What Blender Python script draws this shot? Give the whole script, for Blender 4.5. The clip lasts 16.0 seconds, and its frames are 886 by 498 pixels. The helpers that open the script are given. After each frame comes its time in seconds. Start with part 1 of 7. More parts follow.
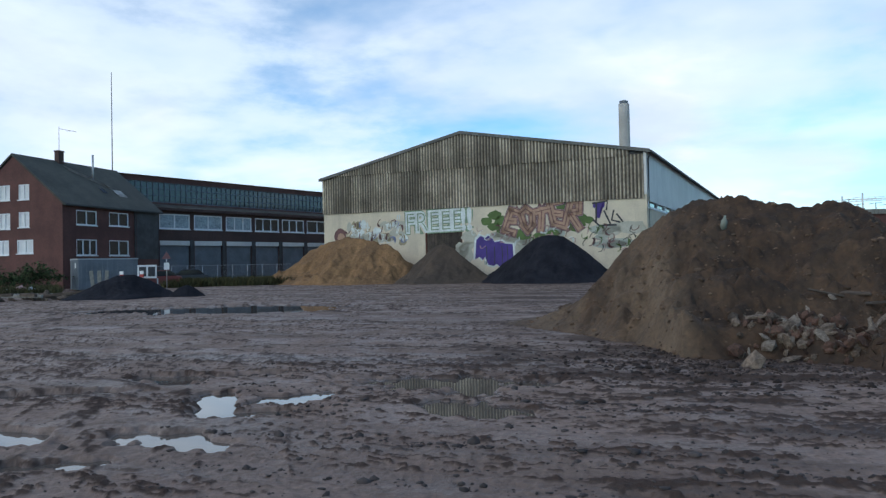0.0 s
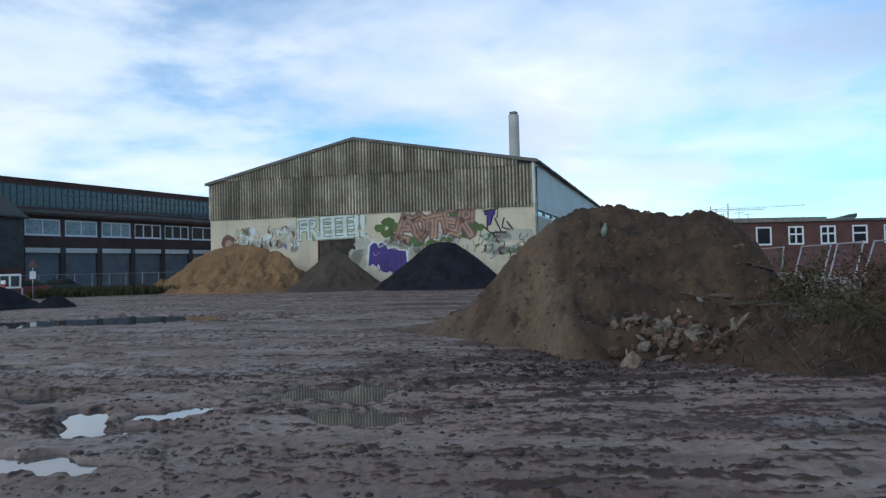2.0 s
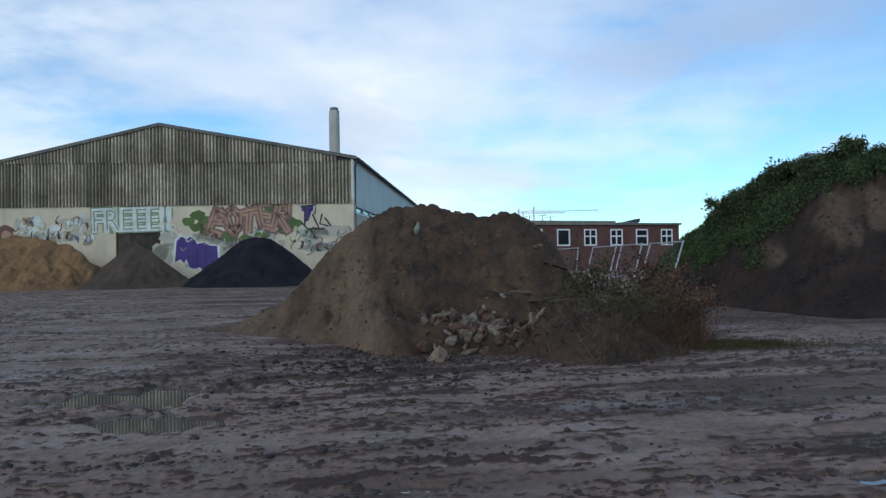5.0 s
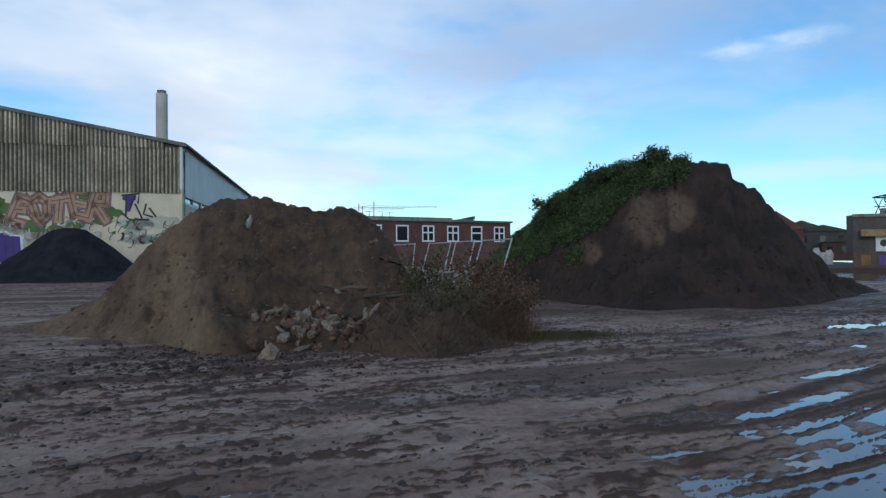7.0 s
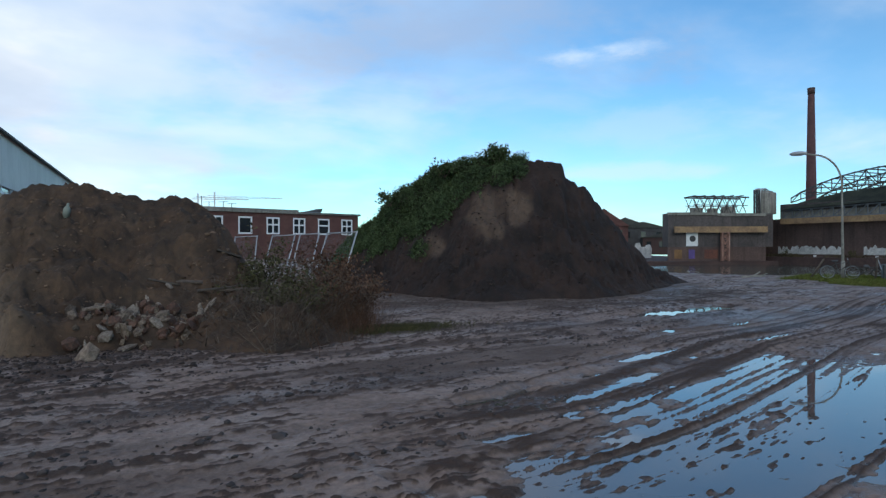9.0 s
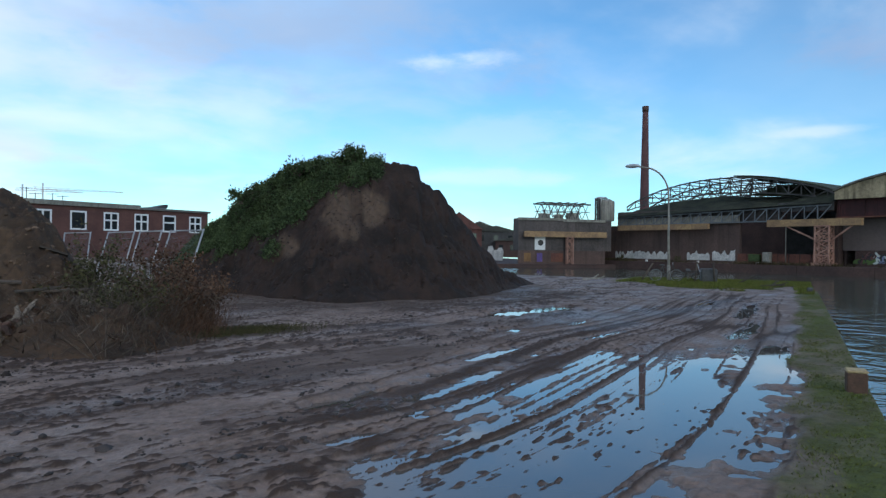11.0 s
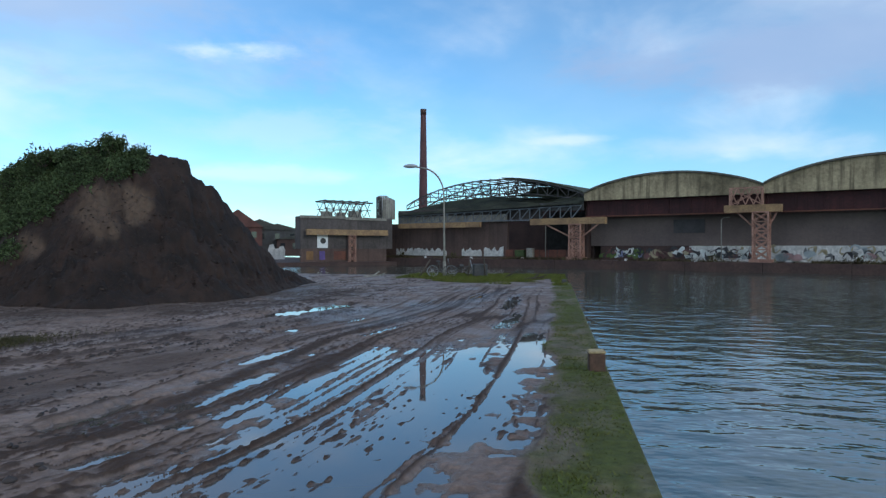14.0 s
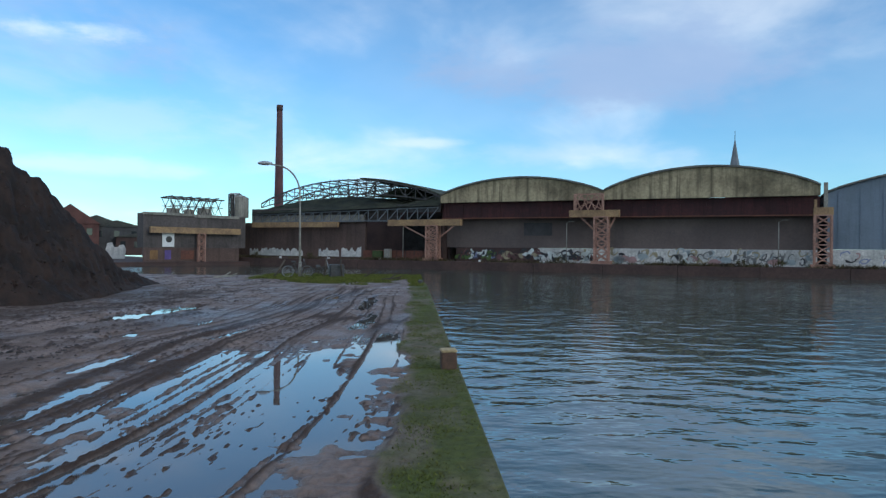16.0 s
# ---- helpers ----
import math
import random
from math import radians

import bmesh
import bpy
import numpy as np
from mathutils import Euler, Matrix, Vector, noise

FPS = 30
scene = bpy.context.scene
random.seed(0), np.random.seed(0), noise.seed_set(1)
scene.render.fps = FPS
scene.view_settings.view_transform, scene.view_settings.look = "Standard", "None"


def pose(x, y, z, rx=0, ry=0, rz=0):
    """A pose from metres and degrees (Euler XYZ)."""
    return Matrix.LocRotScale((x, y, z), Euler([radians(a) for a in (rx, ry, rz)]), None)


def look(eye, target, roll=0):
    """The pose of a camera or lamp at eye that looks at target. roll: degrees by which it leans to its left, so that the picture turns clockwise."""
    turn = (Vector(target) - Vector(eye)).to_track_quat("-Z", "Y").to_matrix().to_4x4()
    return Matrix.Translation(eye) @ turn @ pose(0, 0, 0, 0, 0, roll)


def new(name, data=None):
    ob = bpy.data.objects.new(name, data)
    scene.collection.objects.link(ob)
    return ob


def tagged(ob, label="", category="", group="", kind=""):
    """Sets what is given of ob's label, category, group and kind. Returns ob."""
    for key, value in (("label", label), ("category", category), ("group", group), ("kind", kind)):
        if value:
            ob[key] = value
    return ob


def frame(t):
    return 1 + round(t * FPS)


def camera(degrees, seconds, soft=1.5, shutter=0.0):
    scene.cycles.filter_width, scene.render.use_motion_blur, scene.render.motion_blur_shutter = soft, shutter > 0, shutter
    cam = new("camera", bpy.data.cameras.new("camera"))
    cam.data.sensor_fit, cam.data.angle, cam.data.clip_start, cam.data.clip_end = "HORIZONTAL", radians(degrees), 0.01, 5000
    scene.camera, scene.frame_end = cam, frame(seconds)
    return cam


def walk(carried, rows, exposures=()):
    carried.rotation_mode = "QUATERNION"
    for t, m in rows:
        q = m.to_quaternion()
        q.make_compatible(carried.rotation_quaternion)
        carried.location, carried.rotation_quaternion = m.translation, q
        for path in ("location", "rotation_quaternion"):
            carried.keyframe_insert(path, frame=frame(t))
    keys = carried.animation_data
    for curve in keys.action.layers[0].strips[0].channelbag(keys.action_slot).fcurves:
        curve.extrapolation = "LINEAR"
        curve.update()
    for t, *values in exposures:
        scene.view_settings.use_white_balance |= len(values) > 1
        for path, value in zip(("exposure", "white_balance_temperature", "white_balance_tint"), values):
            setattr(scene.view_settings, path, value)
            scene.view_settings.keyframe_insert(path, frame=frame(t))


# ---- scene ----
cam = camera(66.37, 16.0, soft=1.35)
# seconds, x, y, z, yaw, pitch, roll
ROWS = [
    (0.0, -0.005, -0.015, 1.708, -0.00, 1.11, 1.14),
    (0.5, 0.006, -0.008, 1.712, -2.05, 1.27, 1.15),
    (1.0, 0.023, -0.001, 1.710, -4.23, 1.38, 1.29),
    (1.5, 0.049, 0.004, 1.698, -6.42, 1.51, 1.48),
    (2.0, 0.060, 0.002, 1.700, -8.93, 1.50, 1.42),
    (2.5, 0.070, -0.007, 1.703, -11.11, 1.46, 1.25),
    (3.0, 0.091, -0.014, 1.705, -13.53, 1.30, 1.15),
    (3.5, 0.107, -0.013, 1.704, -16.13, 1.20, 1.00),
    (4.0, 0.126, -0.025, 1.699, -19.16, 1.02, 1.02),
    (6.5, 0.212, -0.086, 1.695, -33.12, 0.73, 0.53),
    (7.0, 0.228, -0.106, 1.701, -37.64, 0.38, 0.40),
    (7.5, 0.245, -0.109, 1.697, -41.58, 0.13, 0.16),
    (8.0, 0.264, -0.116, 1.696, -44.66, -0.10, 0.18),
    (8.5, 0.284, -0.138, 1.696, -47.45, -0.15, 0.16),
    (9.0, 0.303, -0.157, 1.696, -50.43, -0.25, 0.13),
    (11.5, 0.369, -0.257, 1.700, -65.51, -0.01, -0.78),
    (12.0, 0.389, -0.272, 1.701, -68.59, 0.01, -0.71),
    (12.5, 0.406, -0.295, 1.697, -71.41, -0.03, -0.48),
    (13.0, 0.410, -0.313, 1.695, -74.52, -0.09, -0.06),
    (13.5, 0.427, -0.332, 1.696, -77.38, -0.11, -0.08),
    (14.0, 0.429, -0.338, 1.695, -80.57, -0.12, -0.14),
    (14.5, 0.427, -0.348, 1.697, -83.51, -0.14, -0.22),
    (15.0, 0.426, -0.356, 1.698, -86.60, -0.12, -0.18),
    (15.5, 0.433, -0.370, 1.698, -89.45, -0.07, -0.26),
    (16.0, 0.431, -0.381, 1.694, -92.54, 0.01, -0.62),
]
EXPOSURES = [(0.0, 0.0), (3.5, -0.10), (7.0, -0.18), (9.0, -0.16), (12.0, -0.04), (16.0, 0.0)]
walk(cam, [(t, pose(x, y, z, 90 + pitch, roll, yaw)) for t, x, y, z, yaw, pitch, roll in ROWS], EXPOSURES)

# ---- sky and sun ----
SUN_AZ, SUN_EL = -140.0, 24.0
world = bpy.data.worlds.new("sky")
scene.world = world
world.use_nodes = True
wn, wl = world.node_tree.nodes, world.node_tree.links
wn.clear()
w_out = wn.new("ShaderNodeOutputWorld")
w_bg = wn.new("ShaderNodeBackground")
w_bg.inputs["Strength"].default_value = 0.145
w_sky = wn.new("ShaderNodeTexSky")
w_sky.sky_type, w_sky.sun_disc = "NISHITA", False
w_sky.sun_elevation, w_sky.sun_rotation = radians(SUN_EL), radians(SUN_AZ)
w_sky.air_density, w_sky.dust_density, w_sky.ozone_density = 1.0, 0.2, 3.0
w_co = wn.new("ShaderNodeTexCoord")
w_sep = wn.new("ShaderNodeSeparateXYZ")
wl.new(w_co.outputs["Generated"], w_sep.inputs[0])


def w_math(op, a, b=None):
    n = wn.new("ShaderNodeMath")
    n.operation = op
    for slot, v in ((0, a), (1, b)):
        if v is None:
            continue
        if isinstance(v, (int, float)):
            n.inputs[slot].default_value = v
        else:
            wl.new(v, n.inputs[slot])
    return n.outputs[0]


w_zz = w_math("ADD", w_math("MAXIMUM", w_sep.outputs[2], 0.0), 0.22)
w_flat = wn.new("ShaderNodeCombineXYZ")
wl.new(w_math("DIVIDE", w_sep.outputs[0], w_zz), w_flat.inputs[0])
wl.new(w_math("DIVIDE", w_sep.outputs[1], w_zz), w_flat.inputs[1])


def w_cloud(scale, detail, lo, hi, distort, shift):
    m = wn.new("ShaderNodeMapping")
    m.inputs["Location"].default_value = shift
    m.inputs["Rotation"].default_value = (0, 0, radians(25))
    m.inputs["Scale"].default_value = (0.9, 1.0, 1.0)
    wl.new(w_flat.outputs[0], m.inputs[0])
    n = wn.new("ShaderNodeTexNoise")
    n.inputs["Scale"].default_value, n.inputs["Detail"].default_value = scale, detail
    n.inputs["Roughness"].default_value, n.inputs["Distortion"].default_value = 0.52, distort
    wl.new(m.outputs[0], n.inputs["Vector"])
    r = wn.new("ShaderNodeMapRange")
    r.interpolation_type = "SMOOTHSTEP"
    r.inputs["From Min"].default_value, r.inputs["From Max"].default_value = lo, hi
    wl.new(n.outputs["Fac"], r.inputs["Value"])
    return r.outputs[0]


# broad cloud cover, thicker towards one side of the sky, and thin streaks
w_side = w_math("MULTIPLY", w_math("SUBTRACT", w_math("MULTIPLY", w_sep.outputs[1], 0.6), w_math("MULTIPLY", w_sep.outputs[0], 0.75)), 0.9)
w_side = w_math("MINIMUM", w_math("MAXIMUM", w_math("ADD", w_side, 0.50), 0.10), 1.0)
w_big = w_math("MULTIPLY", w_cloud(0.95, 5.0, 0.35, 0.62, 0.1, (1.7, 0.4, 0)), w_side)
w_thin = w_math("MULTIPLY", w_cloud(1.5, 7.0, 0.46, 0.76, 0.3, (4.1, 2.2, 0)), 0.46)
w_mask = w_math("MINIMUM", w_math("ADD", w_big, w_thin), 1.0)
w_tone = wn.new("ShaderNodeMix")
w_tone.data_type = "RGBA"
w_tone.inputs[6].default_value = (5.0, 5.9, 7.2, 1)
w_tone.inputs[7].default_value = (7.5, 8.0, 8.5, 1)
wl.new(w_cloud(1.1, 5.0, 0.35, 0.65, 0.3, (0.3, 5.2, 0)), w_tone.inputs[0])
w_mix = wn.new("ShaderNodeMix")
w_mix.data_type = "RGBA"
wl.new(w_mask, w_mix.inputs[0])
w_tint = wn.new("ShaderNodeMix")
w_tint.data_type, w_tint.blend_type = "RGBA", "MULTIPLY"
w_tint.inputs[0].default_value = 1.0
w_tint.inputs[7].default_value = (0.69, 1.08, 1.25, 1)
wl.new(w_sky.outputs[0], w_tint.inputs[6])
wl.new(w_tint.outputs[2], w_mix.inputs[6])
wl.new(w_tone.outputs[2], w_mix.inputs[7])
# single clouds: azimuth, elevation, half sizes in degrees, cover, shade (0 bright, 1 grey)
CLOUDS = ((-24, 13, 19, 9, 0.62, 0.05), (4, 15, 16, 4, 0.45, 0.1), (20, 21, 26, 7, 0.60, 0.40), (27, 12.5, 14, 2.4, 0.5, 0.2), (53, 17.6, 13, 4.6, 0.66, 0.92), (61.5, 15.4, 3.6, 0.8, 0.62, 0.0), (64.5, 15.8, 3.0, 0.5, 0.5, 0.0),
          (66, 9.6, 8, 1.4, 0.30, 0.25), (62, 5.9, 10, 0.55, 0.45, 0.1), (28, 7.0, 8, 0.8, 0.55, 0.1), (91, 8.9, 3.2, 0.4, 0.5, 0.1), (101, 8.0, 7, 0.8, 0.32, 0.3), (109, 14.6, 16, 3.4, 0.85, 1.0))
w_az = w_math("MULTIPLY", w_math("ARCTAN2", w_sep.outputs[0], w_sep.outputs[1]), 57.2958)
w_el = w_math("MULTIPLY", w_math("ARCSINE", w_sep.outputs[2]), 57.2958)
w_rag = wn.new("ShaderNodeTexNoise")
w_rag.inputs["Scale"].default_value, w_rag.inputs["Detail"].default_value, w_rag.inputs["Roughness"].default_value = 4.5, 7.0, 0.60
w_squash = wn.new("ShaderNodeMapping")
w_squash.inputs["Scale"].default_value = (1.0, 1.0, 2.6)
wl.new(w_co.outputs["Generated"], w_squash.inputs[0])
wl.new(w_squash.outputs[0], w_rag.inputs["Vector"])
w_torn = w_math("MULTIPLY", w_math("SUBTRACT", w_rag.outputs["Fac"], 0.5), 5.0)
w_sum = w_mix.outputs[2]
for az, el, ra, re, cover, shade in CLOUDS:
    dx = w_math("DIVIDE", w_math("SUBTRACT", w_az, az), ra)
    dy = w_math("DIVIDE", w_math("SUBTRACT", w_el, el), re)
    d = w_math("ADD", w_math("SQRT", w_math("ADD", w_math("MULTIPLY", dx, dx), w_math("MULTIPLY", dy, dy))), w_torn)
    soft = wn.new("ShaderNodeMapRange")
    soft.interpolation_type = "SMOOTHSTEP"
    for key, v in (("From Min", 1.5), ("From Max", 0.0), ("To Min", 0.0), ("To Max", cover)):
        soft.inputs[key].default_value = v
    wl.new(d, soft.inputs["Value"])
    layer = wn.new("ShaderNodeMix")
    layer.data_type = "RGBA"
    wl.new(soft.outputs[0], layer.inputs[0])
    wl.new(w_sum, layer.inputs[6])
    layer.inputs[7].default_value = (6.3 - 3.8 * shade, 7.35 - 3.75 * shade, 8.6 - 3.0 * shade, 1)
    w_sum = layer.outputs[2]
wl.new(w_sum, w_bg.inputs["Color"])
wl.new(w_bg.outputs[0], w_out.inputs["Surface"])

sun_data = bpy.data.lights.new("sun", "SUN")
sun_data.energy, sun_data.angle, sun_data.color = 0.7, radians(25), (1.0, 0.93, 0.84)
sun_ob = new("sun", sun_data)
sun_dir = Vector((math.sin(radians(SUN_AZ)) * math.cos(radians(SUN_EL)), math.cos(radians(SUN_AZ)) * math.cos(radians(SUN_EL)), math.sin(radians(SUN_EL))))
sun_ob.matrix_world = look(sun_dir * 60, (0, 0, 0))

# ---- materials ----
def material(name, c1, c2, rough=0.85, scale=1.0, fine=18.0, bump=0.15, metal=0.0, streak=0.0, vary=0.0, spec=0.4, contrast=(0.35, 0.65), grain=0.35, attr="", attr_col=None, island=0.0, attr2="", attr2_col=None, slick=0.0, attr3="", attr3_col=None, streak_size=1.0):
    """Two-scale mottled surface in metres: broad patches c1 to c2, fine grain, optional vertical streaks, tone per
    piece, and a second colour by attribute.
    """
    m = bpy.data.materials.new(name)
    m.use_nodes = True
    nt, bs = m.node_tree, m.node_tree.nodes["Principled BSDF"]
    co = nt.nodes.new("ShaderNodeTexCoord").outputs["Object"]

    def noise_node(sc, detail, vec=co, r=0.6):
        n = nt.nodes.new("ShaderNodeTexNoise")
        n.inputs["Scale"].default_value, n.inputs["Detail"].default_value, n.inputs["Roughness"].default_value = sc, detail, r
        nt.links.new(vec, n.inputs["Vector"])
        return n.outputs["Fac"]

    def ramp(fac, lo, hi, a=0.0, b=1.0):
        r = nt.nodes.new("ShaderNodeMapRange")
        r.interpolation_type = "SMOOTHSTEP"
        for k, v in (("From Min", lo), ("From Max", hi), ("To Min", a), ("To Max", b)):
            r.inputs[k].default_value = v
        nt.links.new(fac, r.inputs["Value"])
        return r.outputs[0]

    def mix(fac, a, b, blend="MIX"):
        n = nt.nodes.new("ShaderNodeMix")
        n.data_type, n.blend_type = "RGBA", blend
        for slot, v in ((0, fac), (6, a), (7, b)):
            if isinstance(v, (int, float)):
                n.inputs[slot].default_value = v
            elif isinstance(v, tuple):
                n.inputs[slot].default_value = (*v, 1)
            else:
                nt.links.new(v, n.inputs[slot])
        return n.outputs[2]

    col = mix(ramp(noise_node(scale, 5.0), *contrast), c1, c2)
    if attr:
        a = nt.nodes.new("ShaderNodeAttribute")
        a.attribute_name = attr
        col = mix(a.outputs["Fac"], col, attr_col)
    if attr3:
        a3 = nt.nodes.new("ShaderNodeAttribute")
        a3.attribute_name = attr3
        col = mix(a3.outputs["Fac"], col, attr3_col)
    if attr2:
        a2 = nt.nodes.new("ShaderNodeAttribute")
        a2.attribute_name = attr2
        col = mix(a2.outputs["Fac"], col, attr2_col)
    fine_fac = noise_node(fine, 7.0, r=0.66)
    dark = nt.nodes.new("ShaderNodeMapRange")
    for k, v in (("From Min", 0.3), ("From Max", 0.7), ("To Min", 1.0 - grain), ("To Max", 1.0 + grain)):
        dark.inputs[k].default_value = v
    nt.links.new(fine_fac, dark.inputs["Value"])
    grey = nt.nodes.new("ShaderNodeCombineColor")
    for i in range(3):
        nt.links.new(dark.outputs[0], grey.inputs[i])
    col = mix(1.0, col, grey.outputs[0], "MULTIPLY")
    if streak:
        mp = nt.nodes.new("ShaderNodeMapping")
        mp.inputs["Scale"].default_value = (2.2 / streak_size, 2.2 / streak_size, 0.12 / streak_size)
        nt.links.new(co, mp.inputs[0])
        col = mix(ramp(noise_node(1.6, 5.0, mp.outputs[0]), 0.45, 0.72, 0.0, streak), col, tuple(0.25 * v for v in c1))
    if vary or island:
        src = nt.nodes.new("ShaderNodeObjectInfo").outputs["Random"] if vary else nt.nodes.new("ShaderNodeNewGeometry").outputs["Random Per Island"]
        k = vary or island
        tone = ramp(src, 0.0, 1.0, 1.0 - k, 1.0 + k)
        g2 = nt.nodes.new("ShaderNodeCombineColor")
        for i in range(3):
            nt.links.new(tone, g2.inputs[i])
        col = mix(1.0, col, g2.outputs[0], "MULTIPLY")
    nt.links.new(col, bs.inputs["Base Color"])
    if slick:
        ch = nt.nodes.new("ShaderNodeAttribute")
        ch.attribute_name = "churn"
        col = mix(ch.outputs["Fac"], col, (0.062, 0.038, 0.028))
        nt.links.new(col, bs.inputs["Base Color"])
        film = ramp(noise_node(0.9, 4.0), 0.38, 0.62, rough, slick)
        both = nt.nodes.new("ShaderNodeMix")
        nt.links.new(ch.outputs["Fac"], both.inputs[0])
        nt.links.new(film, both.inputs[2])
        both.inputs[3].default_value = 0.95
        rough_out = both.outputs[0]
        damp = nt.nodes.new("ShaderNodeMix")
        nt.links.new(a.outputs["Fac"], damp.inputs[0])
        nt.links.new(rough_out, damp.inputs[2])
        damp.inputs[3].default_value = 0.22
        rough_out = damp.outputs[0]
        if attr2:
            turfy = nt.nodes.new("ShaderNodeMix")
            nt.links.new(a2.outputs["Fac"], turfy.inputs[0])
            nt.links.new(rough_out, turfy.inputs[2])
            turfy.inputs[3].default_value = 1.0
            rough_out = turfy.outputs[0]
        nt.links.new(rough_out, bs.inputs["Roughness"])
    else:
        nt.links.new(ramp(fine_fac, 0.2, 0.8, max(rough - 0.1, 0.02), min(rough + 0.1, 1.0)), bs.inputs["Roughness"])
    bs.inputs["Metallic"].default_value = metal
    bs.inputs["Specular IOR Level"].default_value = spec
    if bump:
        b = nt.nodes.new("ShaderNodeBump")
        b.inputs["Strength"].default_value, b.inputs["Distance"].default_value = bump, 0.04
        nt.links.new(fine_fac, b.inputs["Height"])
        nt.links.new(b.outputs[0], bs.inputs["Normal"])
    return m


def glossy(name, colour, rough, metal=0.0, spec=0.5):
    m = bpy.data.materials.new(name)
    m.use_nodes = True
    bs = m.node_tree.nodes["Principled BSDF"]
    bs.inputs["Base Color"].default_value = (*colour, 1)
    bs.inputs["Roughness"].default_value, bs.inputs["Metallic"].default_value = rough, metal
    bs.inputs["Specular IOR Level"].default_value = spec
    return m


def water_material(name, colour, rough, wave_scale, stretch, strength, distance, angle=0.0):
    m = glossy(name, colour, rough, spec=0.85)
    nt, bs = m.node_tree, m.node_tree.nodes["Principled BSDF"]
    bs.inputs["IOR"].default_value = 1.5
    if strength:
        mp = nt.nodes.new("ShaderNodeMapping")
        mp.inputs["Scale"].default_value = stretch
        mp.inputs["Rotation"].default_value = (0, 0, angle)
        nt.links.new(nt.nodes.new("ShaderNodeTexCoord").outputs["Object"], mp.inputs[0])
        n = nt.nodes.new("ShaderNodeTexNoise")
        n.inputs["Scale"].default_value, n.inputs["Detail"].default_value, n.inputs["Roughness"].default_value = wave_scale, 3.5, 0.48
        nt.links.new(mp.outputs[0], n.inputs["Vector"])
        b = nt.nodes.new("ShaderNodeBump")
        b.inputs["Strength"].default_value, b.inputs["Distance"].default_value = strength, distance
        nt.links.new(n.outputs["Fac"], b.inputs["Height"])
        nt.links.new(b.outputs[0], bs.inputs["Normal"])
        gust = nt.nodes.new("ShaderNodeTexNoise")
        gust.inputs["Scale"].default_value, gust.inputs["Detail"].default_value = 0.11, 3.0
        nt.links.new(nt.nodes.new("ShaderNodeTexCoord").outputs["Object"], gust.inputs["Vector"])
        force = nt.nodes.new("ShaderNodeMapRange")
        for key, v in (("From Min", 0.35), ("From Max", 0.62), ("To Min", 0.6 * strength), ("To Max", strength)):
            force.inputs[key].default_value = v
        nt.links.new(gust.outputs["Fac"], force.inputs["Value"])
        nt.links.new(force.outputs[0], b.inputs["Strength"])
    return m


MUD = material("mud", (0.262, 0.184, 0.146), (0.198, 0.135, 0.106), rough=0.82, slick=0.42, scale=0.7, fine=11.0, bump=0.85, spec=0.34, attr="wet", attr_col=(0.155, 0.113, 0.092), attr3="earth", attr3_col=(0.082, 0.052, 0.034), attr2="turf", attr2_col=(0.082, 0.094, 0.022))
HEAP_SOIL = material("brown_soil", (0.078, 0.044, 0.0245), (0.036, 0.022, 0.014), rough=0.95, scale=1.6, fine=9.0, bump=1.0, attr="sandy", attr_col=(0.20, 0.136, 0.086))
HILL_SOIL = material("dark_soil", (0.037, 0.0207, 0.0150), (0.0155, 0.0097, 0.0077), rough=0.95, scale=0.9, fine=5.0, bump=0.9, attr="sandy", attr_col=(0.115, 0.076, 0.052))
SAND = material("yellow_sand", (0.245, 0.135, 0.06), (0.165, 0.092, 0.043), rough=0.95, scale=0.5, fine=6.0, bump=0.5)
GRIT = material("grey_grit", (0.088, 0.061, 0.042), (0.060, 0.043, 0.031), rough=0.95, scale=0.6, fine=8.0, bump=0.5)
COAL = material("black_planings", (0.012, 0.012, 0.016), (0.021, 0.021, 0.026), rough=0.95, scale=0.8, fine=7.0, bump=0.8, spec=0.15)
PLASTER = material("pale_plaster", (0.68, 0.585, 0.43), (0.55, 0.475, 0.355), rough=0.9, scale=0.35, fine=9.0, bump=0.12, streak=0.10, streak_size=2.0, grain=0.10)
# the attribute colour here is shade painted between the corrugation ribs
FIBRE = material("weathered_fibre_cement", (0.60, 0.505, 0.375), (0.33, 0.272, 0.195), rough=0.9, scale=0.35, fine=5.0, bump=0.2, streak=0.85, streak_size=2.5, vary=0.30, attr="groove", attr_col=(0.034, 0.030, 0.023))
WHITE_SHEET = material("white_painted_sheet", (0.64, 0.62, 0.58), (0.56, 0.545, 0.51), rough=0.6, scale=0.3, fine=8.0, bump=0.05, grain=0.08, streak=0.15)
ROOF_FIBRE = material("old_fibre_roof", (0.16, 0.155, 0.14), (0.10, 0.10, 0.088), rough=0.9, scale=0.4, fine=5.0, bump=0.3)
BRICK = material("red_brick", (0.138, 0.062, 0.050), (0.095, 0.044, 0.037), rough=0.9, scale=0.5, fine=6.0, bump=0.2, grain=0.22)
DARK_BRICK = material("dark_brick", (0.085, 0.050, 0.042), (0.058, 0.036, 0.032), rough=0.9, scale=0.3, fine=5.0, bump=0.2)
ROOF_TILE = material("dark_roof_tiles", (0.075, 0.075, 0.062), (0.05, 0.052, 0.045), rough=0.85, scale=0.5, fine=5.0, bump=0.4)
CONCRETE = material("weathered_concrete", (0.30, 0.28, 0.24), (0.20, 0.19, 0.16), rough=0.9, scale=0.4, fine=7.0, bump=0.2, streak=0.8)
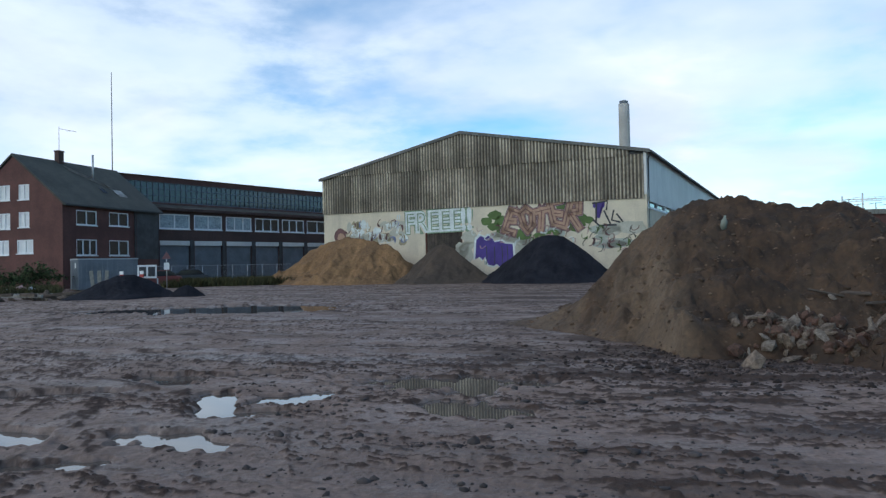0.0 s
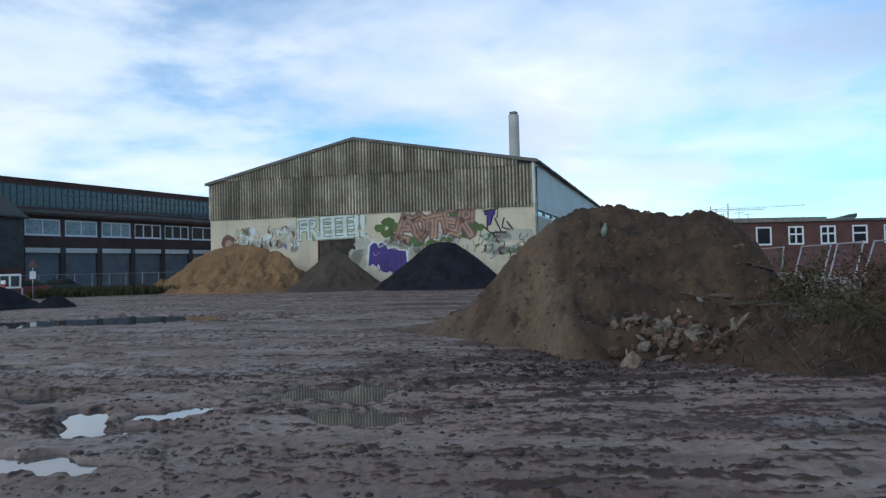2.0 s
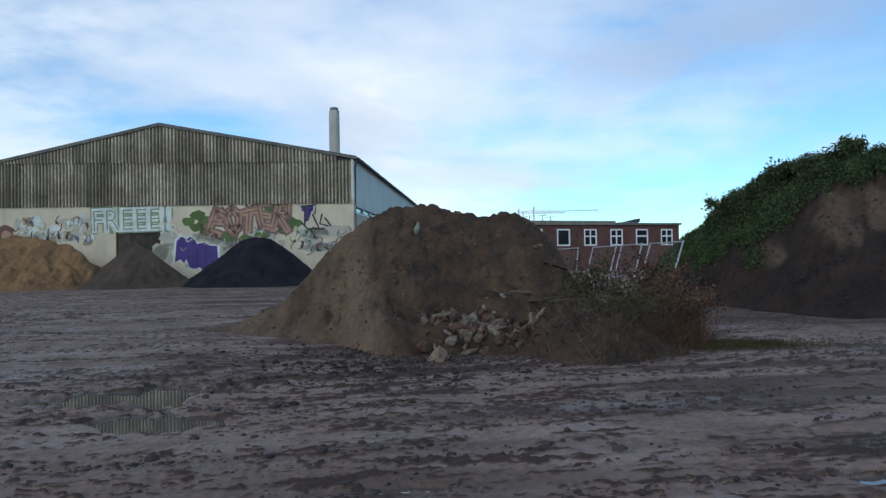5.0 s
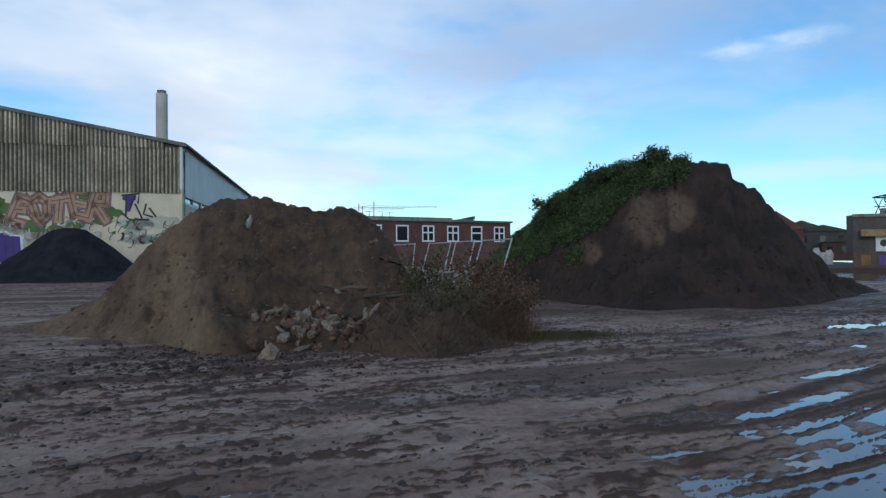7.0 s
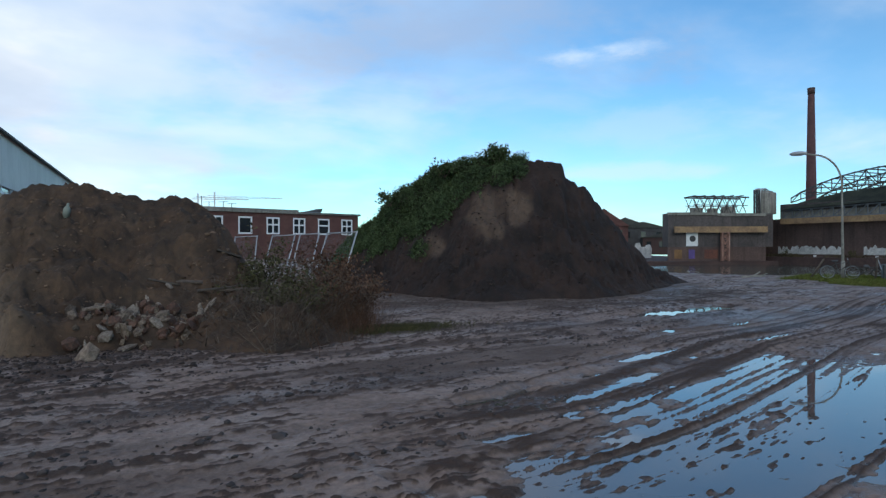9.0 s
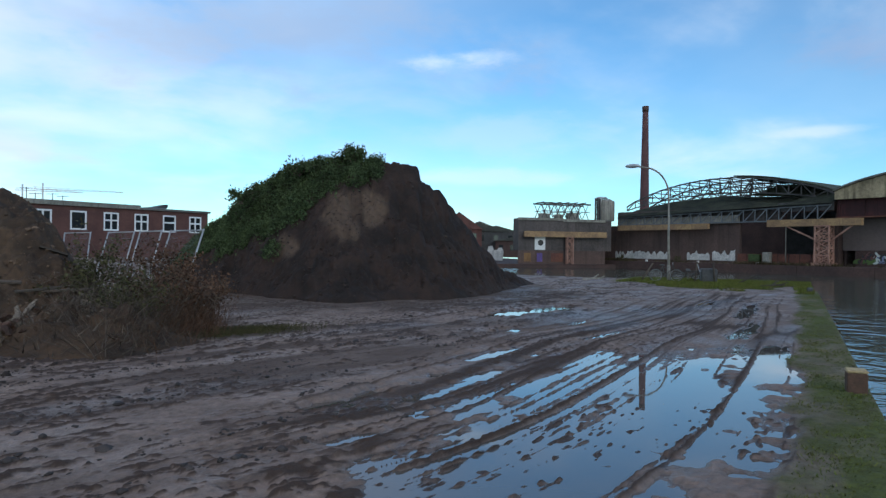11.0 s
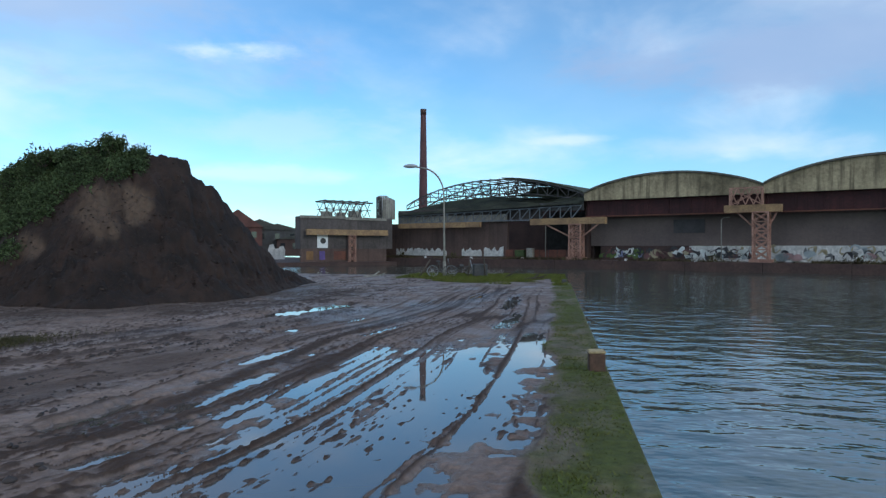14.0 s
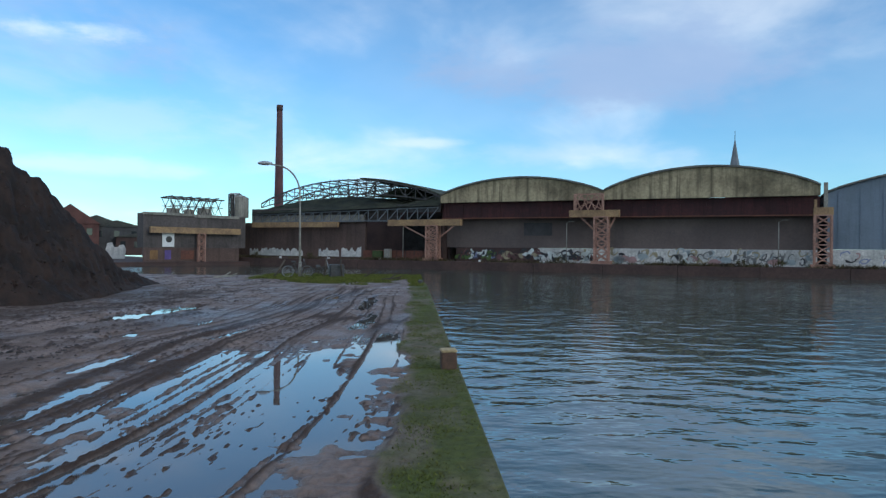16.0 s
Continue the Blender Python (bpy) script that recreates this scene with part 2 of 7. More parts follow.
ASH_CONCRETE = material("stained_gable_concrete", (0.40, 0.328, 0.205), (0.150, 0.122, 0.075), rough=0.9, scale=0.20, fine=3.0, bump=0.2, streak=1.0, streak_size=2.2)
RUST = material("rusty_steel", (0.16, 0.062, 0.04), (0.10, 0.042, 0.032), rough=0.85, scale=0.8, fine=6.0, bump=0.2)
DARK_RUST = material("dark_red_cladding", (0.065, 0.022, 0.022), (0.04, 0.016, 0.017), rough=0.85, scale=0.4, fine=5.0, bump=0.2, streak=0.5)
YELLOW_STEEL = material("faded_yellow_steel", (0.34, 0.215, 0.105), (0.22, 0.135, 0.075), rough=0.7, scale=0.8, fine=6.0, bump=0.15)
PINK_STEEL = material("faded_red_steel", (0.42, 0.235, 0.175), (0.27, 0.145, 0.11), rough=0.8, scale=0.8, fine=6.0, bump=0.15)
STEEL = material("dark_steel", (0.07, 0.07, 0.07), (0.045, 0.043, 0.042), rough=0.7, scale=1.0, fine=9.0, bump=0.1)
GALV = material("galvanised_steel", (0.42, 0.43, 0.44), (0.34, 0.35, 0.36), rough=0.45, scale=2.0, fine=20.0, bump=0.05, metal=0.5, grain=0.12)
WHITE_PAINT = material("white_paint", (0.74, 0.74, 0.72), (0.64, 0.64, 0.62), rough=0.6, scale=1.0, fine=12.0, bump=0.05, grain=0.08)
WHITE_FRAME = material("white_window_frame", (0.78, 0.78, 0.77), (0.70, 0.70, 0.69), rough=0.5, scale=2.0, fine=20.0, bump=0.0, grain=0.05)
GREY_METAL = material("grey_painted_metal", (0.16, 0.18, 0.20), (0.12, 0.135, 0.15), rough=0.6, scale=0.7, fine=8.0, bump=0.08, grain=0.15)
WOOD_DARK = material("dark_wood_planks", (0.085, 0.065, 0.05), (0.05, 0.04, 0.032), rough=0.85, scale=1.2, fine=9.0, bump=0.3, vary=0.25)
RUBBLE = material("rubble_stone", (0.200, 0.148, 0.108), (0.095, 0.069, 0.051), rough=0.9, scale=5.0, fine=26.0, bump=0.6, vary=0.45)
RUBBLE_RED = material("broken_red_brick", (0.135, 0.070, 0.046), (0.075, 0.042, 0.030), rough=0.9, scale=6.0, fine=25.0, bump=0.6, vary=0.4)
LEAF = material("bramble_leaves", (0.070, 0.098, 0.042), (0.040, 0.056, 0.027), spec=0.08, rough=0.95, scale=2.0, fine=30.0, bump=0.0, island=0.45)
DRY_LEAF = material("dry_weeds", (0.128, 0.070, 0.044), (0.080, 0.046, 0.031), spec=0.08, rough=0.95, scale=2.0, fine=30.0, bump=0.0, island=0.5)
GREEN_WEED = material("weed_leaves", (0.085, 0.078, 0.036), (0.056, 0.053, 0.027), spec=0.08, rough=0.95, scale=2.0, fine=30.0, bump=0.0, island=0.45)
GRASS = material("quay_grass", (0.09, 0.115, 0.024), (0.125, 0.125, 0.035), spec=0.1, rough=0.95, scale=1.5, fine=30.0, bump=0.0, island=0.45)
DRY_WEED = material("olive_dry_weeds", (0.085, 0.072, 0.036), (0.060, 0.046, 0.030), spec=0.08, rough=0.95, scale=0.4, fine=20.0, bump=0.0, island=0.5)
TWIG = material("grey_twigs", (0.118, 0.086, 0.064), (0.070, 0.053, 0.041), rough=0.9, scale=4.0, fine=30.0, bump=0.0, island=0.4)
GLASS = glossy("window_glass", (0.02, 0.024, 0.028), 0.06, 0.0, 0.8)
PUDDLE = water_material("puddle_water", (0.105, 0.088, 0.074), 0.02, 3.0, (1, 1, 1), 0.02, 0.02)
CANAL = water_material("canal_water", (0.054, 0.084, 0.069), 0.03, 1.3, (1.0, 0.62, 1.0), 1.0, 0.085, radians(-8))

# ---- building tools ----
def part(name, bm, mat, parent=None, label="", smooth=False):
    me = bpy.data.meshes.new(name)
    bm.to_mesh(me)
    bm.free()
    me.materials.append(mat)
    if smooth:
        me.shade_smooth()
    ob = new(name, me)
    ob.parent = parent
    if label:
        ob["label"] = label
    return ob


def raw(name, verts, faces, mat, parent=None, smooth=False):
    me = bpy.data.meshes.new(name)
    me.from_pydata([tuple(v) for v in verts], [], [tuple(f) for f in faces])
    me.materials.append(mat)
    if smooth:
        me.shade_smooth()
    me.update()
    ob = new(name, me)
    ob.parent = parent
    return ob


def empty(name, m, label, category, group="", kind=""):
    ob = new(name)
    ob.matrix_world = m
    ob.empty_display_size = 0.2
    return tagged(ob, label, category, group, kind)


def box(bm, x0, x1, y0, y1, z0, z1, bevel=0.0):
    r = bmesh.ops.create_cube(bm, size=1.0)
    bmesh.ops.transform(bm, matrix=Matrix.LocRotScale(((x0 + x1) / 2, (y0 + y1) / 2, (z0 + z1) / 2), None, (x1 - x0, y1 - y0, z1 - z0)), verts=r["verts"])
    if bevel:
        edges = list({e for v in r["verts"] for e in v.link_edges})
        bmesh.ops.bevel(bm, geom=edges, offset=bevel, segments=1, affect="EDGES")
    return bm


def boxes(*rows, bevel=0.0):
    bm = bmesh.new()
    for r in rows:
        box(bm, *r, bevel=bevel)
    return bm


def beam(bm, a, b, w, h=None, sides=4):
    """A straight bar from a to b."""
    a, b = Vector(a), Vector(b)
    d = b - a
    r = bmesh.ops.create_cone(bm, cap_ends=True, segments=sides, radius1=w * 0.7071 if sides == 4 else w / 2, radius2=w * 0.7071 if sides == 4 else w / 2, depth=d.length)
    turn = d.to_track_quat("Z", "Y").to_matrix().to_4x4()
    if sides == 4:
        turn = turn @ Matrix.Rotation(radians(45), 4, "Z")
    bmesh.ops.transform(bm, matrix=Matrix.Translation((a + b) / 2) @ turn, verts=r["verts"])
    return bm


def tube(name, pts, radii, mat, parent=None, sides=8, label=""):
    """A swept round bar through pts with a radius at each."""
    bm = bmesh.new()
    rings = []
    pts = [Vector(p) for p in pts]
    for i, p in enumerate(pts):
        d = (pts[min(i + 1, len(pts) - 1)] - pts[max(i - 1, 0)]).normalized()
        q = d.to_track_quat("Z", "Y")
        rings.append([bm.verts.new(p + q @ Vector((radii[i] * math.cos(2 * math.pi * k / sides), radii[i] * math.sin(2 * math.pi * k / sides), 0))) for k in range(sides)])
    for r0, r1 in zip(rings, rings[1:]):
        for k in range(sides):
            bm.faces.new((r0[k], r0[(k + 1) % sides], r1[(k + 1) % sides], r1[k]))
    bm.faces.new(rings[0][::-1])
    bm.faces.new(rings[-1])
    return part(name, bm, mat, parent, label, smooth=True)


def prism(bm, outline, y0, y1):
    """A solid with an outline in x, z, from y0 to y1."""
    a = [bm.verts.new((x, y0, z)) for x, z in outline]
    b = [bm.verts.new((x, y1, z)) for x, z in outline]
    bm.faces.new(a)
    bm.faces.new(b[::-1])
    n = len(a)
    for i in range(n):
        bm.faces.new((a[i], b[i], b[(i + 1) % n], a[(i + 1) % n]))
    bmesh.ops.recalc_face_normals(bm, faces=bm.faces)
    return bm


def hash2(i, j, seed):
    h = (i.astype(np.int64) * 374761393 + j.astype(np.int64) * 668265263 + seed * 1442695041) & 0xFFFFFFFF
    h = ((h ^ (h >> 13)) * 1274126177) & 0xFFFFFFFF
    return ((h ^ (h >> 16)) & 0xFFFF) / 65535.0


def vnoise(x, y, seed=0):
    """Smooth noise, -1 to 1, for arrays."""
    i, j = np.floor(x), np.floor(y)
    u, v = x - i, y - j
    u, v = u * u * u * (u * (u * 6 - 15) + 10), v * v * v * (v * (v * 6 - 15) + 10)
    a, b, c, d = hash2(i, j, seed), hash2(i + 1, j, seed), hash2(i, j + 1, seed), hash2(i + 1, j + 1, seed)
    return 2 * (a * (1 - u) * (1 - v) + b * u * (1 - v) + c * (1 - u) * v + d * u * v) - 1


def fbm(x, y, seed=0, octaves=4, gain=0.5):
    s, a = 0.0, 1.0
    for k in range(octaves):
        s = s + a * vnoise(x * 2 ** k + 17.3 * k, y * 2 ** k - 9.1 * k, seed + k)
        a *= gain
    return s


def sheet(name, X, Y, Z, mat, parent=None, smooth=True):
    """A grid surface from three equal two-dimensional arrays."""
    n, m = X.shape
    co = np.stack([X, Y, Z], -1).reshape(-1, 3)
    idx = np.arange(n * m).reshape(n, m)
    q = np.stack([idx[:-1, :-1], idx[1:, :-1], idx[1:, 1:], idx[:-1, 1:]], -1).reshape(-1, 4)
    me = bpy.data.meshes.new(name)
    me.vertices.add(n * m)
    me.vertices.foreach_set("co", co.ravel())
    me.loops.add(q.size)
    me.loops.foreach_set("vertex_index", q.ravel())
    me.polygons.add(len(q))
    me.polygons.foreach_set("loop_start", np.arange(0, q.size, 4))
    me.update(calc_edges=True)
    me.validate()
    me.materials.append(mat)
    if smooth:
        me.shade_smooth()
    ob = new(name, me)
    ob.parent = parent
    return ob


def point_attribute(ob, name, values):
    a = ob.data.attributes.new(name, "FLOAT", "POINT")
    a.data.foreach_set("value", np.clip(values, 0, 1).astype(np.float32).ravel())


def polar(azimuth, distance, z=0.0):
    return Vector((distance * math.sin(radians(azimuth)), distance * math.cos(radians(azimuth)), z))


def smooth01(v, a, b):
    t = np.clip((v - a) / (b - a), 0, 1)
    return t * t * (3 - 2 * t)


def wall_mesh(a0, a1, z0, z1, y0, y1, holes):
    """One connected wall along x with openings (x0, x1, z0, z1) cut through it."""
    xs = sorted({a0, a1, *[v for h in holes for v in h[:2]]})
    zs = sorted({z0, z1, *[v for h in holes for v in h[2:]]})
    solid = {(i, k) for i in range(len(xs) - 1) for k in range(len(zs) - 1)
             if not any(h[0] - 1e-6 < xs[i] and xs[i + 1] < h[1] + 1e-6 and h[2] - 1e-6 < zs[k] and zs[k + 1] < h[3] + 1e-6 for h in holes)}
    bm, made = bmesh.new(), {}

    def v(i, k, y):
        if (i, k, y) not in made:
            made[i, k, y] = bm.verts.new((xs[i], y, zs[k]))
        return made[i, k, y]

    for i, k in solid:
        bm.faces.new((v(i, k, y0), v(i + 1, k, y0), v(i + 1, k + 1, y0), v(i, k + 1, y0)))
        bm.faces.new((v(i, k, y1), v(i, k + 1, y1), v(i + 1, k + 1, y1), v(i + 1, k, y1)))
        for di, dk, (pa, pb) in ((-1, 0, ((i, k), (i, k + 1))), (1, 0, ((i + 1, k), (i + 1, k + 1))), (0, -1, ((i, k), (i + 1, k))), (0, 1, ((i, k + 1), (i + 1, k + 1)))):
            if (i + di, k + dk) not in solid:
                bm.faces.new((v(*pa, y0), v(*pb, y0), v(*pb, y1), v(*pa, y1)))
    bmesh.ops.recalc_face_normals(bm, faces=bm.faces[:])
    return bm

# ---- ground ----
QUAY_Y = -1.05
CENTRE = (0.2, -0.2)
# the far end of the spit, from the quay's corner round to the hidden bank
SPIT = ((33.2, -1.05), (37.8, -0.1), (41.4, 1.0), (43.6, 2.9), (43.9, 5.7), (42.4, 8.3), (41.0, 10.8), (41.2, 14.0), (42.4, 17.0), (46.0, 24.0), (70.0, 42.0), (300.0, 150.0))


def land_limit(azimuth):
    """How far the land reaches from the centre, by azimuth."""
    a = np.radians(azimuth)
    dx, dy = np.sin(a), np.cos(a)
    r = np.full(a.shape, 2500.0)
    pts = [(-2600.0, QUAY_Y)] + list(SPIT)
    for (x0, y0), (x1, y1) in zip(pts, pts[1:]):
        ex, ey = x1 - x0, y1 - y0
        den = dx * ey - dy * ex
        den = np.where(np.abs(den) < 1e-9, 1e-9, den)
        px, py = x0 - CENTRE[0], y0 - CENTRE[1]
        s = (px * ey - py * ex) / den
        k = (px * dy - py * dx) / den
        r = np.where((s > 0) & (k >= -1e-6) & (k <= 1 + 1e-6), np.minimum(r, s), r)
    return r


# puddle hollows: x, y, half length, half width, turn in degrees, depth
HOLLOWS = (
    (8.4, 1.55, 5.0, 2.0, 2, 0.090), (5.0, 1.6, 2.8, 1.6, -4, 0.080), (9.0, 3.05, 3.6, 1.05, -8, 0.105), (12.0, 0.2, 3.0, 0.7, 2, 0.085), (10.6, 4.05, 1.8, 0.5, -14, 0.085),
    (6.75, 3.9, 1.3, 0.50, -18, 0.11), (17.2, 6.45, 1.3, 0.6, -14, 0.15), (18.9, 5.95, 1.3, 0.45, -10, 0.14), (13.6, 5.1, 0.9, 0.25, -10, 0.10), (15.9, 4.3, 1.0, 0.22, -6, 0.09), (14.0, 3.2, 1.2, 0.25, -8, 0.09),
    (19.0, 3.4, 7.0, 2.2, -5, 0.030), (20.5, 3.6, 2.0, 0.30, -4, 0.08), (24.0, 2.4, 2.4, 0.35, -2, 0.08), (22.0, 1.0, 3.6, 0.35, 0, 0.08), (16.5, 0.8, 2.6, 0.4, 0, 0.085), (5.4, 3.3, 0.4, 0.22, -16, 0.075),
    (-8.0, 27.0, 4.8, 3.0, -4, 0.16), (-12.0, 27.4, 3.4, 1.6, 0, 0.13), (0.1, 9.65, 1.5, 0.75, -8, 0.12), (0.35, 7.9, 0.85, 0.45, -30, 0.11),
    (-2.86, 8.4, 0.38, 0.75, 12, 0.13), (-2.70, 6.72, 0.75, 0.33, -28, 0.13), (-3.2, 6.6, 0.16, 0.12, 0, 0.09), (-3.07, 10.6, 1.0, 0.24, 8, 0.13),
    (-1.95, 8.75, 0.75, 0.42, 30, 0.10), (-4.0, 10.2, 0.6, 0.55, 30, 0.12), (-4.4, 10.5, 0.45, 0.4, 0, 0.12), (-5.3, 9.25, 1.3, 0.24, 8, 0.12),
    (-3.62, 5.85, 0.7, 0.24, 8, 0.12), (-4.5, 6.95, 0.9, 0.30, -20, 0.12), (-2.1, 7.9, 0.55, 0.22, 5, 0.11), (-1.6, 8.0, 0.3, 0.1, 0, 0.08), (1.8, 4.75, 0.5, 0.10, -15, 0.07),
    (-6.8, 13.5, 1.6, 0.22, 5, 0.05), (-8.8, 12.2, 1.3, 0.22, 10, 0.05), (-7.4, 11.2, 0.9, 0.16, 12, 0.07),
)
PUDDLE_Z = -0.027


def hollow(x, y):
    s = np.zeros_like(x)
    ragged = 0.30 * vnoise(x * 2.3, y * 2.3, 88) + 0.28 * vnoise(x * 6.5, y * 6.5, 89)
    for hx, hy, a, b, turn, depth in HOLLOWS:
        c, n = math.cos(radians(turn)), math.sin(radians(turn))
        u, v = ((x - hx) * c + (y - hy) * n) / a, (-(x - hx) * n + (y - hy) * c) / b
        d = np.sqrt(u * u + v * v) + ragged * (1.0 if a < 1.6 else 0.75)
        s = np.minimum(s, -depth * (1 - smooth01(d, 0.55, 1.15)))
    return s


def tread(u, v, seed):
    """Wheel passes along u: shallow grooves, and broken lines of dark crumbs squeezed up between them."""
    band = smooth01(vnoise(u * 0.06, v * 0.55, seed), -0.45, 0.25)
    line = (1 - np.abs(vnoise(u * 0.13, v * 2.3, seed + 1))) ** 6
    thin = (1 - np.abs(vnoise(u * 0.28, v * 4.8, seed + 2))) ** 5
    broken = smooth01(vnoise(u * 1.2, v * 3.0, seed + 3), -0.2, 0.35)
    clump = smooth01(vnoise(u * 5.0, v * 8.0, seed + 4) + 0.6 * vnoise(u * 11.0, v * 14.0, seed + 5), -0.15, 0.5)
    crumb = np.clip(line * (0.25 + 0.75 * broken) + 0.75 * thin * broken, 0, 1) * (0.35 + 0.65 * clump) * (0.40 + 0.60 * band)
    groove = 0.020 * vnoise(u * 0.07, v * 1.5, seed + 6) + 0.011 * vnoise(u * 0.11, v * 4.0, seed + 7) + 0.003 * vnoise(u * 0.9, v * 10.0, seed + 8)
    return groove * (0.5 + 0.5 * band), crumb


def furrows(u, v, seed):
    """Long narrow ridges that stand out of the flooded wheel tracks, with finer tread lines between them."""
    coarse = (1 - np.abs(vnoise(u * 0.09, v * 2.5, seed))) ** 9
    mid = (1 - np.abs(vnoise(u * 0.15, v * 5.4, seed + 1))) ** 7
    hair = (1 - np.abs(vnoise(u * 0.22, v * 11.0, seed + 2))) ** 4 * smooth01(vnoise(u * 0.12, v * 1.3, seed + 9), -0.25, 0.35)
    breaks = smooth01(vnoise(u * 0.35, v * 1.8, seed + 3), -0.65, 0.05)
    crumble = 0.9 + 0.30 * vnoise(u * 6.0, v * 11.0, seed + 4) + 0.30 * vnoise(u * 15.0, v * 22.0, seed + 6)
    specks = np.maximum(vnoise(u * 8.0, v * 24.0, seed + 7) - 0.30, 0) * smooth01(vnoise(u * 0.4, v * 0.9, seed + 8), -0.1, 0.4)
    return (0.100 * coarse + 0.070 * mid * (0.25 + 0.75 * breaks) + 0.040 * hair) * crumble + 0.070 * specks, np.clip(coarse + 0.8 * mid * breaks + 0.5 * hair + 2 * specks, 0, 1)


def mud_fields(x, y):
    """The yard's height, and where dark crumbs lie on it."""
    dist = np.hypot(x, y)
    near = 1 - 0.45 * smooth01(dist, 16, 40) - 0.5 * smooth01(dist, 40, 60)
    wetland = smooth01(x, 3.6, 5.6) * (1 - smooth01(y, 4.0, 5.4)) * (1 - smooth01(x, 26, 34))
    z = 0.026 + 0.016 * fbm(x * 0.35, y * 0.35, 3, 3) + 0.007 * fbm(x * 1.3, y * 1.3, 11, 3)
    # passes along the quay that swing out into the yard
    bend = np.minimum(np.logaddexp(0, (6.5 - x) * 0.5) / 0.5, 30)
    va = y - 0.28 * bend + 0.10 * vnoise(x * 0.3, y * 0.3, 71)
    ga, ca = tread(x, va, 74)
    # passes that run off across the yard, in two directions
    ub, vb = -0.80 * x + 0.60 * y, 0.60 * x + 0.80 * y + 0.3 * vnoise(x * 0.25, y * 0.25, 72)
    gb, cb = tread(ub, vb, 174)
    gc, cc = tread(y, x + 0.34 * (y - 8) + 0.3 * vnoise(x * 0.2, y * 0.2, 73), 274)
    left = 1 - smooth01(x + 0.25 * y + 1.2 * vnoise(x * 0.4, y * 0.4, 75), -1.5, 2.5)
    across = smooth01(vnoise(x * 0.22 + 4, y * 0.16, 76), 0.0, 0.35) * smooth01(y, 4, 7) * (0.3 + 0.7 * left)
    groove = (1 - left) * ga + left * gb
    crumb = (1 - left) * ca + left * (0.8 * cb + 0.25 * ca)
    groove, crumb = groove * (1 - across) + across * 1.5 * gc, crumb * (1 - across) + across * cc
    # trampled clods, thickest before the earth heap and at its flank
    fringe = np.exp(-((y - 9.2 + 0.12 * (x - 6)) / 1.9) ** 2) * smooth01(x, -0.5, 2.5) * (1 - smooth01(x, 11, 15))
    patch = np.clip(0.6 * smooth01(fbm(x * 0.3 + 3, va * 1.1, 19, 3), 0.12, 0.6) + 0.9 * fringe, 0, 1)
    clod = smooth01(vnoise(x * 4.0, va * 10.0, 23) + 0.7 * vnoise(x * 10, va * 19, 25), 0.15, 0.75) * patch
    scatter = smooth01(vnoise(x * 8.0, va * 17.0, 28) + 0.6 * vnoise(x * 19.0, va * 31.0, 29), 0.30, 0.85) * (0.25 + 0.75 * smooth01(fbm(x * 0.22, va * 0.9, 30, 2), -0.2, 0.4))
    crumb = np.clip(crumb + 0.8 * clod + 0.6 * scatter, 0, 1) * (1 - wetland)
    lump = 0.75 + 0.5 * vnoise(x * 14, y * 14, 27)
    far_in = smooth01(x, 12, 18)
    fz, fc = furrows(x, va * (1 + 0.25 * far_in), 78)
    z = z + near * ((1 - 0.7 * wetland) * groove + 0.042 * crumb * lump + 0.85 * wetland * fz) + (0.95 - 0.12 * wetland) * hollow(x, y) - 0.004 * wetland
    # trodden flat a little above the water
    z = np.where((z > 0.0) & (wetland > 0), z * (1 - 0.62 * wetland), z) + 0.005 * near * vnoise(x * 16, y * 18, 35) + 0.004 * near * vnoise(x * 31, y * 33, 36)
    crumb = np.maximum(crumb, 0.5 * wetland * fc)
    turf = turf_mask(x, y)
    return z * (1 - turf) + turf * (0.015 + 0.012 * fbm(x * 2, y * 2, 51, 3) + 0.010 * vnoise(x * 9, y * 9, 52)), crumb * (1 - turf)


def mud_height(x, y):
    return mud_fields(x, y)[0]


def turf_mask(x, y):
    edge = 0.12 * vnoise(x * 0.9, x * 0 + 3, 91) + 0.05 * vnoise(x * 3, y * 3, 92)
    strip = 1 - smooth01(y - 1.5 * edge, QUAY_Y + 0.68, QUAY_Y + 0.95)
    d = np.hypot((x - 41) / 9.0, (y - 3) / 5.5) + 0.30 * vnoise(x * 0.45, y * 0.45, 93) + 0.12 * vnoise(x * 1.6, y * 1.6, 94)
    return np.maximum(strip, 1 - smooth01(d, 0.85, 1.05))


az_fine = np.arange(-47, 109.01, 0.13)
az_all = np.concatenate([az_fine, np.arange(110, 313.01, 1.0)])
lim = land_limit(az_all)
k_near = np.concatenate([(0.004,), np.geomspace(0.12, 3.2, 120)])
k_mid = np.concatenate([np.geomspace(3.25, 12, 380), np.geomspace(12.1, 62, 200)])
k_far = np.geomspace(66, 2500, 26)
rad = np.concatenate([k_near, k_mid, k_far])
R = np.minimum(rad[None, :], lim[:, None])
A = np.radians(az_all)[:, None]
GX, GY = CENTRE[0] + R * np.sin(A), CENTRE[1] + R * np.cos(A)
GZ, CRUMB = mud_fields(GX, GY)
GZ = np.where(rad[None, :] > lim[:, None] + 0.01, -0.02, GZ)
ground = sheet("ground", GX, GY, GZ, MUD)
tagged(ground, "wet brown-grey mud yard churned by wheel tracks", "ground", kind="structure")
film = vnoise(GX * 0.18 + 2, (GY + 0.28 * GX) * 0.9, 83) + 0.7 * vnoise(GX * 0.4, (GY + 0.28 * GX) * 3.0, 84)
wet = np.maximum(smooth01(-GZ, -0.004, 0.030), 0.5 * smooth01(film, 0.25, 1.0) * (1 - smooth01(GY, 14, 30)))
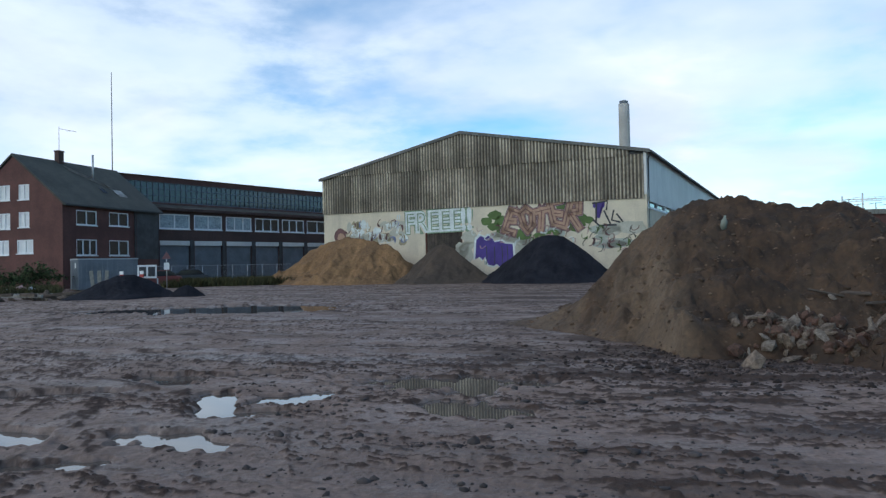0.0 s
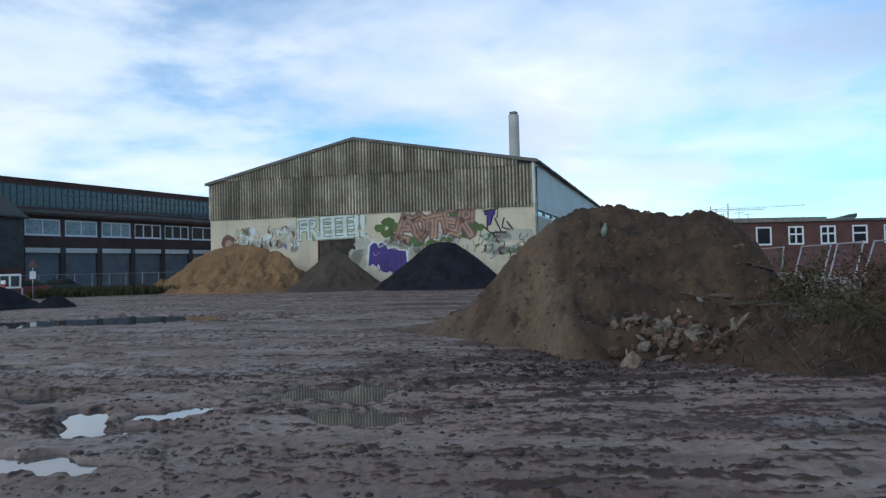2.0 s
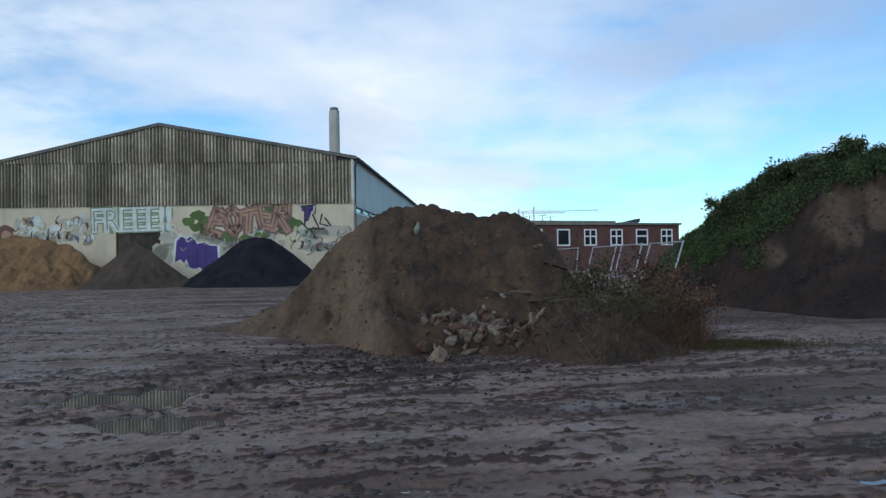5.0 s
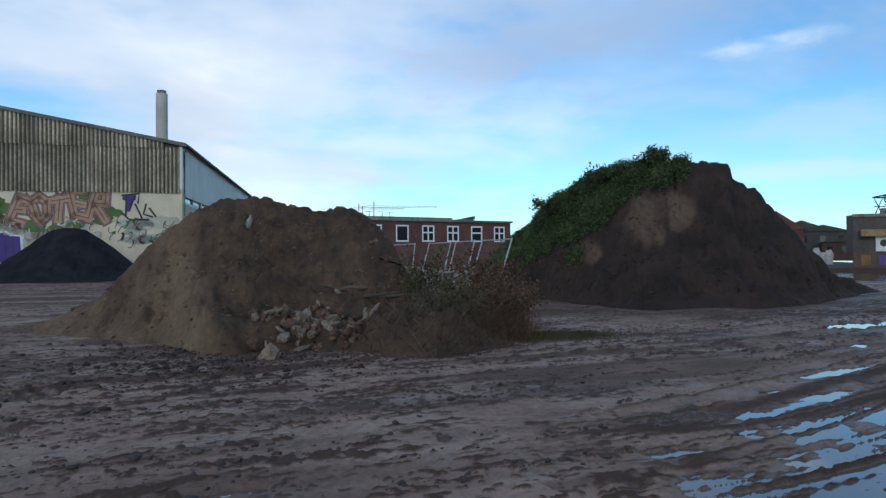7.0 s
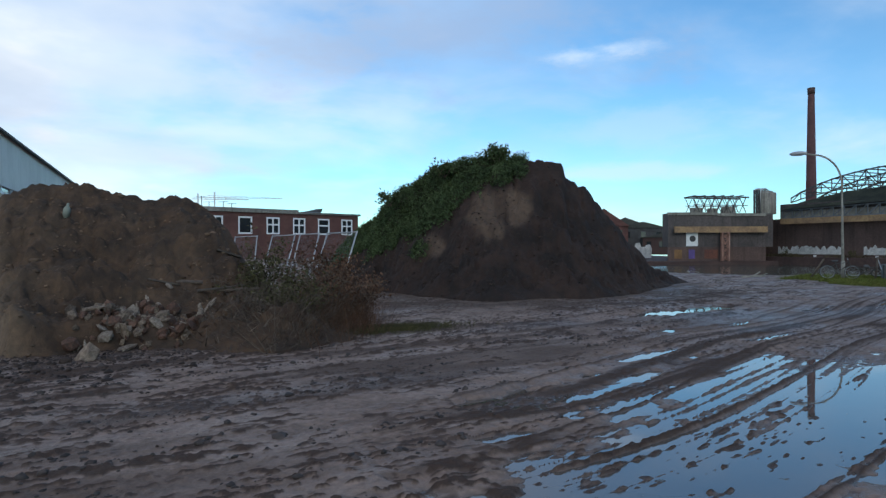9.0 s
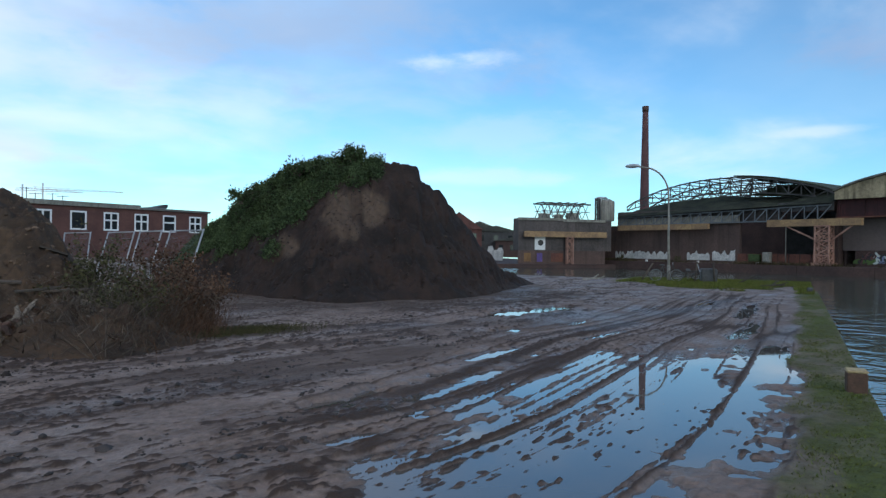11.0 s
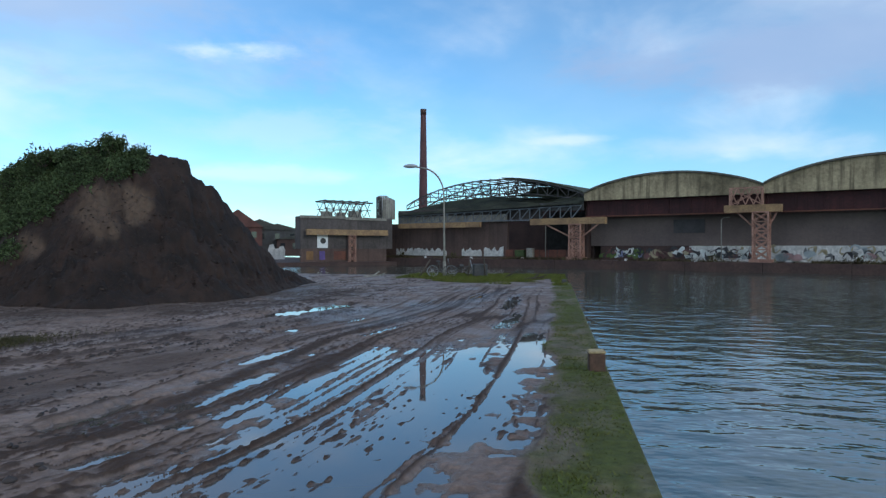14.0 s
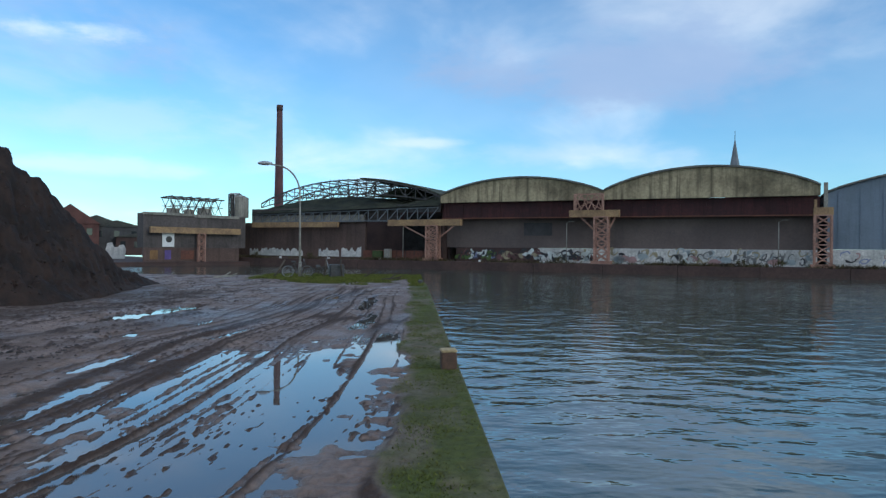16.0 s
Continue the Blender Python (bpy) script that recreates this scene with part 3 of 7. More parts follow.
smear = vnoise(GX * 0.25, (GY + 0.3 * GX) * 1.6, 81) + 0.6 * vnoise(GX * 0.6, (GY + 0.3 * GX) * 4.0, 82)
point_attribute(ground, "churn", np.maximum(smooth01(CRUMB, 0.08, 0.45), (0.20 + 0.55 * smooth01(GX, -0.5, 3) * (1 - smooth01(GX, 12, 18)) * smooth01(GY, 3.5, 5.5)) * smooth01(smear, -0.3, 0.8) + 0.10 * smooth01(GY, 12, 18)))
soiled = 0.5 * vnoise(GX * 0.9, GY * 0.9, 58) + 0.4 * vnoise(GX * 3, GY * 3, 59)
earth = np.maximum(1.5 - np.hypot((GX - 5.6) / 4.6, (GY - 12.7) / 3.7) * 1.30, 0.9 - 1.6 * np.maximum(np.hypot((GX - 22.4) / 8.6, (GY - 15.1) / 8.2) - 0.92, 0) / 0.35)
point_attribute(ground, "earth", smooth01(soiled + earth, 0.0, 0.9) * 0.8)
point_attribute(ground, "wet", wet)
point_attribute(ground, "turf", np.maximum(turf_mask(GX, GY) * np.clip(0.84 + 0.40 * vnoise(GX * 0.8, GY * 2.6, 57) + 0.25 * vnoise(GX * 4, GY * 6, 56), 0, 1), 0.9 * (1 - smooth01(np.hypot(((GX - 9.9) * 0.927 - (GY - 9.5) * 0.375) / 1.8, ((GX - 9.9) * 0.375 + (GY - 9.5) * 0.927) / 0.75) + 0.2 * vnoise(GX * 2, GY * 2, 7), 0.7, 1.1))))
del GX, GY, GZ, CRUMB, soiled, earth

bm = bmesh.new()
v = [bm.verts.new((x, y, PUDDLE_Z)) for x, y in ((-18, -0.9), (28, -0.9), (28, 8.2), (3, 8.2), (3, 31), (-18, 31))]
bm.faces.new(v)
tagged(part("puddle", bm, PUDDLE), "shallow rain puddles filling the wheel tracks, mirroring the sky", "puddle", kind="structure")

# canal
WATER_Z = -0.85
bm = bmesh.new()
vs = [bm.verts.new(p) for p in ((-600, QUAY_Y - 400, WATER_Z), (600, QUAY_Y - 400, WATER_Z), (600, 300, WATER_Z), (33, 300, WATER_Z), (33, QUAY_Y + 0.3, WATER_Z), (-600, QUAY_Y + 0.3, WATER_Z))]
bm.faces.new(vs)
water = part("water", bm, CANAL)
tagged(water, "dark green rippled canal water", "water", kind="structure")


# quay wall with its coping, in cast sections
quay = empty("quay_wall", Matrix.Identity(4), "old concrete quay wall with a mossy coping edge", "quay wall", kind="structure")
MOSSY = material("mossy_concrete", (0.075, 0.080, 0.030), (0.115, 0.108, 0.065), rough=0.95, scale=1.8, fine=14.0, bump=0.5)
x = -30.0
while x < 33.0:
    x1 = min(x + 3.0, 33.2)
    part("coping", boxes((x + 0.006, x1 - 0.006, QUAY_Y - 0.02, QUAY_Y + 0.16, -0.30, 0.0), bevel=0.02), MOSSY, quay)
    x = x1
part("wall_face", boxes((-60, 33.2, QUAY_Y, QUAY_Y + 0.25, -2.5, -0.29)), CONCRETE, quay)
for (x0, y0), (x1, y1) in zip(SPIT[:-2], SPIT[1:-1]):
    bm = bmesh.new()
    d = Vector((x1 - x0, y1 - y0, 0))
    n = Vector((-d.y, d.x, 0)).normalized() * 0.3
    lo = [bm.verts.new(p) for p in ((x0, y0, -2.5), (x1, y1, -2.5), (x1 + n.x, y1 + n.y, -2.5), (x0 + n.x, y0 + n.y, -2.5))]
    hi = [bm.verts.new((v.co.x, v.co.y, 0.01)) for v in lo]
    bm.faces.new(hi)
    for i in range(4):
        bm.faces.new((lo[i], lo[(i + 1) % 4], hi[(i + 1) % 4], hi[i]))
    part("bank_edge", bm, CONCRETE, quay)


# ---- heaps ----
def ridge_heap(name, centre, azimuth, profile, crest, toe, back, mat, step, rough, seed, label, category, power=1.1, sandy=None, lump=1.0, gullies=1.0, form=None):
    """A tipped heap: height along its crest, and how far the crest, the front toe and the back toe lie from its axis."""
    f = Vector((math.sin(radians(azimuth)), math.cos(radians(azimuth)), 0))
    r = Vector((f.y, -f.x, 0))
    ls = np.arange(profile[0][0], profile[-1][0] + step, step)
    d0, d1 = min(v for _, v in toe) - 0.6, max(v for _, v in crest) + back + 0.6
    ds = np.arange(d0, d1, step)
    L, D = np.meshgrid(ls, ds, indexing="ij")
    wob = 0.25 * vnoise(L * 0.8, D * 0.8, seed) + 0.12 * vnoise(L * 2.3, D * 2.3, seed + 1)

    def curve(rows, v):
        return np.interp(v, [a for a, _ in rows], [b for _, b in rows])

    LW = L + 0.12 * rough * vnoise(D * 1.6, L * 1.6, seed + 2)
    H, C, T = curve(profile, LW), curve(crest, L), curve(toe, L) + wob
    front = np.clip((D - T) / np.maximum(C - T, 0.05), 0, 1)
    rear = np.clip((C + back - D) / back, 0, 1)
    s = np.minimum(front, rear)
    Z = H * s ** power * (0.66 + 0.34 * s)
    env = smooth01(Z, 0.02, 0.5)
    calm = 1 - 0.75 * smooth01(np.minimum(front, rear), 0.72, 0.98)
    Z = Z + env * rough * ((0.16 + 0.08 * (1 - min(gullies, 1.0))) * calm * fbm(L * 1.1, D * 1.1, seed + 5, 3) + 0.10 * lump * (0.35 + 0.65 * calm) * np.abs(fbm(L * 3.4, D * 3.4, seed + 6, 3)) + 0.030 * lump * (0.3 + 0.7 * calm) * fbm(L * 11, D * 11, seed + 8, 3))
    gully = 1 - np.abs(vnoise(L * 1.5 + 0.25 * D, D * 0.28, seed + 12))
    Z = Z - env * rough * 0.20 * gullies * gully ** 3 * smooth01(front, 0.02, 0.4) * (1 - 0.7 * smooth01(front, 0.85, 1.0))
    rill = 1 - np.abs(vnoise(L * 4.2 + 0.5 * D, D * 0.7, seed + 15))
    Z = Z - env * rough * 0.11 * gullies * rill ** 3 * smooth01(front, 0.02, 0.3) * (1 - smooth01(front, 0.85, 1.0))
    if form is not None:
        Z = Z + form(L, D) * smooth01(Z, 0.0, 0.25)
    Z = np.where(Z < 0.03, Z - 0.10, Z)
    X, Y = centre[0] + L * r.x + D * f.x, centre[1] + L * r.y + D * f.y
    ob = sheet(name, X, Y, Z, mat)
    if sandy is not None:
        point_attribute(ob, "sandy", sandy(L, D, Z))
    return tagged(ob, label, category), (L, D, X, Y, Z)


def sandy_front(L, D, Z):
    tongue = np.exp(-((L + 2.5 + 0.22 * D) / 0.42) ** 2) * smooth01(-D, -0.5, 1.5) * 0.95
    upper = 0.12 * smooth01(fbm(L * 0.7, D * 0.7, 5, 3), 0.0, 0.7)
    left = smooth01(-(L + 1.9 + 0.16 * D) + 0.25 * vnoise(L * 1.7, D * 1.7, 7), -0.15, 0.35) * (0.36 + 0.28 * vnoise(L * 3, D * 1.2, 9))
    return np.maximum(np.maximum(tongue * (0.75 + 0.25 * vnoise(L * 2, D * 2, 6)), upper), left)


def heap_form(L, D):
    """A spur with sand slipped away beside it, a bowl in the face, a bulge and a bench of debris at the foot."""
    w = 0.25 * vnoise(L * 0.9, D * 0.9, 41)
    spur = 0.30 * np.exp(-((L + 2.1 + 0.18 * D + w) / 0.30) ** 2) - 0.20 * np.exp(-((L + 2.75 + 0.20 * D + w) / 0.45) ** 2)
    bowl = -0.34 * np.exp(-((L - 0.2) / 1.1) ** 2 - ((D + 1.9) / 1.0) ** 2)
    bulge = 0.34 * np.exp(-((L - 2.2) / 0.55) ** 2 - ((D + 2.0) / 1.0) ** 2) + 0.22 * np.exp(-((L + 0.9) / 0.5) ** 2 - ((D + 3.4) / 0.6) ** 2)
    bench = (0.20 + 0.10 * vnoise(L * 2.2, D * 2.2, 43)) * np.exp(-((D + 4.7 + w) / 0.55) ** 2) * smooth01(L, -2.2, -1.2)
    return spur * smooth01(-D, 0.2, 1.0) + bowl + bulge + bench


HEAP_C, HEAP_AZ = (7.18, 15.4), 25.0
heap_ob, HEAP = ridge_heap("soil_heap", HEAP_C, HEAP_AZ,
    ((-6.6, 0.0), (-5.4, 0.12), (-4.4, 0.55), (-3.65, 1.15), (-2.64, 2.32), (-1.9, 2.84), (-1.07, 3.06), (-0.6, 3.08), (0.1, 2.98), (0.8, 2.84), (1.55, 2.84), (2.18, 2.6), (2.64, 2.1), (2.9, 1.5), (3.4, 0.6), (4.6, 0.25), (5.6, 0.0)),
    ((-6.6, 0.3), (-2.0, 0.0), (2.0, 0.0), (5.6, -1.0)),
    ((-6.6, -0.6), (-5.3, -0.9), (-3.4, -2.6), (-1.8, -4.0), (-1.2, -5.2), (0.4, -4.9), (1.7, -5.2), (3.2, -4.8), (5.6, -3.6)),
    5.0, HEAP_SOIL, 0.045, 1.0, 9, "large heap of brown earth with pale sand slipping down one side", "earth heap", 1.0, sandy_front, 1.5, 0.35, heap_form)

mound_at = polar(36.6, 12.4)
_, MOUND = ridge_heap("earth_mound", (mound_at.x, mound_at.y), 36.6,
    ((-1.5, 0.0), (-0.8, 0.45), (-0.2, 0.72), (0.5, 0.62), (1.2, 0.3), (1.8, 0.0)), ((-1.5, 0.0), (1.8, 0.0)),
    ((-1.5, -0.4), (-0.5, -1.2), (0.6, -1.2), (1.8, -0.4)), 1.3, HEAP_SOIL, 0.045, 0.8, 47, "low mound of dark soil, roots and debris beside the rubble", "earth heap", 0.95, None, 2.0, 0.3)


def hill_bare(L, D, Z):
    a = np.exp(-(((L + 0.2) / 1.4) ** 2 + ((Z - 3.1) / 1.1) ** 2) ** 2)
    b = np.exp(-(((L + 2.4) / 0.5) ** 2 + ((Z - 1.75) / 0.45) ** 2) ** 2)
    ragged = 0.35 * vnoise(L * 1.5, Z * 1.5, 8) + 0.25 * vnoise(L * 4.5, Z * 3.0, 9)
    return smooth01(np.maximum(a, b) + ragged, 0.42, 0.95) * (0.55 + 0.4 * vnoise(L * 2.5, Z * 1.2, 10)) * (D < 0.5)


HILL_C, HILL_AZ = (22.4, 15.1), 56.0
hill_ob, HILL = ridge_heap("soil_hill", HILL_C, HILL_AZ,
    ((-8.6, 0.0), (-7.2, 1.5), (-6.3, 2.3), (-5.6, 2.75), (-4.75, 3.6), (-3.84, 4.15), (-2.74, 4.6), (-1.65, 4.98), (-0.3, 5.15), (0.4, 5.0), (1.18, 4.98), (2.34, 4.95), (2.44, 4.4), (3.3, 3.95), (4.4, 2.85), (5.3, 1.8), (6.2, 0.9), (7.2, 0.4), (8.6, 0.0)),
    ((-8.6, 4.0), (-6.0, 3.0), (-4.0, 1.5), (-1.0, 0.0), (2.0, 0.0), (5.0, 1.5), (7.6, 4.0), (8.6, 5.0)),
    ((-8.6, 1.0), (-6.0, -1.2), (-4.3, -2.6), (-2.4, -5.0), (-0.3, -6.3), (2.8, -5.1), (4.7, -2.9), (7.6, 3.2), (8.6, 4.6)),
    7.0, HILL_SOIL, 0.075, 1.25, 21, "tall dark spoil heap with a steep cut face, overgrown on top", "earth heap", 0.95, hill_bare, 1.6)


# ---- warehouse with the painted gable wall ----
WL = polar(-9.9, 68.2)
WR = polar(16.87, 55.0)
w_len = (WR - WL).length
w_turn = math.degrees(math.atan2((WR - WL).y, (WR - WL).x))
W_EAVE, W_RIDGE, W_WALL, W_DEPTH = 10.03, 13.08, 6.78, 62.0
RX = w_len * 0.49
warehouse = empty("warehouse", pose(WL.x, WL.y, 0, 0, 0, w_turn), "gabled warehouse, pale plaster below weathered corrugated sheets, painted with graffiti", "warehouse")


def w_roof_z(x):
    return W_EAVE + (W_RIDGE - W_EAVE) * (x / RX if x < RX else (w_len - x) / (w_len - RX))


DX0, DX1, DZ = 10.42 * 1.1, 13.85 * 1.1, 4.42
part("front_wall", wall_mesh(0, w_len, -0.4, W_WALL, 0, 0.35, [(DX0, DX1, -0.4, DZ)]), PLASTER, warehouse)
door = part("door_leaf", boxes((DX0 + 0.1, DX1 - 0.1, 0.18, 0.26, -0.1, DZ - 0.08)), WOOD_DARK, warehouse, "tall weathered dark plank door")
n = 14
for i in range(n):
    a = DX0 + 0.12 + (DX1 - DX0 - 0.24) * i / n
    part("plank", boxes((a + 0.012, a + (DX1 - DX0 - 0.24) / n - 0.012, 0.13, 0.178, -0.05, DZ - 0.1)), WOOD_DARK, door)
part("door_frame", boxes((DX0, DX0 + 0.1, 0.05, 0.2, -0.1, DZ), (DX1 - 0.1, DX1, 0.05, 0.2, -0.1, DZ), (DX0, DX1, 0.05, 0.2, DZ - 0.08, DZ)), RUST, warehouse)
part("lintel", boxes((DX0 + 0.7, DX1 - 0.75, -0.06, 0.0, 6.62, 6.74)), STEEL, warehouse)


def wave_sheet(x0, x1, lower, upper, mat, name, y=-0.05, pitch=0.29, amp=0.10):
    """A corrugated sheet hung on the gable, with its upper edge cut to a line."""
    k = max(int(round((x1 - x0) / pitch * 10)), 10)
    verts, faces, groove = [], [], []
    for i in range(k + 1):
        xx = x0 + (x1 - x0) * i / k
        yy = y - amp * (0.5 + 0.5 * math.cos(2 * math.pi * xx / pitch))
        # groove shade put into the colour, darkest at each trough
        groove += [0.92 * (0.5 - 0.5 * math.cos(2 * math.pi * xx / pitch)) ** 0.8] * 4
        zl, zu = lower(xx), upper(xx)
        verts += [(xx, yy, zl), (xx, yy, zu), (xx, yy + 0.02, zu), (xx, yy + 0.02, zl)]
    for i in range(k):
        a, b = 4 * i, 4 * i + 4
        faces += [(a, b, b + 1, a + 1), (a + 1, b + 1, b + 2, a + 2), (a + 3, b + 3, b, a), (a + 2, b + 2, b + 3, a + 3)]
    ob = raw(name, verts, faces, mat, warehouse)
    point_attribute(ob, "groove", np.array(groove))
    return ob


sheets = 28
for i in range(sheets):
    a, b = 0.15 + (w_len - 0.3) * i / sheets, 0.15 + (w_len - 0.3) * (i + 1) / sheets - 0.012
    low = W_WALL - 0.16 - 0.22 * (a / w_len) + random.uniform(-0.015, 0.015)
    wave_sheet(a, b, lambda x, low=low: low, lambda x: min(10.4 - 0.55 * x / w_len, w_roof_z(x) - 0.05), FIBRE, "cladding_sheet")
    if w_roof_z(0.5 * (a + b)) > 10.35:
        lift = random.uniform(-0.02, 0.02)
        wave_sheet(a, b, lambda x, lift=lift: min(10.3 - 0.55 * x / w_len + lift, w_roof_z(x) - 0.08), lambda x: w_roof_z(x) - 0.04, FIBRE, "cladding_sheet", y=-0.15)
bm = bmesh.new()
prism(bm, ((0, W_WALL), (w_len, W_WALL), (w_len, W_EAVE), (RX, W_RIDGE), (0, W_EAVE)), 0.02, 0.3)
part("gable_backing", bm, STEEL, warehouse)
for xa, xb, nm in ((-0.35, RX, "roof_slope"), (RX, w_len + 0.35, "roof_slope")):
    za = W_EAVE - 0.08 if xa < RX - 1 else W_RIDGE
    zb = W_RIDGE if xa < RX - 1 else W_EAVE - 0.08
    bm = bmesh.new()
    prism(bm, ((xa, za + 0.02), (xb, zb + 0.02), (xb, zb + 0.2), (xa, za + 0.2)), -0.28, W_DEPTH)
    part(nm, bm, ROOF_FIBRE, warehouse)
    bm = bmesh.new()
    prism(bm, ((xa, za - 0.04), (xb, zb - 0.04), (xb, zb + 0.23), (xa, za + 0.23)), -0.34, -0.285)
    part("barge_board", bm, ROOF_FIBRE, warehouse)
part("corner_trim", boxes((w_len - 0.16, w_len + 0.05, -0.14, 0.12, W_WALL - 0.1, W_EAVE)), WHITE_SHEET, warehouse)
part("corner_trim", boxes((-0.05, 0.14, -0.12, 0.1, W_WALL - 0.1, W_EAVE)), FIBRE, warehouse)
# the long side: plaster, a strip of windows, white sheets above
part("side_wall", boxes((w_len - 0.35, w_len, 0.35, W_DEPTH, -0.4, 5.75)), PLASTER, warehouse)
part("side_cladding", boxes((w_len - 0.3, w_len + 0.06, 0.13, W_DEPTH, W_WALL, W_EAVE)), WHITE_SHEET, warehouse)
part("side_wall", boxes((-0.0, 0.35, 0.35, W_DEPTH, -0.4, W_EAVE)), PLASTER, warehouse)
part("rear_wall", boxes((0.35, w_len - 0.35, W_DEPTH - 0.35, W_DEPTH, -0.4, W_EAVE)), PLASTER, warehouse)
strip = part("window_band", boxes((w_len - 0.3, w_len - 0.1, 0.35, W_DEPTH - 0.4, 5.75, 6.18)), GLASS, warehouse)
for i in range(16):
    y = 0.4 + i * 3.8
    part("mullion", boxes((w_len - 0.12, w_len + 0.03, y, y + 0.22, 5.752, 6.178)), WHITE_FRAME, strip)
part("side_fascia", boxes((w_len - 0.3, w_len + 0.1, 0.35, W_DEPTH, 6.182, W_WALL - 0.002)), WHITE_SHEET, warehouse)
part("sill_band", boxes((w_len + 0.002, w_len + 0.07, 0.3, W_DEPTH, 5.6, 5.76)), WHITE_FRAME, warehouse)
part("gutter", boxes((w_len + 0.36, w_len + 0.5, -0.3, W_DEPTH, W_EAVE - 0.12, W_EAVE + 0.04)), STEEL, warehouse)
tube("downpipe", ((w_len + 0.14, 0.2, 0.0), (w_len + 0.14, 0.2, W_EAVE - 0.5), (w_len + 0.4, 0.0, W_EAVE - 0.1)), (0.06, 0.06, 0.06), STEEL, warehouse)


# ---- brick house and depot hall ----
H0, H1 = polar(-29.3, 67.0), polar(-22.96, 75.8)
h_turn = math.degrees(math.atan2((H1 - H0).y, (H1 - H0).x))
house = empty("brick_house", pose(H0.x, H0.y, 0, 0, 0, h_turn), "red brick house with a steep dark tiled roof and white windows", "house")
HL, HW, HE, HR = 12.2, 10.8, 7.5, 11.9
WIN_FRONT = ((1.5, 3.9, 5.68, 7.0), (5.4, 7.95, 5.75, 7.05), (1.5, 3.9, 2.95, 4.4), (5.4, 7.95, 2.95, 4.4))
WIN_GABLE = ((3.6, 4.8, 7.95, 9.3), (5.75, 6.95, 7.95, 9.3), (3.6, 4.8, 5.5, 6.85), (5.75, 6.95, 5.4, 6.8), (3.2, 5.0, 3.2, 4.4), (5.9, 7.5, 3.1, 4.4))


# near-white pane colour, painted for the bright sky reflected in the gable windows
SKY_PANE = material("sky_bright_pane", (0.72, 0.72, 0.70), (0.62, 0.62, 0.61), rough=0.5, scale=1.5, fine=10.0, bump=0.0, grain=0.1)


def window(parent, x0, x1, z0, z1, y, into, panes=2, bar=0.09, sill=True, frame_mat=None, name="window", pane=None):
    """A framed window in a wall that lies along x; into: the direction of the inside along y."""
    w = part(name, boxes((x0, x1, min(y + 0.10 * into, y + 0.12 * into), max(y + 0.10 * into, y + 0.12 * into), z0, z1)), pane or GLASS, parent)
    ya, yb = sorted((y + 0.03 * into, y + 0.098 * into))
    rows = [(x0, x0 + bar, ya, yb, z0, z1), (x1 - bar, x1, ya, yb, z0, z1), (x0 + bar, x1 - bar, ya, yb, z0, z0 + bar), (x0 + bar, x1 - bar, ya, yb, z1 - bar, z1)]
    part("window_frame", boxes(*rows), frame_mat or WHITE_FRAME, w)
    for i in range(1, panes):
        xm = x0 + (x1 - x0) * i / panes
        part("mullion", boxes((xm - bar / 2, xm + bar / 2, ya, yb, z0 + bar, z1 - bar)), frame_mat or WHITE_FRAME, w)
    if sill:
        sa, sb = sorted((y - 0.08 * into, y + 0.03 * into))
        part("window_sill", boxes((x0 - 0.06, x1 + 0.06, sa, sb, z0 - 0.08, z0)), WHITE_FRAME, w)
    return w


part("front_wall", wall_mesh(0, HL, -0.3, HE, 0, 0.3, WIN_FRONT), BRICK, house)
for i, w in enumerate(WIN_FRONT):
    window(house, *w, 0.0, 1, panes=3 if i == 2 else 2, sill=True)
gable = empty("gable_end", pose(0, 0, 0, 0, 0, 90), "red brick gable end with bright windows", "wall")
del gable["category"]
gable.parent = house
part("gable_wall", wall_mesh(0.3, HW, -0.3, HE, -0.3, -0.002, [w for w in WIN_GABLE if w[3] < HE]), BRICK, gable)
bm = bmesh.new()
prism(bm, ((0, HE), (3.6, HE), (3.6, HE + (HR - HE) * 3.6 / (HW / 2))), -0.3, -0.002)
prism(bm, ((6.95, HE), (HW, HE), (6.95, HE + (HR - HE) * (HW - 6.95) / (HW / 2))), -0.3, -0.002)
prism(bm, ((3.6, 9.3), (6.95, 9.3), (6.95, HE + (HR - HE) * (HW - 6.95) / (HW / 2)), (HW / 2, HR), (3.6, HE + (HR - HE) * 3.6 / (HW / 2))), -0.3, -0.002)
box(bm, 3.6, 6.95, -0.3, -0.002, HE, 7.95)
box(bm, 4.8, 5.75, -0.3, -0.002, 7.95, 9.3)
part("gable_wall", bm, BRICK, gable)
for w in WIN_GABLE:
    window(gable, *w, 0.0, -1, panes=2, pane=SKY_PANE)
part("rear_wall", boxes((0.3, HL, HW - 0.3, HW, -0.3, HE)), BRICK, house)
for s in (0, 1):
    bm = bmesh.new()
    if s == 0:
        pts = ((-0.35, HE - 0.25), (HW / 2, HR + 0.02), (HW / 2, HR + 0.22), (-0.35, HE - 0.03))
    else:
        pts = ((HW / 2, HR + 0.02), (HW + 0.35, HE - 0.25), (HW + 0.35, HE - 0.03), (HW / 2, HR + 0.22))
    a = [bm.verts.new((-0.15, y, z)) for y, z in pts]
    b = [bm.verts.new((HL + 0.3, y, z)) for y, z in pts]
    bm.faces.new(a)
    bm.faces.new(b[::-1])
    for i in range(4):
        bm.faces.new((a[i], b[i], b[(i + 1) % 4], a[(i + 1) % 4]))
    bmesh.ops.recalc_face_normals(bm, faces=bm.faces)
    part("roof_slope", bm, ROOF_TILE, house)
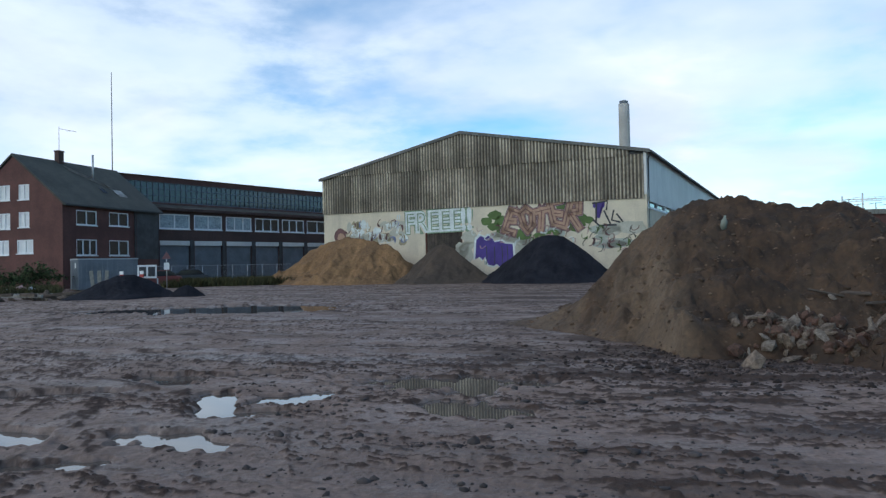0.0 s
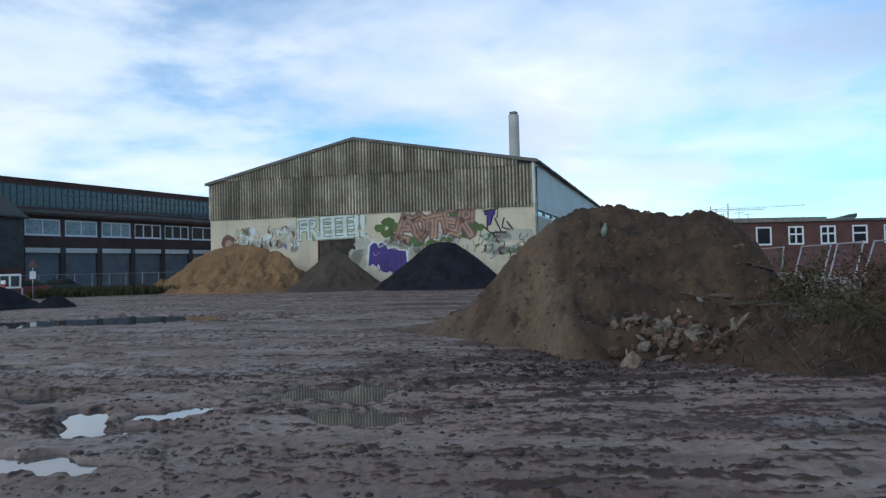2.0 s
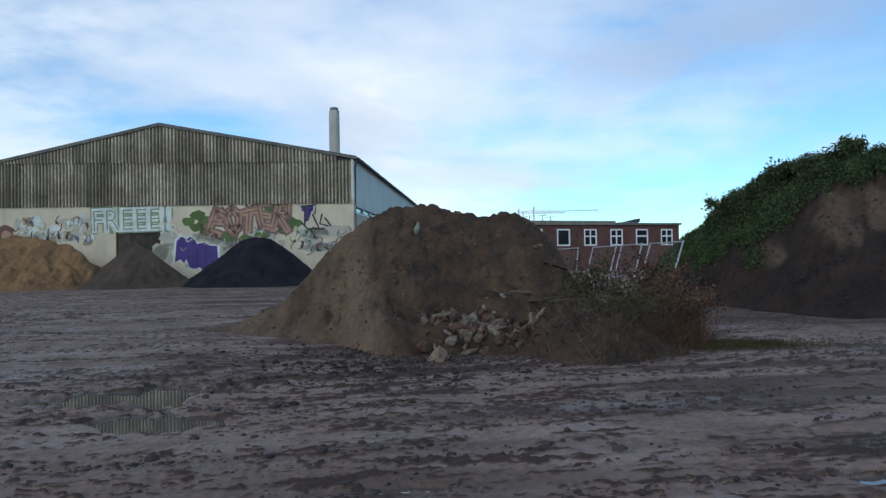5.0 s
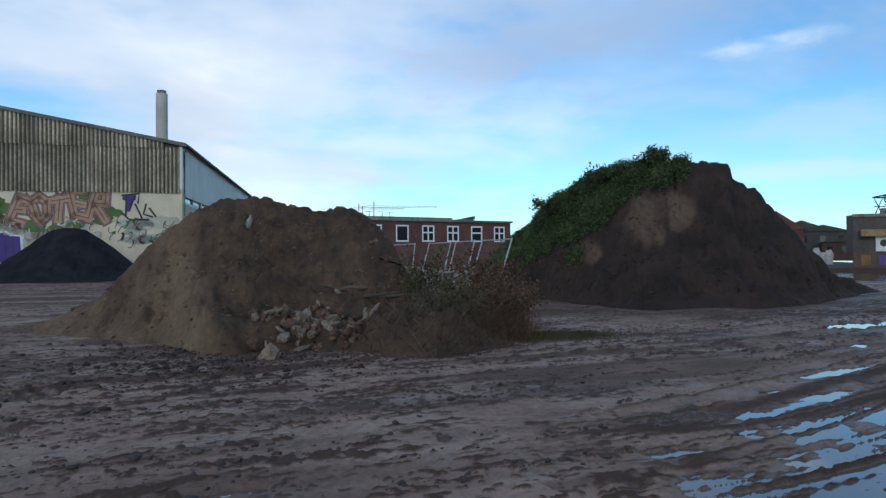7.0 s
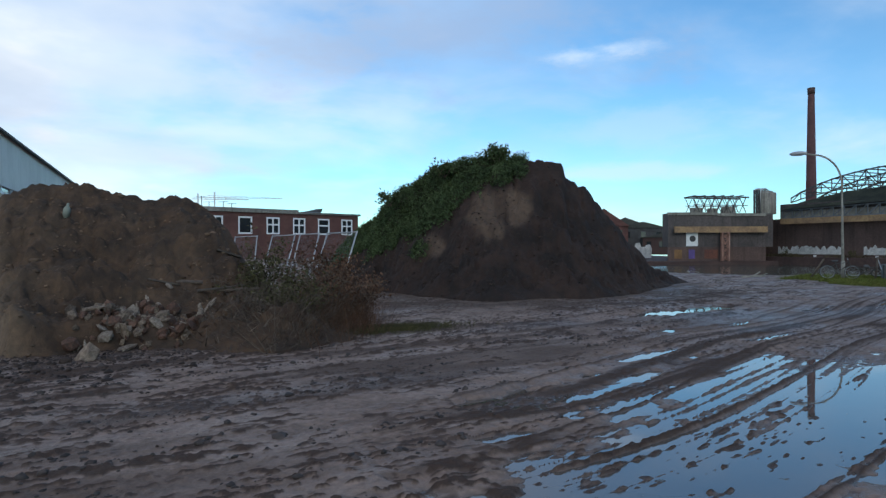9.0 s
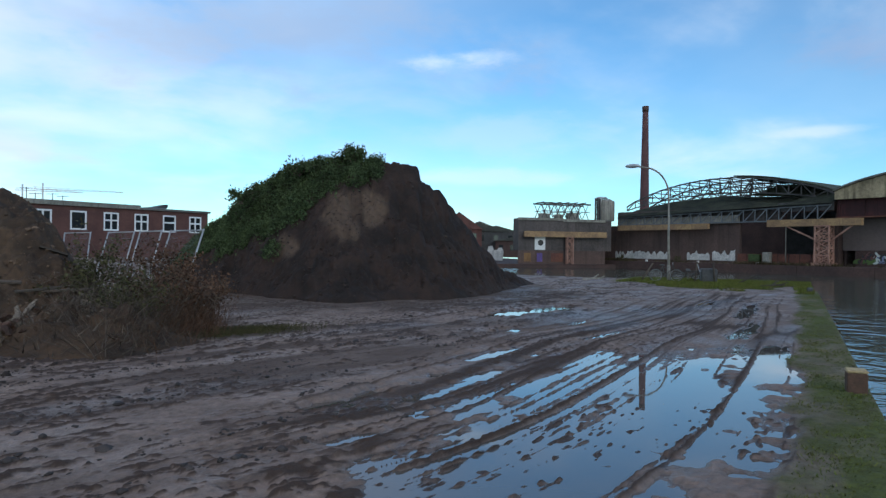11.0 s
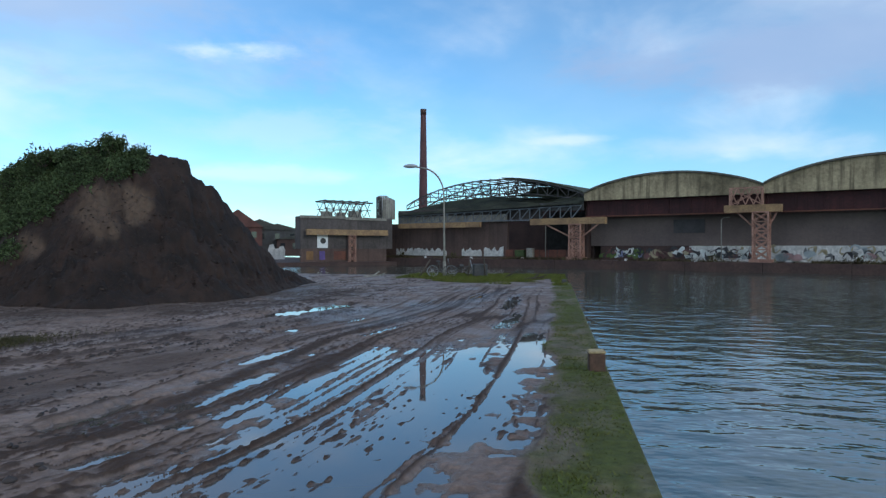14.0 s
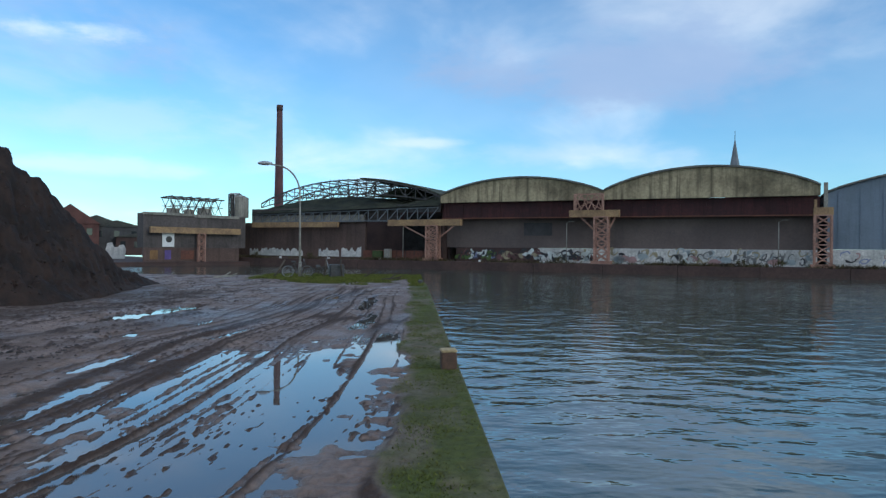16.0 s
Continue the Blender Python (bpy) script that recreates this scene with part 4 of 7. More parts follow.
part("chimney", boxes((4.6, 5.2, 5.0, 5.5, 11.2, 12.95), (4.55, 5.25, 4.95, 5.55, 12.95, 13.08)), DARK_BRICK, house)
tube("flue_pipe", ((7.1, 3.4, 10.0), (7.1, 3.4, 12.9)), (0.09, 0.09), GALV, house)
tube("aerial_mast", ((4.9, 5.25, 12.9), (4.9, 5.25, 15.4)), (0.025, 0.02), STEEL, house, 6)
part("aerial_boom", beam(beam(bmesh.new(), (4.9, 5.2, 15.2), (6.4, 4.6, 15.1), 0.03), (5.8, 4.4, 15.1), (5.9, 5.3, 15.15), 0.02), STEEL, house)


def on_roof(x, y0, y1, lift):
    return [(x, y, HE - 0.03 + (y + 0.35) / (HW / 2 + 0.35) * (HR + 0.25 - HE) + lift) for y in (y0, y1)]


for x0, x1, y0, y1 in ((8.2, 9.3, 1.2, 2.1), (6.4, 7.0, 1.5, 2.1)):
    bm = bmesh.new()
    p = [bm.verts.new(v) for v in (*on_roof(x0, y0, y1, 0.06), *reversed(on_roof(x1, y0, y1, 0.06)))]
    bm.faces.new(p)
    bmesh.ops.solidify(bm, geom=bm.faces[:], thickness=0.08)
    part("roof_window", bm, GLASS if x0 < 8 else WHITE_SHEET, house)
bm = bmesh.new()
p = [bm.verts.new(v) for v in (*on_roof(4.9, 4.2, 4.9, 0.03), *reversed(on_roof(8.4, 1.9, 2.6, 0.03)))]
bm.faces.new(p)
bmesh.ops.solidify(bm, geom=bm.faces[:], thickness=0.05)
part("roof_patch", bm, CONCRETE, house)
tube("downpipe", ((8.75, -0.08, 0), (8.75, -0.08, HE - 0.1)), (0.06, 0.06), STEEL, house)
part("slate_panel", boxes((9.0, HL, -0.03, -0.002, 2.6, 7.35)), STEEL, house)
part("gutter", boxes((-0.1, HL + 0.2, -0.47, -0.352, HE - 0.2, HE - 0.06)), STEEL, house)

# depot hall
D0, D1 = polar(-22.7, 78.0), polar(-11.4, 90.4)
d_turn = math.degrees(math.atan2((D1 - D0).y, (D1 - D0).x))
depot = empty("depot_hall", pose(D0.x, D0.y, 0, 0, 0, d_turn), "long dark brick depot hall with loading doors and a glazed clerestory", "hall")
# sky reflection put into the colour of the first three panes
SKYLIT = material("sky_tinted_pane", (0.34, 0.40, 0.42), (0.26, 0.31, 0.33), rough=0.3, scale=0.6, fine=6.0, bump=0.0)
DL, PITCH = 38.0, 4.17
WINS = [(i * PITCH, i * PITCH + 3.66, 5.88, 7.5) for i in range(9)]
DOORS = [(i * PITCH + 0.05, i * PITCH + 3.6, 0.2, 4.6) for i in range(9)]
part("front_wall", wall_mesh(-1.0, DL, -0.3, 8.0, 0, 0.35, WINS + DOORS), DARK_BRICK, depot)
for k, w in enumerate(WINS):
    window(depot, *w, 0.0, 1, panes=(2, 2, 3, 3, 3, 2, 2, 2, 2)[k], bar=0.13, pane=SKYLIT if k < 3 else None)
for a, b, c, d in DOORS:
    leaf = part("loading_door", boxes((a, b, 0.22, 0.3, c, d)), GREY_METAL, depot)
    for j in range(1, 9):
        z = c + (d - c) * j / 9
        part("door_rib", boxes((a, b, 0.19, 0.218, z - 0.03, z + 0.03)), GREY_METAL, leaf)
    part("door_head", boxes((a, b, -0.04, 0.2, d - 0.5, d)), WHITE_SHEET, depot)
    part("pier", boxes((b + 0.06, b + 0.46, -0.1, 0.0, -0.2, 4.7)), STEEL, depot)
part("eave_board", boxes((-1.0, DL, -0.5, -0.02, 7.82, 8.12)), DARK_BRICK, depot)
bm = bmesh.new()
for v in ((-1.0, -0.5, 8.12), (DL, -0.5, 8.12), (DL, 6.0, 9.1), (-1.0, 6.0, 9.1)):
    bm.verts.new(v)
bm.verts.ensure_lookup_table()
bm.faces.new(bm.verts[:])
bmesh.ops.solidify(bm, geom=bm.faces[:], thickness=0.12)
part("lean_to_roof", bm, ROOF_FIBRE, depot)
CL0, CL1, CZ0, CZ1 = -2.0, 30.0, 9.3, 11.65
part("upper_wall", wall_mesh(-8, DL, 8.6, 12.25, 6.0, 6.35, [(CL0, CL1, CZ0, CZ1)]), BRICK, depot)
clear = part("clerestory", boxes((CL0, CL1, 6.16, 6.2, CZ0, CZ1)), GLASS, depot, "dark glazed clerestory with pale glazing bars")
CLER_BAR = GREY_METAL
for j in range(46):
    xx = CL0 + (CL1 - CL0) * j / 45
    part("glazing_bar", boxes((xx - 0.05, xx + 0.05, 6.06, 6.158, CZ0, CZ1)), CLER_BAR, clear)
for zz in (CZ0 + 0.05, CZ0 + 0.8, CZ0 + 1.6, CZ1 - 0.05):
    part("glazing_rail", boxes((CL0, CL1, 6.08, 6.15, zz - 0.05, zz + 0.05)), CLER_BAR, clear)
bm = bmesh.new()
for v in ((-8, 5.7, 12.28), (DL, 5.7, 12.28), (DL, 16, 13.0), (-8, 16, 13.0)):
    bm.verts.new(v)
bm.verts.ensure_lookup_table()
bm.faces.new(bm.verts[:])
bmesh.ops.solidify(bm, geom=bm.faces[:], thickness=0.2)
part("hall_roof", bm, ROOF_FIBRE, depot)
part("rear_wall", boxes((-8, DL, 15.6, 15.95, -0.3, 12.7)), DARK_BRICK, depot)
part("end_wall", boxes((DL - 0.35, DL - 0.002, 0.36, 15.6, -0.3, 8.6), (-8, -7.65, 6.36, 15.6, -0.3, 12.2), (DL - 0.35, DL - 0.002, 6.36, 15.6, 8.6, 12.2)), DARK_BRICK, depot)


# ---- far bank: halls, quay, chimneys ----
RUIN_BRICK = material("sooty_brown_brick", (0.125, 0.080, 0.066), (0.088, 0.058, 0.050), rough=0.9, scale=0.25, fine=5.0, bump=0.2, streak=0.4, streak_size=2.0)
BOARDING = material("weathered_boarding", (0.105, 0.088, 0.082), (0.070, 0.060, 0.057), rough=0.9, scale=0.3, fine=5.0, bump=0.15, streak=0.4, streak_size=1.5)
MOSS_ROOF = material("mossy_fibre_roof", (0.085, 0.092, 0.060), (0.042, 0.048, 0.036), rough=0.95, scale=0.35, fine=4.0, bump=0.4)
b_turn = math.degrees(math.atan2(-0.891, -0.454))
FAR_Z = 0.2


def bank(s, back=0.0):
    """A place on the far quay: metres along it from its nearest point, and metres behind the hall fronts."""
    f = polar(117.0, 80.0 + back)
    return Vector((f.x - 0.454 * s, f.y - 0.891 * s, FAR_Z))


def bank_pose(s, back=0.0):
    p = bank(s, back)
    return pose(p.x, p.y, p.z, 0, 0, b_turn)


far_quay = empty("far_quay", bank_pose(0), "far quay with a weedy stone wall above the water", "quay", kind="structure")
part("quay_floor", boxes((-71.0, 260, -2.6, 420, -1.0, -0.01)), DARK_BRICK, far_quay)
for i in range(27):
    part("wall_section", boxes((-71 + 8 * i, -71 + 8 * i + 7.97, -2.9, -2.61, -2.2, -0.02), bevel=0.03), DARK_BRICK, far_quay)
LB0, LB1 = polar(68.8, 95.0), polar(76.0, 100.0)
l_turn = math.degrees(math.atan2((LB1 - LB0).y, (LB1 - LB0).x))
part("quay_floor", boxes((-120, 14, -2.0, 300, -1.0, -0.01)), DARK_BRICK, empty("side_quay", pose(LB0.x, LB0.y, -0.35, 0, 0, l_turn), "side quay of dark stone below old buildings", "quay", kind="structure"))
for s in (-60, -52, -44, -30, -22, -8, 2):
    p = bank(s, -2.3)
    bollard = part("mooring_ring_post", boxes((-0.16, 0.16, -0.1, 0.1, -0.5, 0.25), bevel=0.04), WHITE_PAINT)
    bollard.matrix_world = pose(p.x, p.y, 0.2, 0, 0, b_turn)
    tagged(bollard, "small white mooring marker at the edge of the far quay", "mooring post", "mooring markers")


def arch(x, span, rise, spring):
    t = 2 * x / span - 1
    return spring + rise * max(1 - t * t, 0.0) ** 0.9


def arch_band(span, rise, spring, lo, hi, y0, y1, n=26):
    bm = bmesh.new()
    xs = [span * i / n for i in range(n + 1)]
    prism(bm, [(x, arch(x, span, rise, spring) + lo) for x in xs] + [(x, arch(x, span, rise, spring) + hi) for x in reversed(xs)], y0, y1)
    return bm


SOOTY = material("sooty_sheeting", (0.165, 0.126, 0.113), (0.122, 0.094, 0.086), rough=0.9, scale=0.15, fine=5.0, bump=0.1, grain=0.15, streak=0.10, streak_size=3.0)


def vault_hall(s0, span, spring, rise, label):
    h = empty("vaulted_hall", bank_pose(s0), label, "hall", "vaulted halls on the far quay")
    n = 26
    xs = [span * i / n for i in range(n + 1)]
    bm = bmesh.new()
    prism(bm, [(0.02, 7.45), (span - 0.02, 7.45)] + [(x, arch(x, span, rise, spring)) for x in reversed(xs)], 0.0, 0.35)
    part("gable", bm, ASH_CONCRETE, h, "streaked pale concrete gable")
    part("roof", arch_band(span, rise, spring, 0.02, 0.22, -0.25, 45), ROOF_FIBRE, h)
    part("crane_girder", boxes((0.02, span - 0.02, 0.7, 1.2, 5.4, 7.44)), DARK_RUST, h, "dark red steel girder")
    part("girder_flange", boxes((0.02, span - 0.02, 0.45, 0.69, 5.38, 5.52)), RUST, h)
    for k in range(9):
        part("girder_stiffener", boxes((0.3 + (span - 0.6) * k / 8 - 0.06, 0.3 + (span - 0.6) * k / 8 + 0.06, 0.6, 0.69, 5.53, 7.4)), DARK_RUST, h)
    part("rear_wall", boxes((0, span, 2.1, 2.4, 1.76, 7.4)), SOOTY, h, "sooty grey-brown wall sheeting")
    part("side_wall", boxes((0, 0.3, 2.45, 45, 0, spring), (span - 0.3, span, 2.45, 45, 0, spring)), DARK_BRICK, h)
    return h


PLINTH = material("whitewashed_wall", (0.62, 0.60, 0.56), (0.46, 0.45, 0.42), rough=0.9, scale=0.8, fine=6.0, bump=0.1, streak=0.3)
hall_a = vault_hall(-36.4, 20.88, 8.35, 1.95, "vaulted concrete hall with a stained gable over dark red cladding")
hall_b = vault_hall(-15.5, 22.1, 8.45, 2.35, "vaulted concrete hall with a stained gable above a graffiti wall")
part("plinth_wall", boxes((1.5, 12.5, 1.75, 2.08, 0, 1.72)), DARK_BRICK, hall_a)
part("plinth_wall", boxes((12.52, 20.86, 1.75, 2.08, 0, 1.75)), PLINTH, hall_a, "whitewashed low wall")
part("plinth_wall", boxes((0.02, 22.0, 1.75, 2.08, 0, 1.8)), PLINTH, hall_b, "whitewashed low wall")
part("grey_panel", boxes((10.6, 14.2, 2.0, 2.09, 3.3, 4.9)), material("dull_panel", (0.075, 0.07, 0.072), (0.055, 0.052, 0.053), scale=0.8), hall_a)

blue_shed = empty("metal_shed", bank_pose(7.2), "blue-grey sheet metal shed with a shallow curved roof", "shed")
BLUE_SHEET = material("blue_grey_sheet", (0.15, 0.19, 0.235), (0.12, 0.155, 0.19), rough=0.6, scale=0.3, fine=5.0, bump=0.05, grain=0.1, streak=0.2, vary=0.06)
bm = bmesh.new()
n = 20
prism(bm, [(0.1, 1.9), (25, 1.9)] + [(0.1 + 24.9 * (1 - i / n), 7.75 + 2.4 * math.sin(math.pi * min(1, (1 - i / n) * 1.0)) ** 0.85) for i in range(n + 1)], 0.8, 1.2)
part("front_cladding", bm, BLUE_SHEET, blue_shed)
part("plinth_wall", boxes((0.1, 25, 0.6, 1.0, 0, 1.88)), PLINTH, blue_shed)
bm = bmesh.new()
prism(bm, [(25 * i / n, 7.77 + 2.4 * math.sin(math.pi * i / n) ** 0.85) for i in range(n + 1)] + [(25 * (1 - i / n), 7.95 + 2.4 * math.sin(math.pi * i / n) ** 0.85) for i in range(n + 1)], 0.5, 40)
part("roof", bm, ROOF_FIBRE, blue_shed)
part("side_wall", boxes((0.1, 0.4, 1.3, 40, 0, 7.7), (24.7, 25, 1.3, 40, 0, 7.7)), BLUE_SHEET, blue_shed)
for i in range(12):
    part("sheet_rib", boxes((1.0 + 2.0 * i, 1.06 + 2.0 * i, 0.74, 0.8, 1.9, 7.6)), BLUE_SHEET, blue_shed)

# burnt-out hall: bare roof lattice over a brick front
ruin = empty("ruined_hall", bank_pose(-67.0), "ruined hall, bare steel roof lattice above a brick front", "hall")
SP, RI, SPR = 30.5, 3.1, 8.0
for k, y in enumerate((2.0, 7.0, 12.0, 17.0, 22.0)):
    bm = bmesh.new()
    m = 20
    xs = [SP * i / m for i in range(m + 1)]
    top = [Vector((x, y, arch(x, SP, RI, SPR))) for x in xs]
    low = [Vector((x, y, arch(x, SP, RI * 0.55, SPR - 0.5) - 0.1)) for x in xs]
    for i in range(m):
        beam(bm, top[i], top[i + 1], 0.16)
        beam(bm, low[i], low[i + 1], 0.13)
        beam(bm, top[i], low[i], 0.09)
        beam(bm, top[i], low[i + 1], 0.09) if i % 2 else beam(bm, low[i], top[i + 1], 0.09)
    part("arch_truss", bm, STEEL, ruin, "arched steel truss")
for i in range(1, 20):
    x = SP * i / 20
    part("purlin", beam(bmesh.new(), (x, 2, arch(x, SP, RI, SPR) + 0.1), (x, 22, arch(x, SP, RI, SPR) + 0.1), 0.11), STEEL, ruin)
for i in range(0, 12, 2):
    bm = bmesh.new()
    x0, x1 = SP * (i + 1) / 15, SP * (i + 3) / 15
    for y in (2, 12):
        beam(bm, (x0, y, arch(x0, SP, RI, SPR) + 0.1), (x1, y + 10, arch(x1, SP, RI, SPR) + 0.1), 0.06)
    part("wind_brace", bm, STEEL, ruin)
# what is left of the roof, on one side and at the back
bm = bmesh.new()
xs = [SP * (0.56 + 0.44 * i / 10) for i in range(11)]
prism(bm, [(x, arch(x, SP, RI, SPR) + 0.17) for x in xs] + [(x, arch(x, SP, RI, SPR) + 0.32) for x in reversed(xs)], 2.15, 23)
part("roof_remains", bm, MOSS_ROOF, ruin, "sagging remains of a dark mossy roof")
bm = bmesh.new()
vs = [bm.verts.new(v) for v in ((0.0, -0.4, 6.3), (25.0, -0.4, 7.0), (25.0, 6.0, 8.3), (13.0, 6.0, 9.1), (5.0, 6.0, 8.7), (1.0, 3.0, 7.5))]
bm.faces.new(vs)
bmesh.ops.solidify(bm, geom=bm.faces[:], thickness=0.25)
part("canopy_roof", bm, MOSS_ROOF, ruin, "dark moss-grown canopy roof")
bm = bmesh.new()
vs = [bm.verts.new(v) for v in ((25.02, -0.4, 7.0), (30.45, -0.4, 7.1), (30.45, 2.1, 8.2), (27.5, 5.0, 9.35), (24.0, 6.0, 9.95), (21.0, 6.05, 10.1), (17.0, 6.05, 8.95), (25.02, 5.98, 8.35))]
for tri in ((0, 1, 2), (0, 2, 3), (0, 3, 7), (7, 3, 4), (7, 4, 5), (7, 5, 6)):
    bm.faces.new([vs[i] for i in tri])
bmesh.ops.solidify(bm, geom=bm.faces[:], thickness=0.2)
# upright board added to hide the sky gap, standing in for the dark roof underside
part("eaves_board", boxes((24.02, 30.4, 0.2, 0.4, 6.3, 7.35)), STEEL, ruin)
part("fallen_roof", bm, MOSS_ROOF, ruin, "slumped dark roof sheeting")
bm = bmesh.new()
for i in range(20):
    x0, x1 = 0.3 + 30 * i / 20, 0.3 + 30 * (i + 1) / 20
    z0, z1 = 6.2 + 0.7 * i / 20, 6.2 + 0.7 * (i + 1) / 20
    beam(bm, (x0, 0, z0), (x1, 0, z1), 0.13)
    beam(bm, (x0, 0, 5.2), (x1, 0, 5.2), 0.13)
    beam(bm, (x0, 0, 5.2), (x1, 0, z1), 0.09)
    beam(bm, (x0, 0, z0), (x0, 0, 5.2), 0.09)
part("front_lattice", bm, GREY_METAL, ruin, "lattice girder along the front")
part("brick_front", boxes((-7.0, 19.0, 0.6, 1.0, -0.5, 5.1)), RUIN_BRICK, ruin)
part("concrete_band", boxes((-0.3, 19.0, 0.3, 0.59, 5.1, 6.1)), CONCRETE, ruin)
part("upper_wall", boxes((-1.0, 24.0, 1.1, 1.4, 5.1, 7.15)), BOARDING, ruin)
part("yellow_beam", boxes((0.7, 15.4, -0.9, -0.4, 4.35, 5.1)), YELLOW_STEEL, ruin)
part("rear_wall", boxes((0, 16, 24, 24.4, 0, 8.4), (16, SP, 24, 24.4, 0, 9.7), (SP - 0.3, SP, 1.2, 24, 0, 7.5)), DARK_BRICK, ruin)
# dark sheet added across the open bay in place of the shade inside
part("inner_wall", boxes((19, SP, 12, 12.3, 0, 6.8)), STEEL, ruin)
for i in range(9):
    part("fence_rail", boxes((19.2 + 1.3 * i, 20.4 + 1.3 * i, -0.2, -0.14, 0.1, 1.25)), RUST, ruin)
rw = random.Random(6)
for x, w, h in ((-0.9, 9.6, 1.45), (11.4, 3.4, 1.5), (15.2, 3.2, 1.75)):
    n = int(w / 0.28)
    top = [(x + w * k / n, h * rw.choice((1.0, 0.95, 0.9, 0.78, 0.6)) + rw.uniform(-0.08, 0.08)) for k in range(n, -1, -1)]
    bm = bmesh.new()
    prism(bm, [(x, 0.3), (x + w, 0.3)] + top, 0.56, 0.596)
    part("whitewash_patch", bm, PLINTH, ruin)
for x0, x1, z0, z1, m_ in ((21.0, 22.4, 0.0, 1.2, LEAF), (22.8, 23.7, 0.0, 1.45, CONCRETE)):
    part("skip_box", boxes((x0, x1, -0.9, -0.3, z0, z1), bevel=0.05), m_, ruin)


def lattice_tower(bm, x0, x1, y0, y1, z0, z1, steps, w=0.13):
    for x in (x0, x1):
        for y in (y0, y1):
            beam(bm, (x, y, z0), (x, y, z1), w)
    for k in range(steps):
        za, zb = z0 + (z1 - z0) * k / steps, z0 + (z1 - z0) * (k + 1) / steps
        for y in (y0, y1):
            beam(bm, (x0, y, za), (x1, y, zb), w * 0.6)
            beam(bm, (x1, y, za), (x0, y, zb), w * 0.6)
            beam(bm, (x0, y, zb), (x1, y, zb), w * 0.6)
        for x in (x0, x1):
            beam(bm, (x, y0, za), (x, y1, zb), w * 0.6)
            beam(bm, (x, y0, zb), (x, y1, zb), w * 0.6)
    return bm


def quay_crane(s, beam_l, beam_r, zb, lattice, label):
    c = empty("quay_crane", bank_pose(s, -1.6), label, "crane", "rusty gantry supports along the far quay")
    part("foot", boxes((-1.1, 1.1, -0.7, 0.7, 0, 0.35)), PINK_STEEL, c)
    part("tower", lattice_tower(bmesh.new(), -0.75, 0.75, -0.5, 0.5, 0.35, zb, 5, 0.18), PINK_STEEL, c, "faded red lattice tower")
    bm = bmesh.new()
    box(bm, beam_l, beam_r, -0.35, 0.35, zb, zb + 0.8)
    part("beam", bm, YELLOW_STEEL, c, "faded yellow steel beam")
    for a, b in ((-0.75, beam_l * 0.65), (0.75, beam_r * 0.75)):
        part("brace", beam(bmesh.new(), (a, 0, zb - 1.6), (b, 0, zb), 0.16), PINK_STEEL, c)
    if lattice:
        part("top_lattice", lattice_tower(bmesh.new(), lattice[0], lattice[1], -0.4, 0.4, zb + 0.8, lattice[2], 1, 0.12), PINK_STEEL, c)
        bm = bmesh.new()
        for k in range(4):
            xa, xb = [lattice[0] + (lattice[1] - lattice[0]) * j / 4 for j in (k, k + 1)]
            beam(bm, (xa, -0.4, zb + 0.8), (xb, -0.4, lattice[2]), 0.1)
            beam(bm, (xb, -0.4, zb + 0.8), (xa, -0.4, lattice[2]), 0.1)
        part("top_lattice", bm, PINK_STEEL, c)
    return c


quay_crane(-36.7, -6.4, 3.9, 4.45, None, "rusty crane support with a yellow beam and diagonal braces")
quay_crane(-15.4, -3.7, 2.0, 5.35, (-3.1, 0.1, 8.0), "rusty crane tower with a yellow lattice cage on its beam")
end_crane = quay_crane(6.7, -0.85, 0.9, 5.3, None, "rusty crane tower at the end of the vaulted halls")
part("end_post", boxes((0.05, 0.40, -0.2, 0.2, 6.102, 8.6)), CONCRETE, end_crane)
part("end_stub", boxes((-0.80, -0.55, -0.2, 0.2, 6.102, 6.9)), YELLOW_STEEL, end_crane)
for s in (-41.5, -19.7, 2.75):
    p = bank(s, -0.6)
    lamp = empty("quay_lamp", pose(p.x, p.y, p.z, 0, 0, b_turn), "thin pale lamp post on the far quay", "lamp post", "far quay lamps")
    tube("post", ((0, 0, 0), (0, 0, 4.7)), (0.07, 0.05), CONCRETE, lamp, 6)
    tube("arm", ((0, 0, 4.7), (0.4, -0.1, 4.9), (0.9, -0.2, 4.9)), (0.04, 0.035, 0.05), CONCRETE, lamp, 6)

# low works building with tanks and a rooftop frame
works = empty("works_building", pose(LB0.x, LB0.y, -0.35, 0, 0, l_turn), "low dark works building with a yellow crane beam and roof tanks", "building")
part("upper_wall", boxes((0.4, 14.4, 0.3, 2.6, 1.85, 6.2), (6.0, 14.4, 2.6, 12, 0, 6.2)), BOARDING, works, "dark weathered cladding")
part("lower_wall", boxes((0.4, 13.4, 0.2, 0.6, 0, 1.84)), RUIN_BRICK, works)
part("parapet", boxes((0.3, 7.0, 0.15, 0.35, 6.1, 6.45), (7.0, 13.5, 0.15, 0.35, 5.95, 6.3)), CONCRETE, works)
part("yellow_beam", boxes((1.0, 13.3, -0.6, -0.15, 3.75, 4.55)), YELLOW_STEEL, works)
part("beam_tower", lattice_tower(bmesh.new(), 7.3, 8.2, -0.6, -0.1, 0, 3.75, 4, 0.12), PINK_STEEL, works)
sign = part("sign_panel", boxes((2.75, 4.3, 0.12, 0.2, 1.95, 3.85)), WHITE_PAINT, works, "white sign with a dark round mark")
bm = bmesh.new()
bmesh.ops.create_circle(bm, cap_ends=True, radius=0.42, segments=14)
bmesh.ops.transform(bm, matrix=pose(3.6, 0.115, 2.95, 90, 0, 0), verts=bm.verts)
